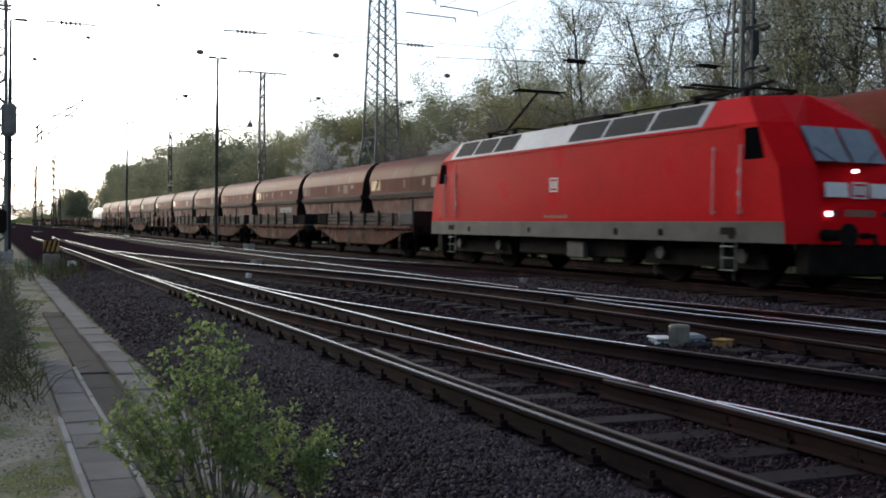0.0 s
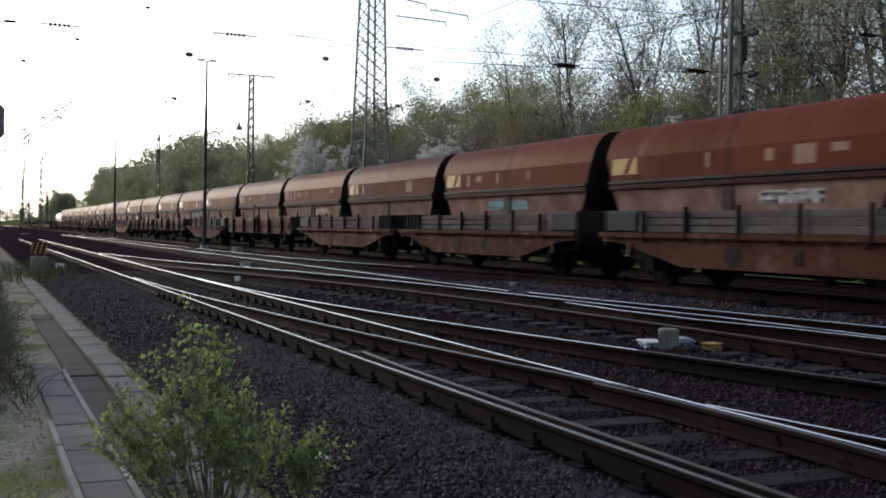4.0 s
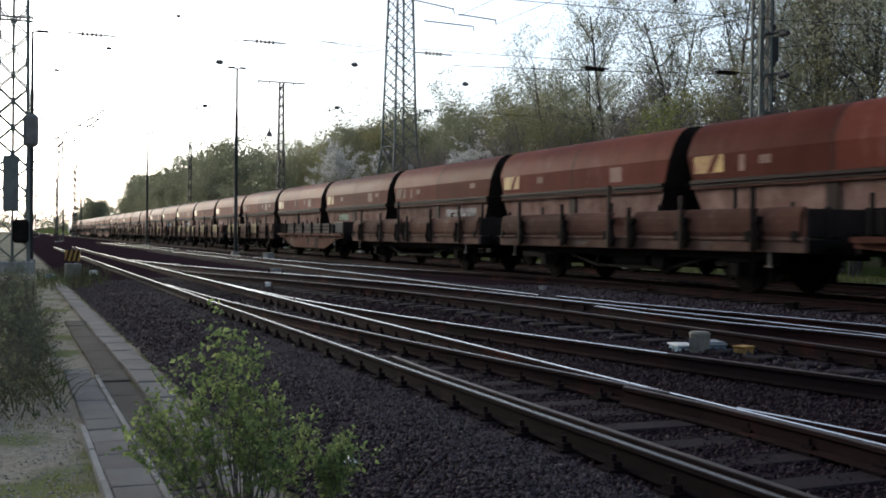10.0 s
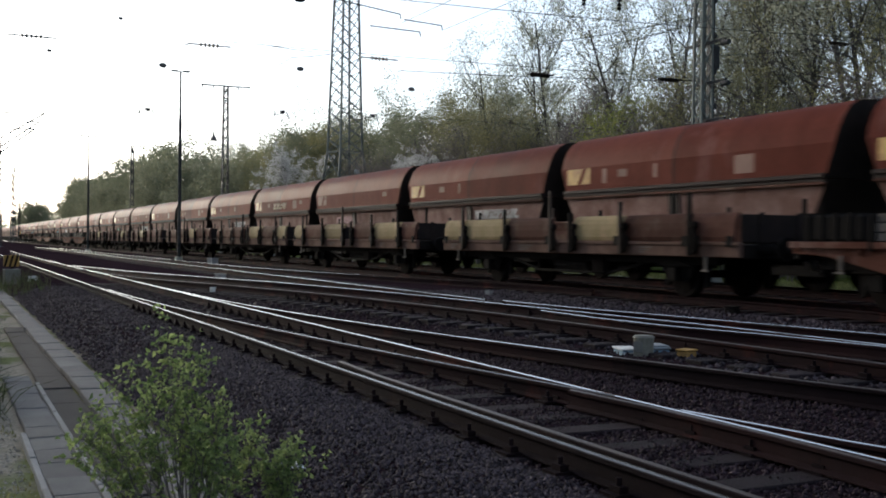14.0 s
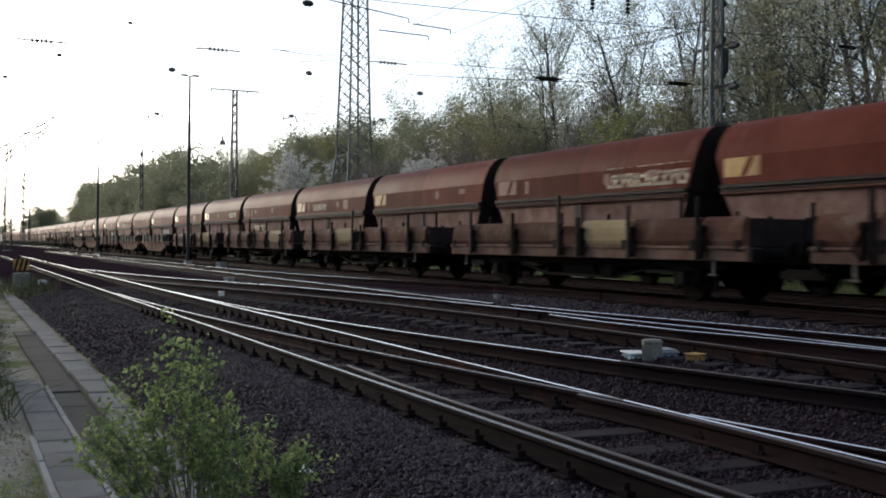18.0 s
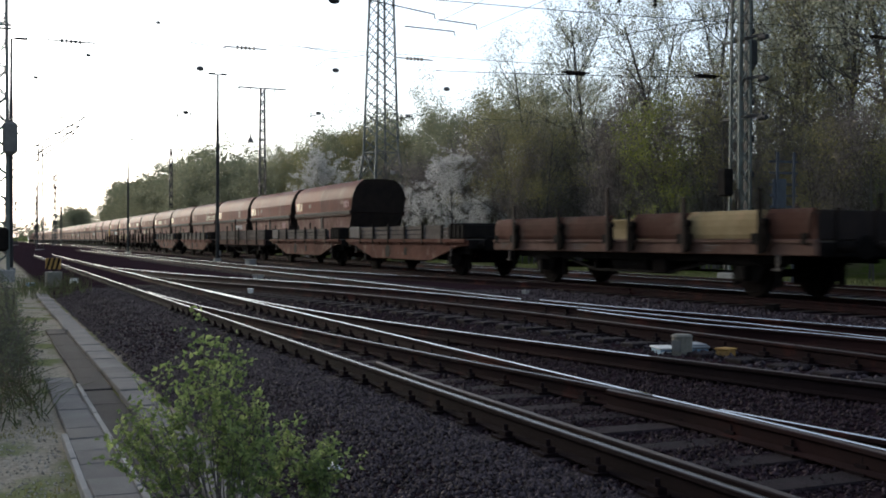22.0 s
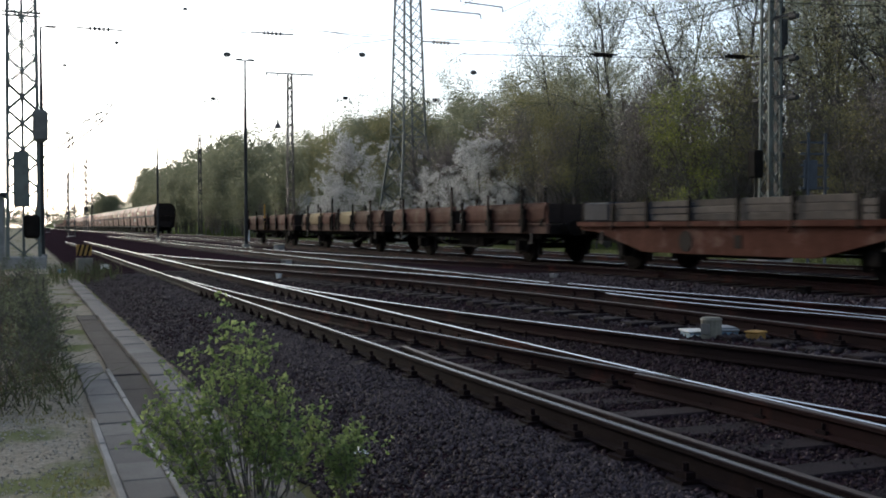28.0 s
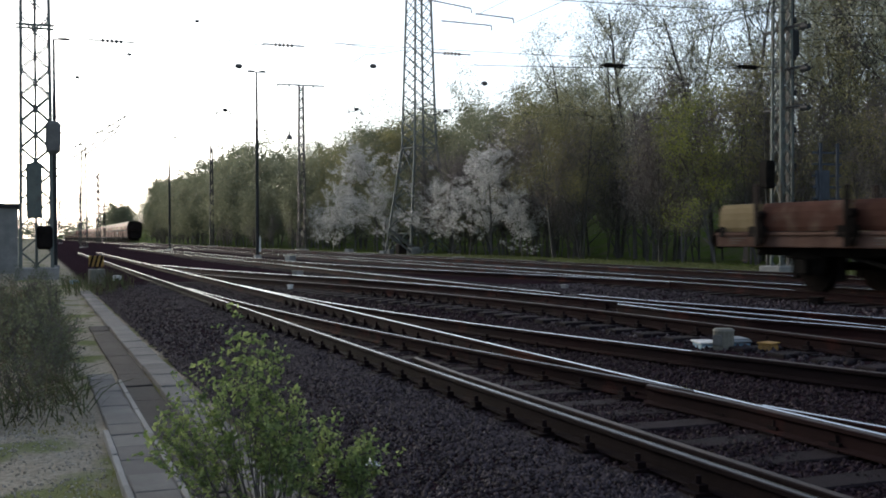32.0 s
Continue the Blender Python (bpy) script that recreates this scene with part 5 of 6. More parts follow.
for x, y, z, s, m, nm in ((-15.0, 12.9, -0.24, 0.16, BLACK, "cable box"), (-22.0, 11.6, -0.24, 0.12, CONCRETE, "cable box"), (-26.5, 6.1, -0.3, 0.10, WHITE, "cable box"), (-32.0, 7.6, -0.25, 0.22, CONCRETE, "cable box"), (-49.5, 11.4, -0.22, 0.35, CONCRETE, "cable box"),
                         (-83, 24.0, -0.47, 0.5, CONCRETE, "cable box"), (-46, 23.0, -0.47, 0.34, BLACK, "cable box"), (-44.2, 22.8, -0.47, 0.3, BLACK, "cable box"), (-57, 23.2, -0.47, 0.3, CONCRETE, "cable box")):
    t_ = thing("cable_box", "low weathered lineside cable box on the ground", nm, "lineside cable boxes", at=pose(x, y, z, 0, 0, 14))
    bm = B()
    box(bm, -s * 0.7, s * 0.7, -s * 0.5, s * 0.5, 0, s, 0.02)
    part("housing", bm, m, t_)
    bm = B()
    box(bm, -s * 0.78, s * 0.78, -s * 0.58, s * 0.58, s, s + 0.03, 0.008)
    part("lid", bm, m, t_)
lit = thing("paper_scrap", "crumpled white paper scrap lying on the stones", "litter", at=pose(-6.62, 2.05, -0.46))
bm = B()
gr = [[bm.verts.new((0.035 * i - 0.09, 0.03 * j - 0.06, 0.03 + 0.035 * noise.noise((i * 0.9, j * 0.9, 7)))) for j in range(5)] for i in range(6)]
for i in range(5):
    for j in range(4):
        bm.faces.new((gr[i][j], gr[i + 1][j], gr[i + 1][j + 1], gr[i][j + 1]))
part("sheet", bm, WHITE, lit)
cb = thing("lineside_cabinet", "grey lineside cabinet with a black and yellow striped board", "cabinet", at=pose(-36.9, 1.95, -0.52, 0, 0, 8))
bm = B()
box(bm, -0.2, 0.2, -0.24, 0.24, 0, 0.52, 0.02)
part("housing", bm, LANTERN, cb)
bm = B()
rod(bm, (0.0, 0.0, 0.5), (0.0, 0.0, 0.62), 0.04, n=8)
part("stem", bm, BLACK, cb)
bm = B()
box(bm, 0.02, 0.06, -0.26, 0.22, 0.60, 0.96, 0.01)
stripe = part("striped_board", bm, YELLOW, cb)
for k in range(3):
    bm = B()
    prism(bm, [(-0.26 + 0.15 * k, 0.60), (-0.19 + 0.15 * k, 0.60), (-0.09 + 0.15 * k, 0.96), (-0.16 + 0.15 * k, 0.96)], "x", 0.064, 0.069)
    part("stripe", bm, BLACK, stripe, "black diagonal stripe")
for x, y, a, b in ((-36.7, 2.58, 0.26, 0.28), (-37.5, 1.3, 0.35, 0.12), (-35.6, 3.0, 0.5, 0.08)):
    t_ = thing("white_box", "small white painted box at the track side", "box", at=pose(x, y, -0.5))
    bm = B()
    box(bm, -a / 2, a / 2, -a / 2, a / 2, 0, b, 0.02)
    part("housing", bm, WHITE if b > 0.2 else PALE_BLUE, t_)
    bm = B()
    box(bm, a / 2, a / 2 + 0.006, -a * 0.25, a * 0.25, b * 0.4, b * 0.7)
    part("plate", bm, BLACK, t_)
wp = thing("white_post", "short white concrete post beside the far tracks", "post", at=pose(-78, 15.6, -0.3))
bm = B()
box(bm, -0.16, 0.16, -0.12, 0.12, 0, 1.4, 0.03)
part("post", bm, WHITE, wp)


# ---- masts, lamps and overhead line ----
def lattice(w, h, wx, wy, tx, ty, step, leg=0.05, brace=0.022, mat=None, x0=0.0, y0=0.0, z0=0.0, lean=(0.0, 0.0), single=False, crossed=True):
    """A lattice column: four legs, and zigzag bracing on each face."""
    mat = mat or MAST

    def corner(i, z):
        t = z / h
        sx, sy = ((-1, -1), (1, -1), (1, 1), (-1, 1))[i]
        return (x0 + lean[0] * t + sx * (wx + (tx - wx) * t) / 2, y0 + lean[1] * t + sy * (wy + (ty - wy) * t) / 2, z0 + z)
    for i in range(4):
        bm = B()
        bar(bm, corner(i, 0), corner(i, h), leg * 2)
        part("leg", bm, mat, w)
    n = max(2, int(h / step))
    for i in range(4):
        bm = B()
        j = (i + 1) % 4
        for k in range(n):
            a, b = h * k / n, h * (k + 1) / n
            if single:
                for p, q in ((i, j), (j, i)) if crossed else (((i, j), (j, i))[k % 2],):
                    one = B()
                    bar(one, corner(p, a), corner(q, b), brace * 2)
                    part("brace", one, mat, w)
                continue
            bar(bm, corner(i, a), corner(j, b), brace * 2)
            bar(bm, corner(j, a), corner(i, b), brace * 2)
            if k % 3 == 0:
                bar(bm, corner(i, a), corner(j, a), brace * 2)
        if single:
            bm.free()
        else:
            part("bracing", bm, mat, w)


def footing(w, a, h=0.5, x=0.0, y=0.0):
    bm = B()
    box(bm, x - a / 2, x + a / 2, y - a / 2, y + a / 2, -0.3, h, 0.04)
    part("footing", bm, CONCRETE, w, "concrete footing")


lm = thing("catenary_mast", "tall grey-green lattice mast with boxes on its legs", "mast", at=pose(-43.5, 0.1, -0.5))
lattice(lm, 14.0, 0.75, 1.15, 0.6, 0.95, 0.95, 0.06, 0.024, single=True)
footing(lm, 1.6, 0.4)
bm = B()
box(bm, 0.35, 0.75, 0.35, 0.90, 4.75, 6.0, 0.12)
part("meter_box", bm, WORN_CONCRETE, lm, "pale grey rounded box")
bm = B()
box(bm, -0.1, 0.45, -0.35, 0.22, 2.3, 4.4, 0.04)
part("switch_box", bm, MAST, lm, "tall grey-green switch box")
bm = B()
box(bm, 0.1, 0.6, 0.0, 0.58, 1.1, 2.0, 0.10)
part("motor_box", bm, BLACK, lm)
bm = B()
for k in (-0.36, 0.36):
    box(bm, k - 0.03, k + 0.03, -0.70, 0.70, 9.62, 9.70, 0.01)
part("crossarm", bm, MAST, lm)
bm = B()
rod(bm, (0.3, 0.0, 0.4), (0.3, 0.0, 13.5), 0.05, n=8)
part("cable_pipe", bm, MAST, lm)


def tower():
    w = thing("lattice_tower", "tall splayed steel lattice tower at the forest edge", "tower", at=pose(-86.9, 31.5, -0.6, 0, 0, 11))
    lattice(w, 9.4, 4.4, 4.4, 2.2, 2.2, 2.3, 0.085, 0.04, MAST, single=True)
    lattice(w, 20.0, 2.2, 2.2, 1.2, 1.2, 1.15, 0.075, 0.03, MAST, z0=9.4, single=True)
    for sx in (-1, 1):
        for sy in (-1, 1):
            footing(w, 0.8, 0.4, sx * 2.2, sy * 2.2)
    for z in (1.9, 9.4):
        k = 2.2 - z * 1.1 / 9.4
        for p, q in (((-k, -k), (k, -k)), ((k, -k), (k, k)), ((k, k), (-k, k)), ((-k, k), (-k, -k))):
            bm = B()
            bar(bm, (*p, z), (*q, z), 0.09)
            part("girt", bm, MAST, w)
    # equipment stacked at the foot
    for x, y, a_, h, m in ((2.6, -2.1, 0.9, 0.75, CONCRETE), (2.5, -3.3, 0.75, 1.05, HOP_DARK), (2.3, -4.2, 0.5, 0.6, WORN_CONCRETE)):
        bm = B()
        box(bm, x - a_ / 2, x + a_ / 2, y - a_ / 2, y + a_ / 2, 0, h, 0.08)
        part("base_block", bm, m, w)
    for p, q in (((2.7, -4.6, 2.3), (2.9, -1.9, 0.3)), ((2.7, -4.5, 1.7), (2.9, -2.4, 0.2))):
        bm = B()
        bar(bm, p, q, 0.16)
        part("prop", bm, WORN_CONCRETE, w, "pale slanting prop")
    bm = B()
    box(bm, 1.9, 1.96, -0.2, 0.3, 7.4, 7.8, 0.01)
    part("sign_plate", bm, WHITE, w, "small white plate")


tower()


def lamp_post(x, y, z, h, head, label):
    w = thing("yard_lamp", label, "lamp post", "yard lamps", at=pose(x, y, z))
    bm = B()
    rod(bm, (0, 0, 0), (0, 0, h * 0.75), 0.105, 0.09, 10)
    rod(bm, (0, 0, h * 0.75), (0, 0, h), 0.07, 0.055, 8)
    part("pole", bm, DARK_MAST, w)
    for s in ((-1, 1) if head > 0 else (1,)):
        bm = B()
        rod(bm, (0, 0, h - 0.03), (0, s * abs(head) * 0.3, h + 0.02), 0.04, n=6)
        box(bm, -0.12, 0.12, min(s * abs(head) * 0.25, s * abs(head)), max(s * abs(head) * 0.25, s * abs(head)), h - 0.02, h + 0.08, 0.03)
        part("lamp_head", bm, DARK_MAST, w)
    bm = B()
    box(bm, -0.2, 0.2, -0.2, 0.2, -0.2, 0.25, 0.03)
    part("base", bm, CONCRETE, w)


lamp_post(-62.2, 12.35, -0.25, 11.05, 0.55, "dark steel yard lamp with twin heads")
lamp_post(-100, 11.7, -0.25, 10.5, 0.75, "distant dark yard lamp with twin heads")
lamp_post(-55, 0.98, -0.55, 11.3, -0.75, "slim grey yard lamp with one head")


def t_mast(x, y, h, arm, label, w0=0.7):
    w = thing("cross_arm_mast", label, "mast", "cross-arm masts", at=pose(x, y, -0.5))
    lattice(w, h, w0, w0, w0 * 0.6, w0 * 0.6, w0 * 1.3 if x > -140 else 1.5, 0.05 if x > -140 else 0.075, 0.025 if x > -140 else 0.035, DARK_MAST, single=True, crossed=x > -140)
    bm = B()
    box(bm, -0.08, 0.08, -arm / 2, arm / 2, h, h + 0.14, 0.02)
    part("crossarm", bm, DARK_MAST, w)
    for y_ in (-arm * 0.48, -arm * 0.25, arm * 0.25):
        bm = B()
        rod(bm, (0, y_, h - 0.3), (0, y_, h), 0.06, n=8)
        part("insulator", bm, DARK_MAST, w)
    footing(w, 1.2, 0.3)


t_mast(-106, 25.6, 17.0, 5.0, "dark lattice mast with a flat crossarm")
t_mast(-166, 25.8, 15.6, 4.5, "distant dark mast with a flat crossarm", 0.5)
t_mast(-150, 6.3, 14.0, 1.0, "distant lattice mast beside the yard throat", 0.8)
for x, y, h in ((-210, 3.0, 15), (-235, 12.5, 15), (-250, 13.8, 17), (-240, 9.2, 13), (-290, 17.2, 15), (-330, 4.2, 14), (-300, 11.5, 12), (-380, 8.0, 14), (-270, 6.0, 11)):
    t_mast(x, y, h, 2.2, "far-off catenary mast over the yard throat", 0.45)

rp = thing("catenary_mast", "grey-green lattice mast beside the hopper track", "mast", at=pose(-29.6, 24.0, -0.5))
lattice(rp, 14.0, 0.50, 0.50, 0.38, 0.38, 0.7, 0.042, 0.018, single=True)
footing(rp, 1.1, 0.5)
bm = B()
box(bm, -0.25, 0.2, -0.78, -0.42, 3.15, 4.1, 0.05)
part("dark_box", bm, BLACK, rp)
bm = B()
box(bm, -0.30, -0.22, -0.36, -0.30, 0.9, 1.6, 0.01)
part("number_plate", bm, WHITE, rp, "small white plate")
for z in (5.9, 7.2, 8.6):
    bm = B()
    bar(bm, (-0.9, 0, z), (1.2, 0, z), 0.09)
    rod(bm, (1.0, 0, z - 0.12), (1.35, 0, z - 0.12), 0.09, n=8)
    part("bracket", bm, DARK_MAST, rp)
hp = thing("steel_post", "dark steel post with brackets behind a lattice mast", "post", at=pose(-30.1, 24.75, -0.5))
bm = B()
box(bm, -0.11, 0.11, -0.11, 0.11, 0, 13.5, 0.02)
part("pole", bm, DARK_MAST, hp)
for k in range(7):
    bm = B()
    z = 2.2 + 1.25 * k
    bar(bm, (0, 0, z), (0.55, -0.3, z + 0.45), 0.06)
    box(bm, 0.47, 0.63, -0.38, -0.22, z + 0.38, z + 0.58, 0.03)
    part("bracket", bm, DARK_MAST, hp)
bm = B()
box(bm, 0.1, 0.35, -0.16, 0.16, 7.8, 8.7, 0.06)
part("switch_frame", bm, DARK_MAST, hp)
BLUE_GREY = surf("blue_grey_paint", (0.060, 0.068, 0.085), (0.085, 0.094, 0.112), 0.6, 0, 3, 40, 0.1)
sg = thing("signal_cage", "blue-grey steel signal platform with a ladder", "signal", at=pose(-28.0, 24.6, -0.5))
for y in (-0.35, 0.35):
    bm = B()
    bar(bm, (0, y, 0), (0, y, 4.6), 0.08)
    part("post", bm, BLUE_GREY, sg)
for k in range(7):
    bm = B()
    bar(bm, (-0.1, -0.6, 2.0 + 0.38 * k), (-0.1, 0.6, 2.0 + 0.38 * k), 0.07)
    part("rung", bm, BLUE_GREY, sg)
bm = B()
box(bm, -0.16, -0.04, -0.45, 0.1, 2.7, 3.7, 0.03)
part("signal_board", bm, BLUE_GREY, sg)


BALL = surf("dull_grey_glaze", (0.09, 0.085, 0.08), (0.14, 0.13, 0.125), 0.4, 0, 4, 40, 0.05, spec=0.3)


def wire(bm, p, q, sag, r=0.010, n=14):
    pts = [Vector(p).lerp(Vector(q), i / n) - Vector((0, 0, sag * 4 * (i / n) * (1 - i / n))) for i in range(n + 1)]
    d = (pts[-1] - pts[0]).normalized()
    u = d.orthogonal().normalized()
    v = d.cross(u)
    rings = [[bm.verts.new(c + r * (math.cos(k * 1.5708) * u + math.sin(k * 1.5708) * v)) for k in range(4)] for c in pts]
    for g, h in zip(rings, rings[1:]):
        for k in range(4):
            bm.faces.new((g[k], g[(k + 1) % 4], h[(k + 1) % 4], h[k]))


def insulator(parent, x, y, z, along="y", n=5, label="ribbed dark insulator string"):
    bm = B()
    for k in range(n):
        c = (k - (n - 1) / 2) * 0.17
        p, q = ((x, y + c - 0.04, z), (x, y + c + 0.04, z)) if along == "y" else ((x + c - 0.04, y, z), (x + c + 0.04, y, z))
        rod(bm, p, q, 0.085, 0.085, 8)
    a, b = ((x, y - 0.9, z), (x, y + 0.9, z)) if along == "y" else ((x - 0.9, y, z), (x + 0.9, y, z))
    rod(bm, a, b, 0.034, n=6)
    part("insulator", bm, BALL, parent, label)


span = thing("cross_span", "overhead cross-span ropes with insulators above the yard", "overhead line", at=pose(0, 0, 0))
bm = B()
wire(bm, (-43.5, 0.3, 9.3), (-43.5, 34, 9.6), 0.15, 0.016)
part("span_rope", bm, WIRE, span)
bm = B()
wire(bm, (-43.5, 0.3, 6.7), (-43.5, 34, 6.7), 0.05, 0.009)
part("span_rope", bm, WIRE, span)
for y, z in ((2.93, 8.78), (9.78, 9.05), (17.33, 9.14)):
    insulator(span, -43.5, y, z)
for y, z in ((1.64, 7.29), (3.58, 8.29), (6.24, 9.8), (7.91, 8.07), (13.69, 8.39), (18.9, 7.9)):
    bm = B()
    bmesh.ops.create_uvsphere(bm, u_segments=10, v_segments=7, radius=0.125 if y > 7 else 0.075, matrix=pose(-43.5, y, z, 0, 0, 0) @ Matrix.Diagonal((0.8, 1.3, 0.85, 1)))
    part("ball_insulator", bm, BALL, span, "dull grey egg-shaped insulator")
for y, z in ((7.3, 6.1), (12.9, 6.36), (17.0, 6.45)):
    bm = B()
    bar(bm, (-43.5, y - 0.6, z - 0.06), (-43.5, y + 0.1, z + 0.10), 0.035)
    bar(bm, (-43.5, y + 0.1, z + 0.10), (-43.5, y + 1.1, z + 0.32), 0.02)
    box(bm, -43.56, -43.44, y - 0.08, y + 0.14, z + 0.11, z + 0.21, 0.03)
    bar(bm, (-43.5, y + 0.2, z + 0.16), (-43.5, y + 0.3, z - 0.1), 0.04)
    bar(bm, (-43.5, y - 0.3, z - 0.1), (-43.5, y - 0.3, z + 0.2), 0.04)
    part("registration_arm", bm, DARK_MAST, span)
for y0, z0, y1, z1 in ((3.8, 8.75, 6.6, 8.6), (7.41, 9.12, 8.96, 9.0), (7.11, 8.46, 8.89, 8.78), (12.02, 9.29, 14.28, 9.18), (12.56, 8.39, 13.3, 8.85), (13.3, 8.85, 15.05, 9.15)):
    bm = B()
    wire(bm, (-43.5, y0, z0), (-43.5, y1, z1), 0.03, 0.020, 6)
    part("stay_wire", bm, WIRE, span)
bm = B()
rod(bm, (-43.5, 10.0, 5.12), (-43.5, 10.0, 5.3), 0.15, 0.10, 10)
rod(bm, (-43.5, 10.0, 5.3), (-43.5, 10.0, 5.5), 0.05, 0.03, 8)
rod(bm, (-43.5, 10.0, 5.5), (-43.5, 10.0, 6.7), 0.012, n=5)
part("bell_insulator", bm, BALL, span, "grey bell-shaped hanger")
near_span = thing("cross_span", "overhead registration arms and ropes close above the tracks", "overhead line")
for x, y0, y1, z0, z1 in ((-20.0, 6.4, 8.4, 5.95, 5.72), (-20.0, 8.5, 9.35, 5.62, 5.58), (-20.0, 7.75, 8.85, 5.42, 5.40), (-24.0, 10.0, 12.5, 7.9, 8.1)):
    bm = B()
    rod(bm, (x, y0, z0), (x, y1, z1), 0.015, n=6)
    rod(bm, (x, y1, z1), (x, y1 + 0.02, z1 - 0.10), 0.012, n=6)
    part("registration_arm", bm, DARK_MAST, near_span)
bm = B()
bmesh.ops.create_uvsphere(bm, u_segments=10, v_segments=7, radius=0.085, matrix=pose(-20, 6.25, 5.8) @ Matrix.Diagonal((0.8, 1.4, 0.8, 1)))
part("ball_insulator", bm, DARK_MAST, near_span)
bm = B()
wire(bm, (-20, -3, 6.1), (-20, 24, 6.6), 0.3, 0.010)
part("span_rope", bm, WIRE, near_span)
mast_span = thing("cross_span", "overhead ropes with dark insulators beside the lattice mast", "overhead line")
for p, q, sag in (((-29.6, 12.5, 6.25), (-29.6, 23.8, 6.8), 0.05), ((-29.6, 17.2, 7.45), (-29.6, 23.8, 9.05), 0.05), ((-29.6, 19.4, 7.5), (-29.6, 23.8, 8.9), 0.04), ((-29.6, 24.2, 7.7), (-29.6, 33, 9.1), 0.1)):
    bm = B()
    wire(bm, p, q, sag, 0.014)
    part("span_rope", bm, WIRE, mast_span)
for y, z in ((17.41, 6.50), (22.59, 6.74), (30.4, 8.70)):
    bm = B()
    for k in range(6):
        rod(bm, (-29.6, y - 0.34 + 0.115 * k, z), (-29.6, y - 0.27 + 0.115 * k, z + 0.004), 0.075, 0.075, 10)
    rod(bm, (-29.6, y - 0.5, z), (-29.6, y + 0.5, z + 0.03), 0.03, n=6)
    part("insulator", bm, BLACK, mast_span, "ribbed dark insulator string")
for y in (19.04, 20.44):
    bm = B()
    for k in range(4):
        rod(bm, (-29.6, y, 8.95 + 0.13 * k), (-29.6, y, 9.02 + 0.13 * k), 0.09, 0.06, 10)
    rod(bm, (-29.6, y, 8.85), (-29.6, y, 10.6), 0.02, n=6)
    part("hanging_insulator", bm, BLACK, mast_span, "ribbed dark insulator on a hanger")
bm = B()
wire(bm, (-29.6, 12, 10.4), (-29.6, 24, 10.7), 0.1, 0.014)
part("span_rope", bm, WIRE, mast_span)
for y, z in ((8.45, 5.55), (9.4, 5.5), (14.37, 5.75), (19.14, 5.85)):
    line = thing("contact_wire", "thin dark contact and carrying wires above a track", "overhead line", "contact wires")
    bm = B()
    for a in range(3 if y > 10 else 1):
        wire(bm, (-20 - 70 * a, y, z), (40 - 70 * a, y, z), 0.02, 0.006, 6)
    part("wire", bm, WIRE, line)
    bm = B()
    for a in range(3 if y > 10 else 1):
        wire(bm, (-20 - 70 * a, y, z + 1.5), (40 - 70 * a, y, z + 1.5), 0.9, 0.005, 12)
    part("carrier", bm, WIRE, line)
bm = B()
lw = thing("stay_lines", "taut bracket wires running out from the lattice mast", "overhead line")
for z0, z1 in ((5.45, 5.85), (5.0, 5.5), (4.7, 5.22)):
    bm = B()
    rod(bm, (-43.5, 0.7, z0 - 1.4), (-43.5, 3.45 - 0.6 * (5.85 - z1), z1), 0.03, n=5)
    rod(bm, (-43.5, 0.7, z1 - 0.12), (-43.5, 3.45 - 0.6 * (5.85 - z1), z1), 0.026, n=5)
    part("wire", bm, WIRE, lw)
hut = thing("relay_hut", "low grey concrete relay hut behind the mast", "hut", at=pose(-53, -2.9, -0.6))
bm = B()
box(bm, -2, 2, -2.2, 2.2, 0, 3.0, 0.03)
part("wall", bm, CONCRETE, hut)
bm = B()
box(bm, -2.2, 2.2, -2.4, 2.4, 3.0, 3.18, 0.03)
part("roof", bm, DARK_SLAB, hut)
bm = B()
box(bm, 2.0, 2.04, -0.5, 0.4, 0.1, 2.1, 0.01)
part("door", bm, MAST, hut)


# ---- plants ----
def tubes(segs, n=4):
    """One mesh of tapered tubes: (p, q, r0, r1) each."""
    verts, faces = [], []
    for p, q, r0, r1 in segs:
        d = (q - p)
        if d.length < 1e-5:
            continue
        d.normalize()
        u = d.orthogonal().normalized()
        w = d.cross(u)
        b = len(verts)
        for c, r in ((p, r0), (q, r1)):
            for i in range(n):
                t = 2 * math.pi * i / n
                verts.append(c + r * (math.cos(t) * u + math.sin(t) * w))
        for i in range(n):
            faces.append((b + i, b + (i + 1) % n, b + n + (i + 1) % n, b + n + i))
    return verts, faces


def raw_mesh(name, verts, faces, mat):
    me = bpy.data.meshes.new(name)
    me.from_pydata([tuple(v) for v in verts], [], faces)
    me.materials.append(mat)
    return me


def leaf_cards(spots, size, r, squash=0.55, fold=0.25):
    """Small folded leaves at the spots."""
    verts, faces = [], []
    for p in spots:
        d = Vector((r.gauss(0, 1), r.gauss(0, 1), r.gauss(0, 0.8))).normalized()
        u = d.orthogonal().normalized()
        u.rotate(Matrix.Rotation(r.uniform(0, 6.28), 3, d))
        s = size * r.uniform(0.6, 1.35)
        w = d.cross(u) * s * fold
        b = len(verts)
        verts += [p - d * s * 0.5, p + u * s * squash * 0.5 + w, p + d * s * 0.5, p - u * s * squash * 0.5 + w]
        faces += [(b, b + 1, b + 2), (b, b + 2, b + 3)]
    return verts, faces


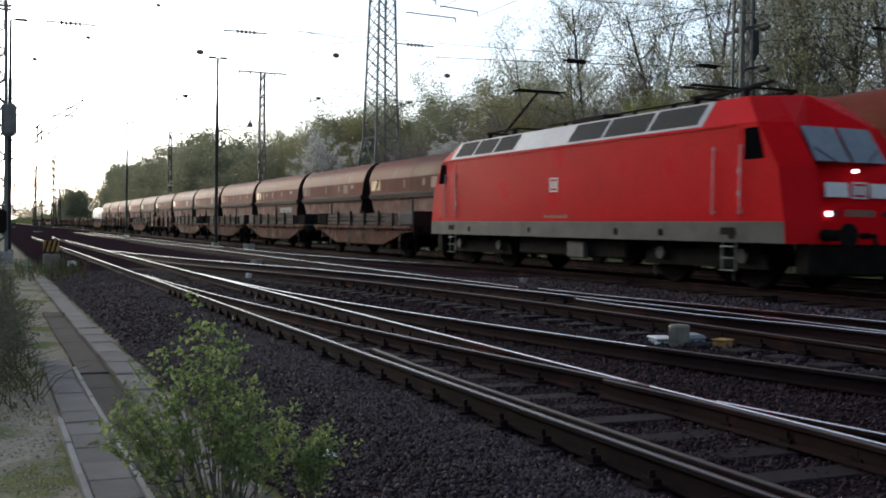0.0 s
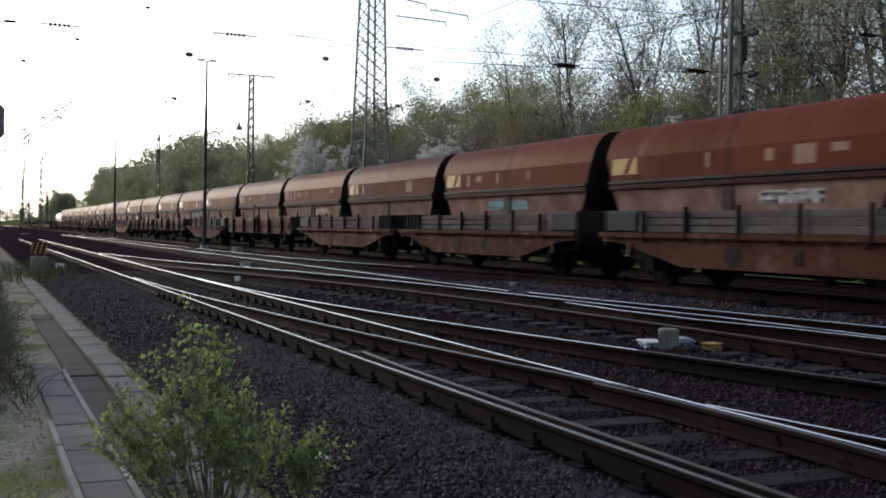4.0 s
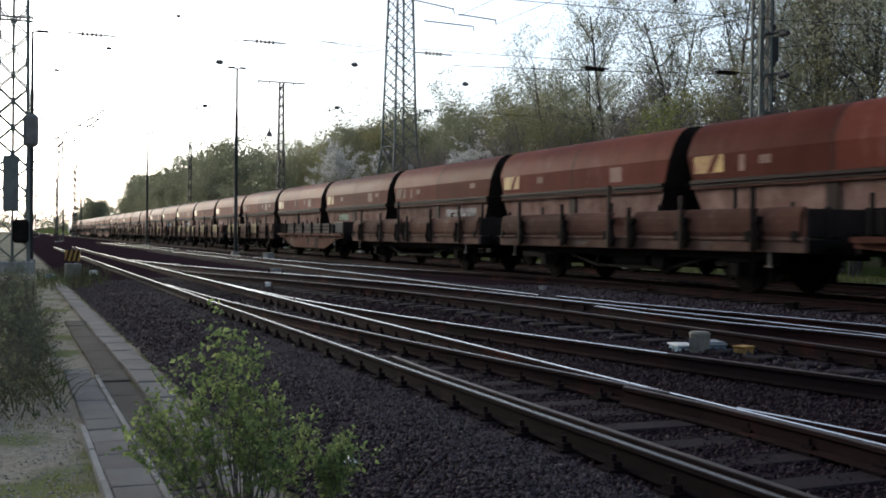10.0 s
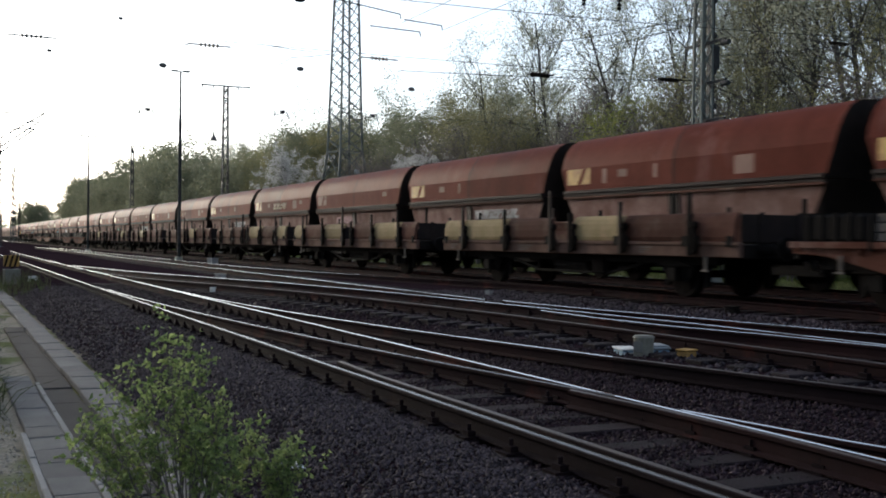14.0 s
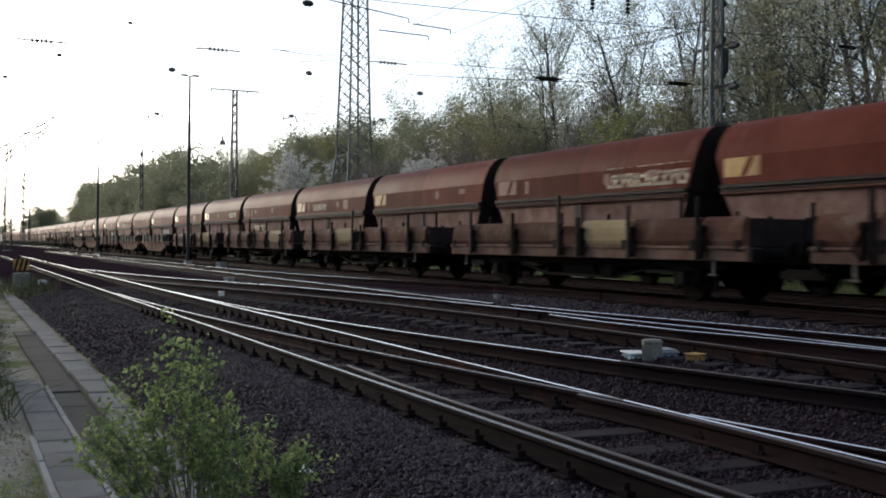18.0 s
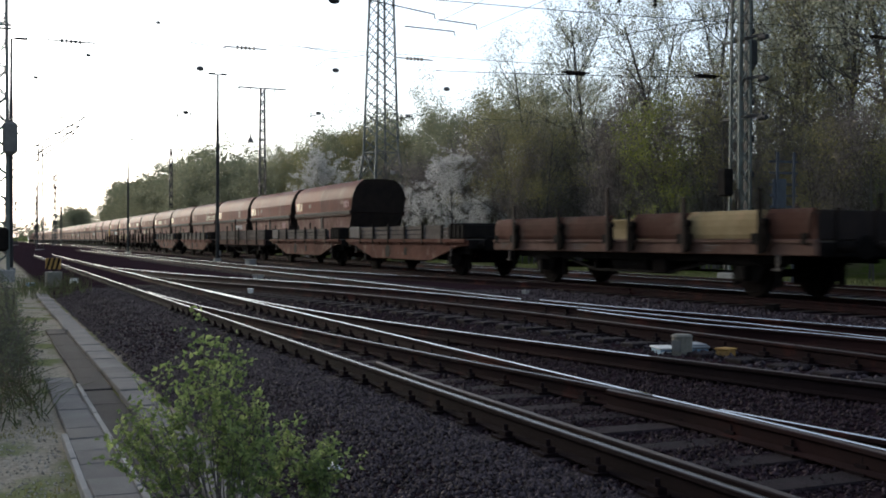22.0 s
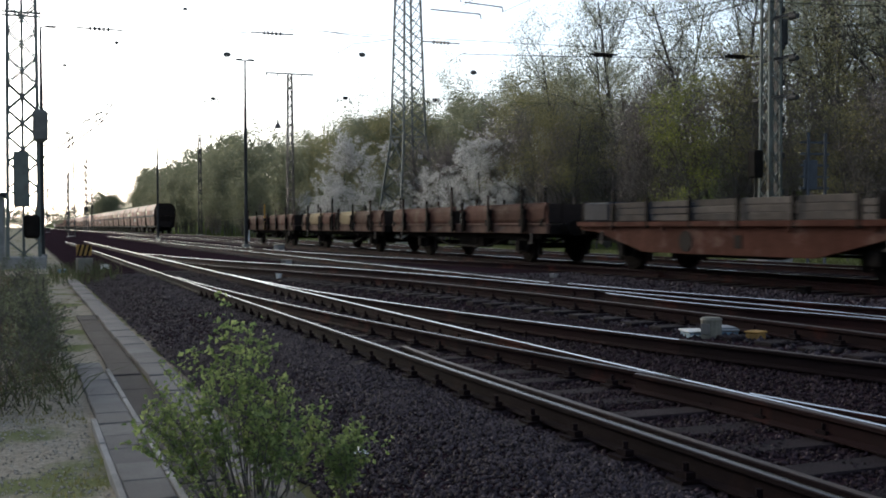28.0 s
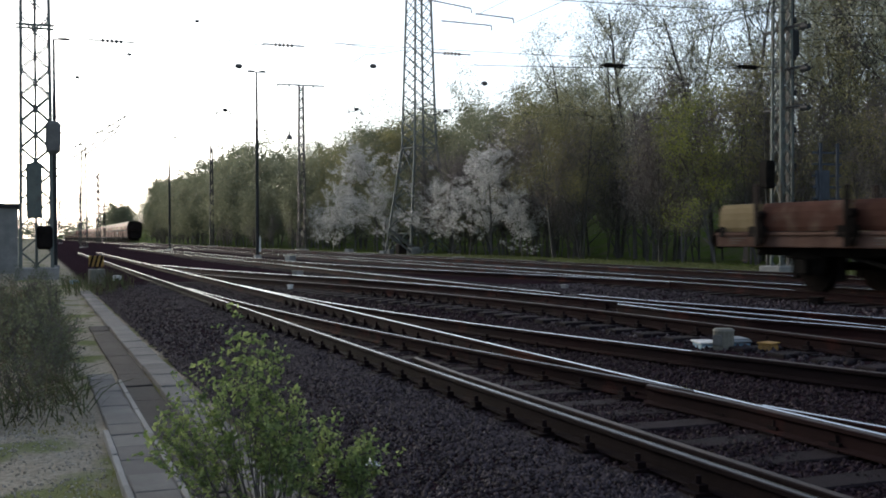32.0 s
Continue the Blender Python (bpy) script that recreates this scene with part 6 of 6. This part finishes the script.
def grow(r, h, spread, levels, kids, bare=0.3, crook=0.18, up=0.35, thin=0.011, limb=1.0):
    """Branches of a tree: list of tubes, and the ends of the twigs."""
    segs, ends = [], []

    def branch(p, d, length, rad, lv):
        n = 4 if lv < 2 else 3 if lv < 3 else 2
        pts = [p]
        q = p.copy()
        dd = d.copy()
        bend = crook * (0.35 if lv == 0 else 1.0)
        for i in range(n):
            dd = (dd + Vector((r.gauss(0, bend), r.gauss(0, bend), r.gauss(0, bend) + (up * 0.12 if lv else 0.02)))).normalized()
            q2 = q + dd * length / n
            segs.append((q.copy(), q2.copy(), rad * (1 - 0.7 * i / n), rad * (1 - 0.7 * (i + 1) / n)))
            q = q2
            pts.append(q.copy())
        if lv >= levels:
            ends.extend(pts[1:])
            return
        for k in range(kids[lv]):
            t = bare + (1 - bare) * (k + r.random()) / kids[lv] if lv == 0 else 0.25 + 0.75 * (k + r.random()) / kids[lv]
            i = min(n - 1, int(t * n))
            at = pts[i].lerp(pts[i + 1], t * n - i)
            side = Vector((r.gauss(0, 1), r.gauss(0, 1), 0)).normalized()
            nd = (dd * 0.55 + side * spread + Vector((0, 0, up))).normalized()
            branch(at, nd, length * r.uniform(0.38, 0.60) * (limb * (1.0 - 0.35 * t) if lv == 0 else 1.0), max(thin * 0.7, rad * (1 - 0.7 * t) * 0.55), lv + 1)
    branch(Vector((0, 0, 0)), Vector((r.gauss(0, 0.04), r.gauss(0, 0.04), 1)).normalized(), h, h * thin, 0)
    return segs, ends


LEAVES = {
    "olive": foliage("olive_spring_leaves", (0.155, 0.150, 0.074), (0.28, 0.265, 0.13)),
    "green": foliage("fresh_green_leaves", (0.155, 0.175, 0.052), (0.28, 0.30, 0.09)),
    "dark": foliage("dull_green_leaves", (0.15, 0.16, 0.105), (0.25, 0.255, 0.165)),
    "brown": foliage("brown_buds", (0.135, 0.119, 0.113), (0.220, 0.198, 0.190)),
    "bud": foliage("pale_opening_buds", (0.24, 0.245, 0.18), (0.42, 0.43, 0.32)),
    "scrub": foliage("dull_scrub_leaves", (0.080, 0.088, 0.062), (0.140, 0.158, 0.098)),
    "white": foliage("white_blossom", (0.30, 0.30, 0.295), (0.68, 0.68, 0.67)),
    "bush": foliage("bright_bush_leaves", (0.115, 0.17, 0.06), (0.32, 0.385, 0.145)),
    "weed": foliage("dry_weed_blades", (0.065, 0.058, 0.036), (0.06, 0.082, 0.032)),
}


def tree_model(seed, h, leaf, per_end, size, spread=0.75, kids=(11, 5, 4), levels=3, scatter=0.35, bare=0.3, up=0.35, crook=0.18, thin=0.011, twigs=True, limb=1.0):
    r = random.Random(seed)
    segs, ends = grow(r, h, spread, levels, kids, bare, crook, up, thin, limb)
    if not twigs:
        segs = [q for q in segs if q[2] > h * thin * 0.16]
    trunk = raw_mesh("trunk", *tubes(segs, 3 if levels > 2 else 4), BARK)
    spots = []
    for e in ends:
        k = int(per_end) + (1 if r.random() < per_end % 1 else 0)
        for _ in range(k):
            spots.append(e + Vector((r.gauss(0, scatter), r.gauss(0, scatter), r.gauss(0, scatter * 0.8))))
    crown = raw_mesh("crown", *leaf_cards(spots, size, r, 0.7), LEAVES[leaf])
    return trunk, crown


MODELS = {
    "bare": [tree_model(s, 15.0, "bud", 10.0, 0.11, 0.62, (15, 5, 3), 3, 0.24, 0.40, up=0.36, crook=0.26, thin=0.0110, limb=0.60) for s in (1, 2, 3, 4, 5)],
    "tall_olive": [tree_model(s, 15.0, "olive", 6.0, 0.11, 0.60, (14, 5, 3), 3, 0.26, 0.26, up=0.4, crook=0.24, thin=0.0105, limb=0.62) for s in (6, 7)],
    "scrub": [tree_model(s, 1.0, "scrub", 1.7, 0.045, 1.0, (9, 5, 3), 3, 0.07, 0.02, 0.45, crook=0.3, thin=0.008) for s in (71, 72, 73)],
    "olive": [tree_model(s, 10.0, "olive", 18.0, 0.105, 0.85, (12, 5, 3), 3, 0.32, 0.15) for s in (11, 12, 13)],
    "green": [tree_model(s, 8.5, "green", 18.0, 0.105, 0.85, (12, 5, 3), 3, 0.30, 0.12) for s in (21, 22)],
    "dense": [tree_model(s, 12.0, "dark", 20.0, 0.165, 0.9, (14, 5, 3), 3, 0.42, 0.06, twigs=False) for s in (31, 32, 33)],
    "denseolive": [tree_model(s, 12.0, "olive", 20.0, 0.165, 0.9, (14, 5, 3), 3, 0.42, 0.06, twigs=False) for s in (35, 36)],
    "far": [tree_model(s, 12.0, "dark", 7.0, 0.36, 0.95, (12, 5, 3), 3, 0.5, 0.04, twigs=False) for s in (61, 62, 63)],
    "blossom": [tree_model(s, 7.5, "white", 17.0, 0.125, 0.95, (14, 6, 3), 3, 0.12, 0.04) for s in (41, 42, 43)],
    "thicket": [tree_model(s, 5.2, "brown", 9.0, 0.085, 0.7, (10, 5, 4), 3, 0.25, 0.03, 0.6) for s in (51, 52, 53)],
}
TREE_WORDS = {
    "bare": ("tree", "tall nearly bare spring tree with fine grey twigs", "tree", "bare trees of the wood"),
    "tall_olive": ("tree", "tall slender tree with thin olive-green spring leaves", "tree", "leafing trees at the wood's edge"),
    "scrub": ("shrub", "low tangled dry shrub among weeds beside the trough", "shrub", "weed shrubs beside the trough"),
    "olive": ("tree", "broad tree with thin olive-yellow spring leaves", "tree", "leafing trees at the wood's edge"),
    "green": ("tree", "young tree with fresh bright green leaves", "tree", "leafing trees at the wood's edge"),
    "dense": ("tree", "dense dull green tree in the far wood", "tree", "dense trees of the far wood"),
    "denseolive": ("tree", "dense olive-green tree in the far wood", "tree", "dense trees of the far wood"),
    "blossom": ("blossom_tree", "low tree covered in white spring blossom", "tree", "blossoming trees"),
    "thicket": ("shrub", "bare brown shrub at the foot of the wood", "shrub", "shrubs at the wood's edge"),
}


FAR = []


def plant(kind, x, y, scale, r):
    if kind == "far":
        FAR.append((x, y, scale, r.randrange(3), r.uniform(0, 6.28)))
        return
    trunk, crown = r.choice(MODELS[kind])
    nm, label, cat, grp = TREE_WORDS[kind]
    w = thing(nm, label, cat, grp, at=Matrix.Translation((x, y, ground_z(x, y) - 0.1)) @ pose(0, 0, 0, r.uniform(-3, 3), r.uniform(-3, 3), r.uniform(0, 360)))
    w.scale = (scale * r.uniform(0.9, 1.1), scale * r.uniform(0.9, 1.1), scale)
    link("trunk", trunk, BARK, w)
    link("crown", crown, LEAVES["dark"], w)


r = random.Random(77)
# height of the wood's roof along the line, for trees about 34 m off the near track's side
ROOF = [(-1e9, 15.5), (-325, 15.5), (-280, 15.0), (-234, 13.6), (-199, 15.3), (-176, 15.2), (-163, 13.8), (-151, 12.1), (-138, 11.4), (-126, 11.5), (-116, 11.5), (-110, 12.3), (-100, 12.3), (-90, 11.8), (-77, 11.4), (-71, 11.2), (-60, 10.5), (1e9, 10.5)]


def roof_scale(x, y, full):
    """The scale at which a tree of that full height just reaches the wood's roof as seen from the yard."""
    return (lerp_table(ROOF, x * 34 / y) - 1.0) * y / 34 / full


# single tall crowns standing over the wood's roof, then the tall wood of the near stretch
for x, y, h, k in ((-77.5, 38, 11.6, "bare"), (-70.5, 36.5, 12.8, "bare"), (-68.2, 37, 13.4, "bare"), (-66.0, 36, 14.8, "bare"), (-63.5, 38, 15.4, "bare"), (-61.0, 36, 14.2, "bare"), (-58.6, 36, 16.4, "bare"), (-57, 38, 16.8, "bare"), (-54.5, 36, 14.4, "bare"), (-51.8, 37, 15.6, "bare"),
                   (-50, 39, 17.4, "bare"), (-47.5, 36, 16.0, "bare"), (-46, 40, 18.5, "bare"), (-43.5, 37, 17.2, "bare"), (-41.5, 40, 18.6, "bare"), (-39.2, 37, 17.8, "tall_olive"), (-37, 40, 19.0, "bare"), (-34.5, 37.5, 17.8, "bare"), (-32.3, 36, 17.0, "tall_olive"),
                   (-30, 39, 18.6, "bare"), (-28, 36.5, 17.6, "bare"), (-25.8, 38, 18.2, "bare"), (-23.5, 36, 17.4, "tall_olive"), (-21, 39, 18.5, "bare"), (-18.5, 36.5, 17.6, "bare"), (-15.5, 38, 18.0, "bare"), (-12, 36.5, 17.5, "bare"), (-8, 38, 18.0, "tall_olive")):
    plant(k, x + r.uniform(-0.4, 0.4), y, h / 15.9 * r.uniform(0.97, 1.04), r)
for i in range(24):
    plant("bare", -24 - 32 * (i + r.random()) / 24, 42 + 7 * r.random(), r.uniform(1.0, 1.25), r)
# closed wood on the slope behind
for i in range(22):
    plant(r.choice(("denseolive", "denseolive", "dense")), -5 - 72 * (i + r.random()) / 22, 52 + 9 * r.random(), r.uniform(0.42, 0.6), r)
for i in range(34):
    x = -12 - 68 * (i + r.random()) / 34
    plant("thicket", x, 36 + 5 * r.random(), r.uniform(1.3, 1.8) * (0.65 if x > -42 else 0.9), r)
# foot of the wood: brown thicket
for i in range(78):
    x = -12 - 75 * (i + r.random()) / 78
    plant("thicket", x, 31.4 + 4.5 * r.random(), r.uniform(1.0, 1.5) * (0.75 if x > -40 else 0.95), r)
# leafing trees picked out along the edge
for x, y, s, k in ((-59.0, 30.3, 0.86, "olive"), (-56.5, 31, 0.82, "olive"), (-65, 33, 0.86, "olive"), (-69, 34, 0.92, "olive"), (-73.5, 36, 0.95, "olive"), (-54, 35, 0.80, "olive"), (-42.0, 30.2, 0.80, "green"), (-40.5, 32, 0.80, "olive"),
                   (-34, 31.5, 0.60, "olive"), (-30.0, 32, 0.75, "olive"), (-36.5, 34, 0.75, "olive"), (-22.6, 32, 0.7, "green"), (-26.5, 33.5, 0.7, "olive"), (-23.5, 34, 0.7, "olive"),
                   (-20, 33, 0.6, "olive"), (-16, 31, 0.9, "thicket"), (-51.5, 32.4, 0.62, "bare")):
    plant(k, x, y, s, r)
# blossom
for x, y, s in ((-103, 30.5, 0.92), (-97.5, 31.0, 1.10), (-109, 30.0, 0.74), (-115, 29.6, 0.55), (-92.5, 30.5, 0.62), (-85.5, 31.5, 0.72), (-71.5, 29.8, 0.80), (-67.5, 29.8, 0.82), (-77, 31.0, 0.66), (-106, 28.8, 0.5), (-66, 33.5, 0.9), (-63.5, 30.3, 0.5)):
    plant("blossom", x, y, s, r)
# dense wood further along, up to its roof
for i in range(50):
    x = -70 - 95 * (i + r.random()) / 50
    y = r.choice((35, 37, 39, 42)) + r.uniform(-1.0, 1.0)
    plant(r.choice(("dense", "denseolive", "dense")), x, y, roof_scale(x, y, 12.6) * r.uniform(0.86, 1.03), r)
for i in range(66):
    x = -158 - 140 * (i + r.random()) / 66
    y = r.choice((30, 32, 35, 39)) + r.uniform(-1.2, 1.2)
    plant("far", x, y, roof_scale(x, y, 12.6) * r.uniform(0.84, 1.03), r)
for i in range(80):
    x = -72 - 220 * r.random()
    if x < -118:
        plant(r.choice(("far", "thicket", "far", "far")), x, 27.5 + 3 * r.random(), r.uniform(0.4, 0.8), r)
# undergrowth at the foot of the far wood, and the wood that closes the slope behind it
for i in range(38):
    plant("far", -74 - 90 * (i + r.random()) / 38, 32 + 3 * r.random(), r.uniform(0.36, 0.55), r)
for i in range(30):
    plant("far", -84 - 130 * (i + r.random()) / 30, 50 + 10 * r.random(), r.uniform(0.40, 0.55), r)
# clump far down the line, and the low growth that closes the yard's throat
for i in range(16):
    plant("far", -470 - 22 * r.random(), 29 + 11 * (i + r.random()) / 16, r.uniform(1.0, 1.16) - 0.35 * abs(i - 7.5) / 7.5 * r.random(), r)
for i in range(30):
    plant("far", -500 - 60 * r.random(), -22 + 54 * (i + r.random()) / 30, r.uniform(0.45, 0.72), r)
for i in range(20):
    plant("far", -290 - 60 * r.random(), -26 + 27 * (i + r.random()) / 20, r.uniform(0.22, 0.40), r)
for i in range(14):
    plant("far", -560 - 60 * r.random(), -60 + 120 * i / 14, r.uniform(0.7, 0.9), r)
for i in range(16):
    plant(r.choice(("olive", "thicket", "dense")), -60 - 90 * r.random(), -7 - 8 * r.random(), r.uniform(0.25, 0.5), r)
# unseen row of trees on the bank behind the camera's side of the yard, added to darken reflections
for i in range(64):
    plant("far", 45 - 235 * (i + r.random()) / 64, -17.5 + r.uniform(-2, 2), r.uniform(0.55, 0.85), r)
# dry tangled scrub between the trough and the bank
for i in range(46):
    x = -9.9 - 22 * ((i + r.random()) / 46) ** 1.3
    plant("scrub", x, r.uniform(-3.2, 0.25) if x < -11 else r.uniform(-2.2, 0.1), r.uniform(0.55, 0.9), r)
for i in range(26):
    plant("scrub", -10.2 - 20 * (i + r.random()) / 26, r.uniform(0.0, 0.36), r.uniform(0.30, 0.5), r)


def far_wood():
    """All trees of the distance in one mesh: trunks and leaves."""
    slots = [BARK, LEAVES["dark"]]
    data = []
    for k, (trunk, crown) in enumerate(MODELS["far"]):
        for me, mi in ((trunk, 0), (crown, slots.index(crown.materials[0]))):
            co = np.empty(len(me.vertices) * 3)
            me.vertices.foreach_get("co", co)
            vi = np.empty(len(me.loops), dtype=np.int32)
            me.loops.foreach_get("vertex_index", vi)
            size = np.empty(len(me.polygons), dtype=np.int32)
            me.polygons.foreach_get("loop_total", size)
            data.append((k, mi, co.reshape(-1, 3), vi, size))
    vs, ls, ts, ms, base = [], [], [], [], 0
    for x, y, scale, k, turn in FAR:
        c, q = math.cos(turn) * scale, math.sin(turn) * scale
        for kk, mi, co, vi, size in data:
            if kk != k:
                continue
            vs.append(np.stack([co[:, 0] * c - co[:, 1] * q + x, co[:, 0] * q + co[:, 1] * c + y, co[:, 2] * scale + ground_z(x, y) - 0.1], 1))
            ls.append(vi + base)
            ts.append(size)
            ms.append(np.full(len(size), mi, dtype=np.int32))
            base += len(co)
    v, li, tot, mt = np.concatenate(vs), np.concatenate(ls), np.concatenate(ts), np.concatenate(ms)
    me = bpy.data.meshes.new("far_wood")
    me.vertices.add(len(v))
    me.vertices.foreach_set("co", v.reshape(-1))
    me.loops.add(len(li))
    me.loops.foreach_set("vertex_index", li.astype(np.int32))
    me.polygons.add(len(tot))
    me.polygons.foreach_set("loop_start", (np.cumsum(tot) - tot).astype(np.int32))
    for m in slots:
        me.materials.append(m)
    me.polygons.foreach_set("material_index", mt)
    me.update(calc_edges=True)
    tagged(link("far_wood", me, BARK), "dense dull green wood along the distant yard", "wood", "", "stuff")


far_wood()


def foreground_bush():
    w = thing("bush", "bright green young bush growing from dark ballast", "bush", at=pose(-5.85, 1.26, -0.55))
    r = random.Random(9)
    segs, spots = [], []
    # across the view: (0.42, 0.91) is to the right, (-0.91, 0.42) away
    stems = [(-0.20, 0.0, 1.13, 0), (-0.17, 0.05, 1.0, 0)]
    for _ in range(50):
        a = r.uniform(-0.66, 0.40)
        stems.append((a, r.gauss(0, 0.2), 1.0 * max(0.12, 1 - abs(a + 0.17) / 0.78) ** 0.75 * r.uniform(0.62, 1.0) + 0.06, 0))
    stems += [(0.52 + r.gauss(0, 0.07), r.gauss(0, 0.08), r.uniform(0.28, 0.46), 1) for _ in range(10)]
    for a, b, h, side in stems:
        base = 0.45 if side else a * 0.4
        root = Vector((0.42 * base - 0.9 * b * 0.4, 0.91 * base + 0.42 * b * 0.4, 0.03 if side else 0))
        top = Vector((0.42 * a - 0.9 * b, 0.91 * a + 0.42 * b, h))
        p = root
        for k in range(6):
            t = (k + 1) / 6
            q = root.lerp(top, t) + Vector((r.gauss(0, 0.012), r.gauss(0, 0.012), 0.05 * math.sin(t * 3)))
            segs.append((p, q, 0.004 * (1.1 - t) + 0.0015, 0.004 * (1.0 - t) + 0.0015))
            if k > 0:
                for _ in range(2):
                    tw = q + Vector((r.gauss(0, 0.06), r.gauss(0, 0.06), abs(r.gauss(0.05, 0.05))))
                    segs.append((q, tw, 0.0025, 0.0012))
                    for _ in range(6):
                        spots.append(q.lerp(tw, r.uniform(0.2, 1.1)) + Vector((r.gauss(0, 0.014), r.gauss(0, 0.014), r.gauss(0, 0.014))))
            for _ in range(3):
                spots.append(p.lerp(q, r.random()) + Vector((r.gauss(0, 0.02), r.gauss(0, 0.02), r.gauss(0, 0.02))))
            p = q
    link("stem_work", raw_mesh("stem_work", *tubes(segs, 4), BARK), BARK, w)
    link("foliage", raw_mesh("foliage", *leaf_cards(spots, 0.036, r, 0.6), LEAVES["bush"]), LEAVES["bush"], w)


foreground_bush()


def blades(name, count, x0, x1, y0, y1, lo, hi, mat, label, seed, lean=0.25, wide=0.006, keep=None):
    r = random.Random(seed)
    verts, faces = [], []
    for _ in range(count):
        x, y = r.uniform(x0, x1), r.uniform(y0, y1)
        if keep and not keep(x, y):
            continue
        z = ground_z(x, y)
        h = r.uniform(lo, hi)
        a = r.uniform(0, 6.28)
        d = Vector((math.cos(a), math.sin(a), 0))
        b = d.orthogonal().normalized() * wide * r.uniform(0.6, 1.6)
        p0, p1, p2 = Vector((x, y, z)), Vector((x, y, z + h * 0.6)) + d * h * lean * 0.35, Vector((x, y, z + h)) + d * h * lean * r.uniform(0.5, 1.6)
        i = len(verts)
        verts += [p0 - b, p0 + b, p1 + b * 0.8, p1 - b * 0.8, p2]
        faces += [(i, i + 1, i + 2, i + 3), (i + 3, i + 2, i + 4)]
    tagged(link(name, raw_mesh(name, verts, faces, mat), mat), label, "weeds", "", "stuff")


MOSS = foliage("yellow_moss", (0.15, 0.15, 0.06), (0.24, 0.23, 0.10))
GRASS = foliage("short_grass", (0.05, 0.065, 0.024), (0.10, 0.115, 0.045))
DRY = foliage("dry_stalks", (0.075, 0.058, 0.042), (0.13, 0.105, 0.075))
blades("weeds", 10500, -32, -9.5, -4.0, 0.5, 0.08, 0.36, LEAVES["weed"], "tangled weeds beside the cable trough", 61, 1.3, 0.007, lambda x, y: noise.noise((x * 0.5, y * 0.7, 2)) > -0.35)
blades("weeds", 2200, -32, -9.8, -4.0, 0.4, 0.25, 0.75, DRY, "dry brown stalks among the weeds", 62, 0.55, 0.005)
blades("grass", 7000, -12.5, -5.5, -3.5, 0.5, 0.012, 0.045, MOSS, "short patchy grass and moss on trodden dirt", 63, 0.5, 0.006, lambda x, y: noise.noise((x * 0.9, y * 0.9, 0)) > 0.2)
blades("grass", 16000, -75, -20, 21.8, 30.0, 0.08, 0.28, GRASS, "strip of short grass before the wood", 64, 0.5, 0.02)
blades("weeds", 700, -40, -30, 0.8, 2.6, 0.15, 0.5, LEAVES["weed"], "low weeds round the lineside cabinet", 65, 0.4, 0.008)


def weed_leaves():
    r = random.Random(3)
    spots = []
    for _ in range(5200):
        x, y = r.uniform(-31, -9.6), r.uniform(-4, 0.5)
        if noise.noise((x * 0.5, y * 0.7, 2)) > -0.3:
            spots.append(Vector((x, y, ground_z(x, y) + abs(r.gauss(0, 0.22)))))
    tagged(link("weeds", raw_mesh("weeds", *leaf_cards(spots, 0.055, r), LEAVES["scrub"]), LEAVES["scrub"]), "leafy weeds in a dull green tangle", "weeds", "", "stuff")


weed_leaves()


# ---- movement ----
def motions():
    times = [0, 1, 2, 3, 4.5, 6, 7.5, 9, 10.5, 12, 13.5, 15, 16.5, 18, 19.5, 21, 23, 25, 27, 29, 30.5, 32]
    walk(engine, [(t, pose(freight_x(t) + 8.53, TRAIN_Y, 0)) for t in times])
    for u, ob in wagons:
        turn = 180 if ob.matrix_basis.to_euler().z > 1 or ob.matrix_basis.to_euler().z < -1 else 0
        walk(ob, [(t, pose(freight_x(t) - u, TRAIN_Y, 0, 0, 0, turn)) for t in times])
    for i, ob in enumerate(hoppers):
        walk(ob, [(t, pose(coal_x(t) - HALF_H * (2 * i + 1) + 0.25, HOPPER_Y, 0)) for t in times])
    walk(coal_engine, [(t, pose(coal_x(t) - 2 * HALF_H * HOPPERS - 8.9, HOPPER_Y, 0)) for t in times])
    roll_wheels()


def roll_wheels():
    """Turns the wheelsets by the way that their trains go. Wheelsets that sit and turn alike share one set of keys."""
    made = {}
    ticks = [k / FPS for k in range(32 * FPS + 1)]
    for ob, way in [(engine, freight_x)] + [(q, freight_x) for _, q in wagons] + [(q, coal_x) for q in hoppers] + [(coal_engine, coal_x)]:
        turned = abs(ob.matrix_basis.to_euler().z) > 1
        for ws in [c for c in ob.children_recursive if c.name.split(".")[0] == "wheelset"]:
            x, y, z = (round(q, 3) for q in ws.location)
            key = (x, z, turned, way is coal_x)
            if key not in made:
                walk(ws, [(t, pose(x, y, z) @ Matrix.Rotation((way(t) - way(0)) / z * (-1 if turned else 1), 4, "Y")) for t in ticks])
                made[key] = ws
            else:
                ws.rotation_mode = "QUATERNION"
                ws.animation_data_create()
                ws.animation_data.action = made[key].animation_data.action
                ws.animation_data.action_slot = made[key].animation_data.action_slot


motions()
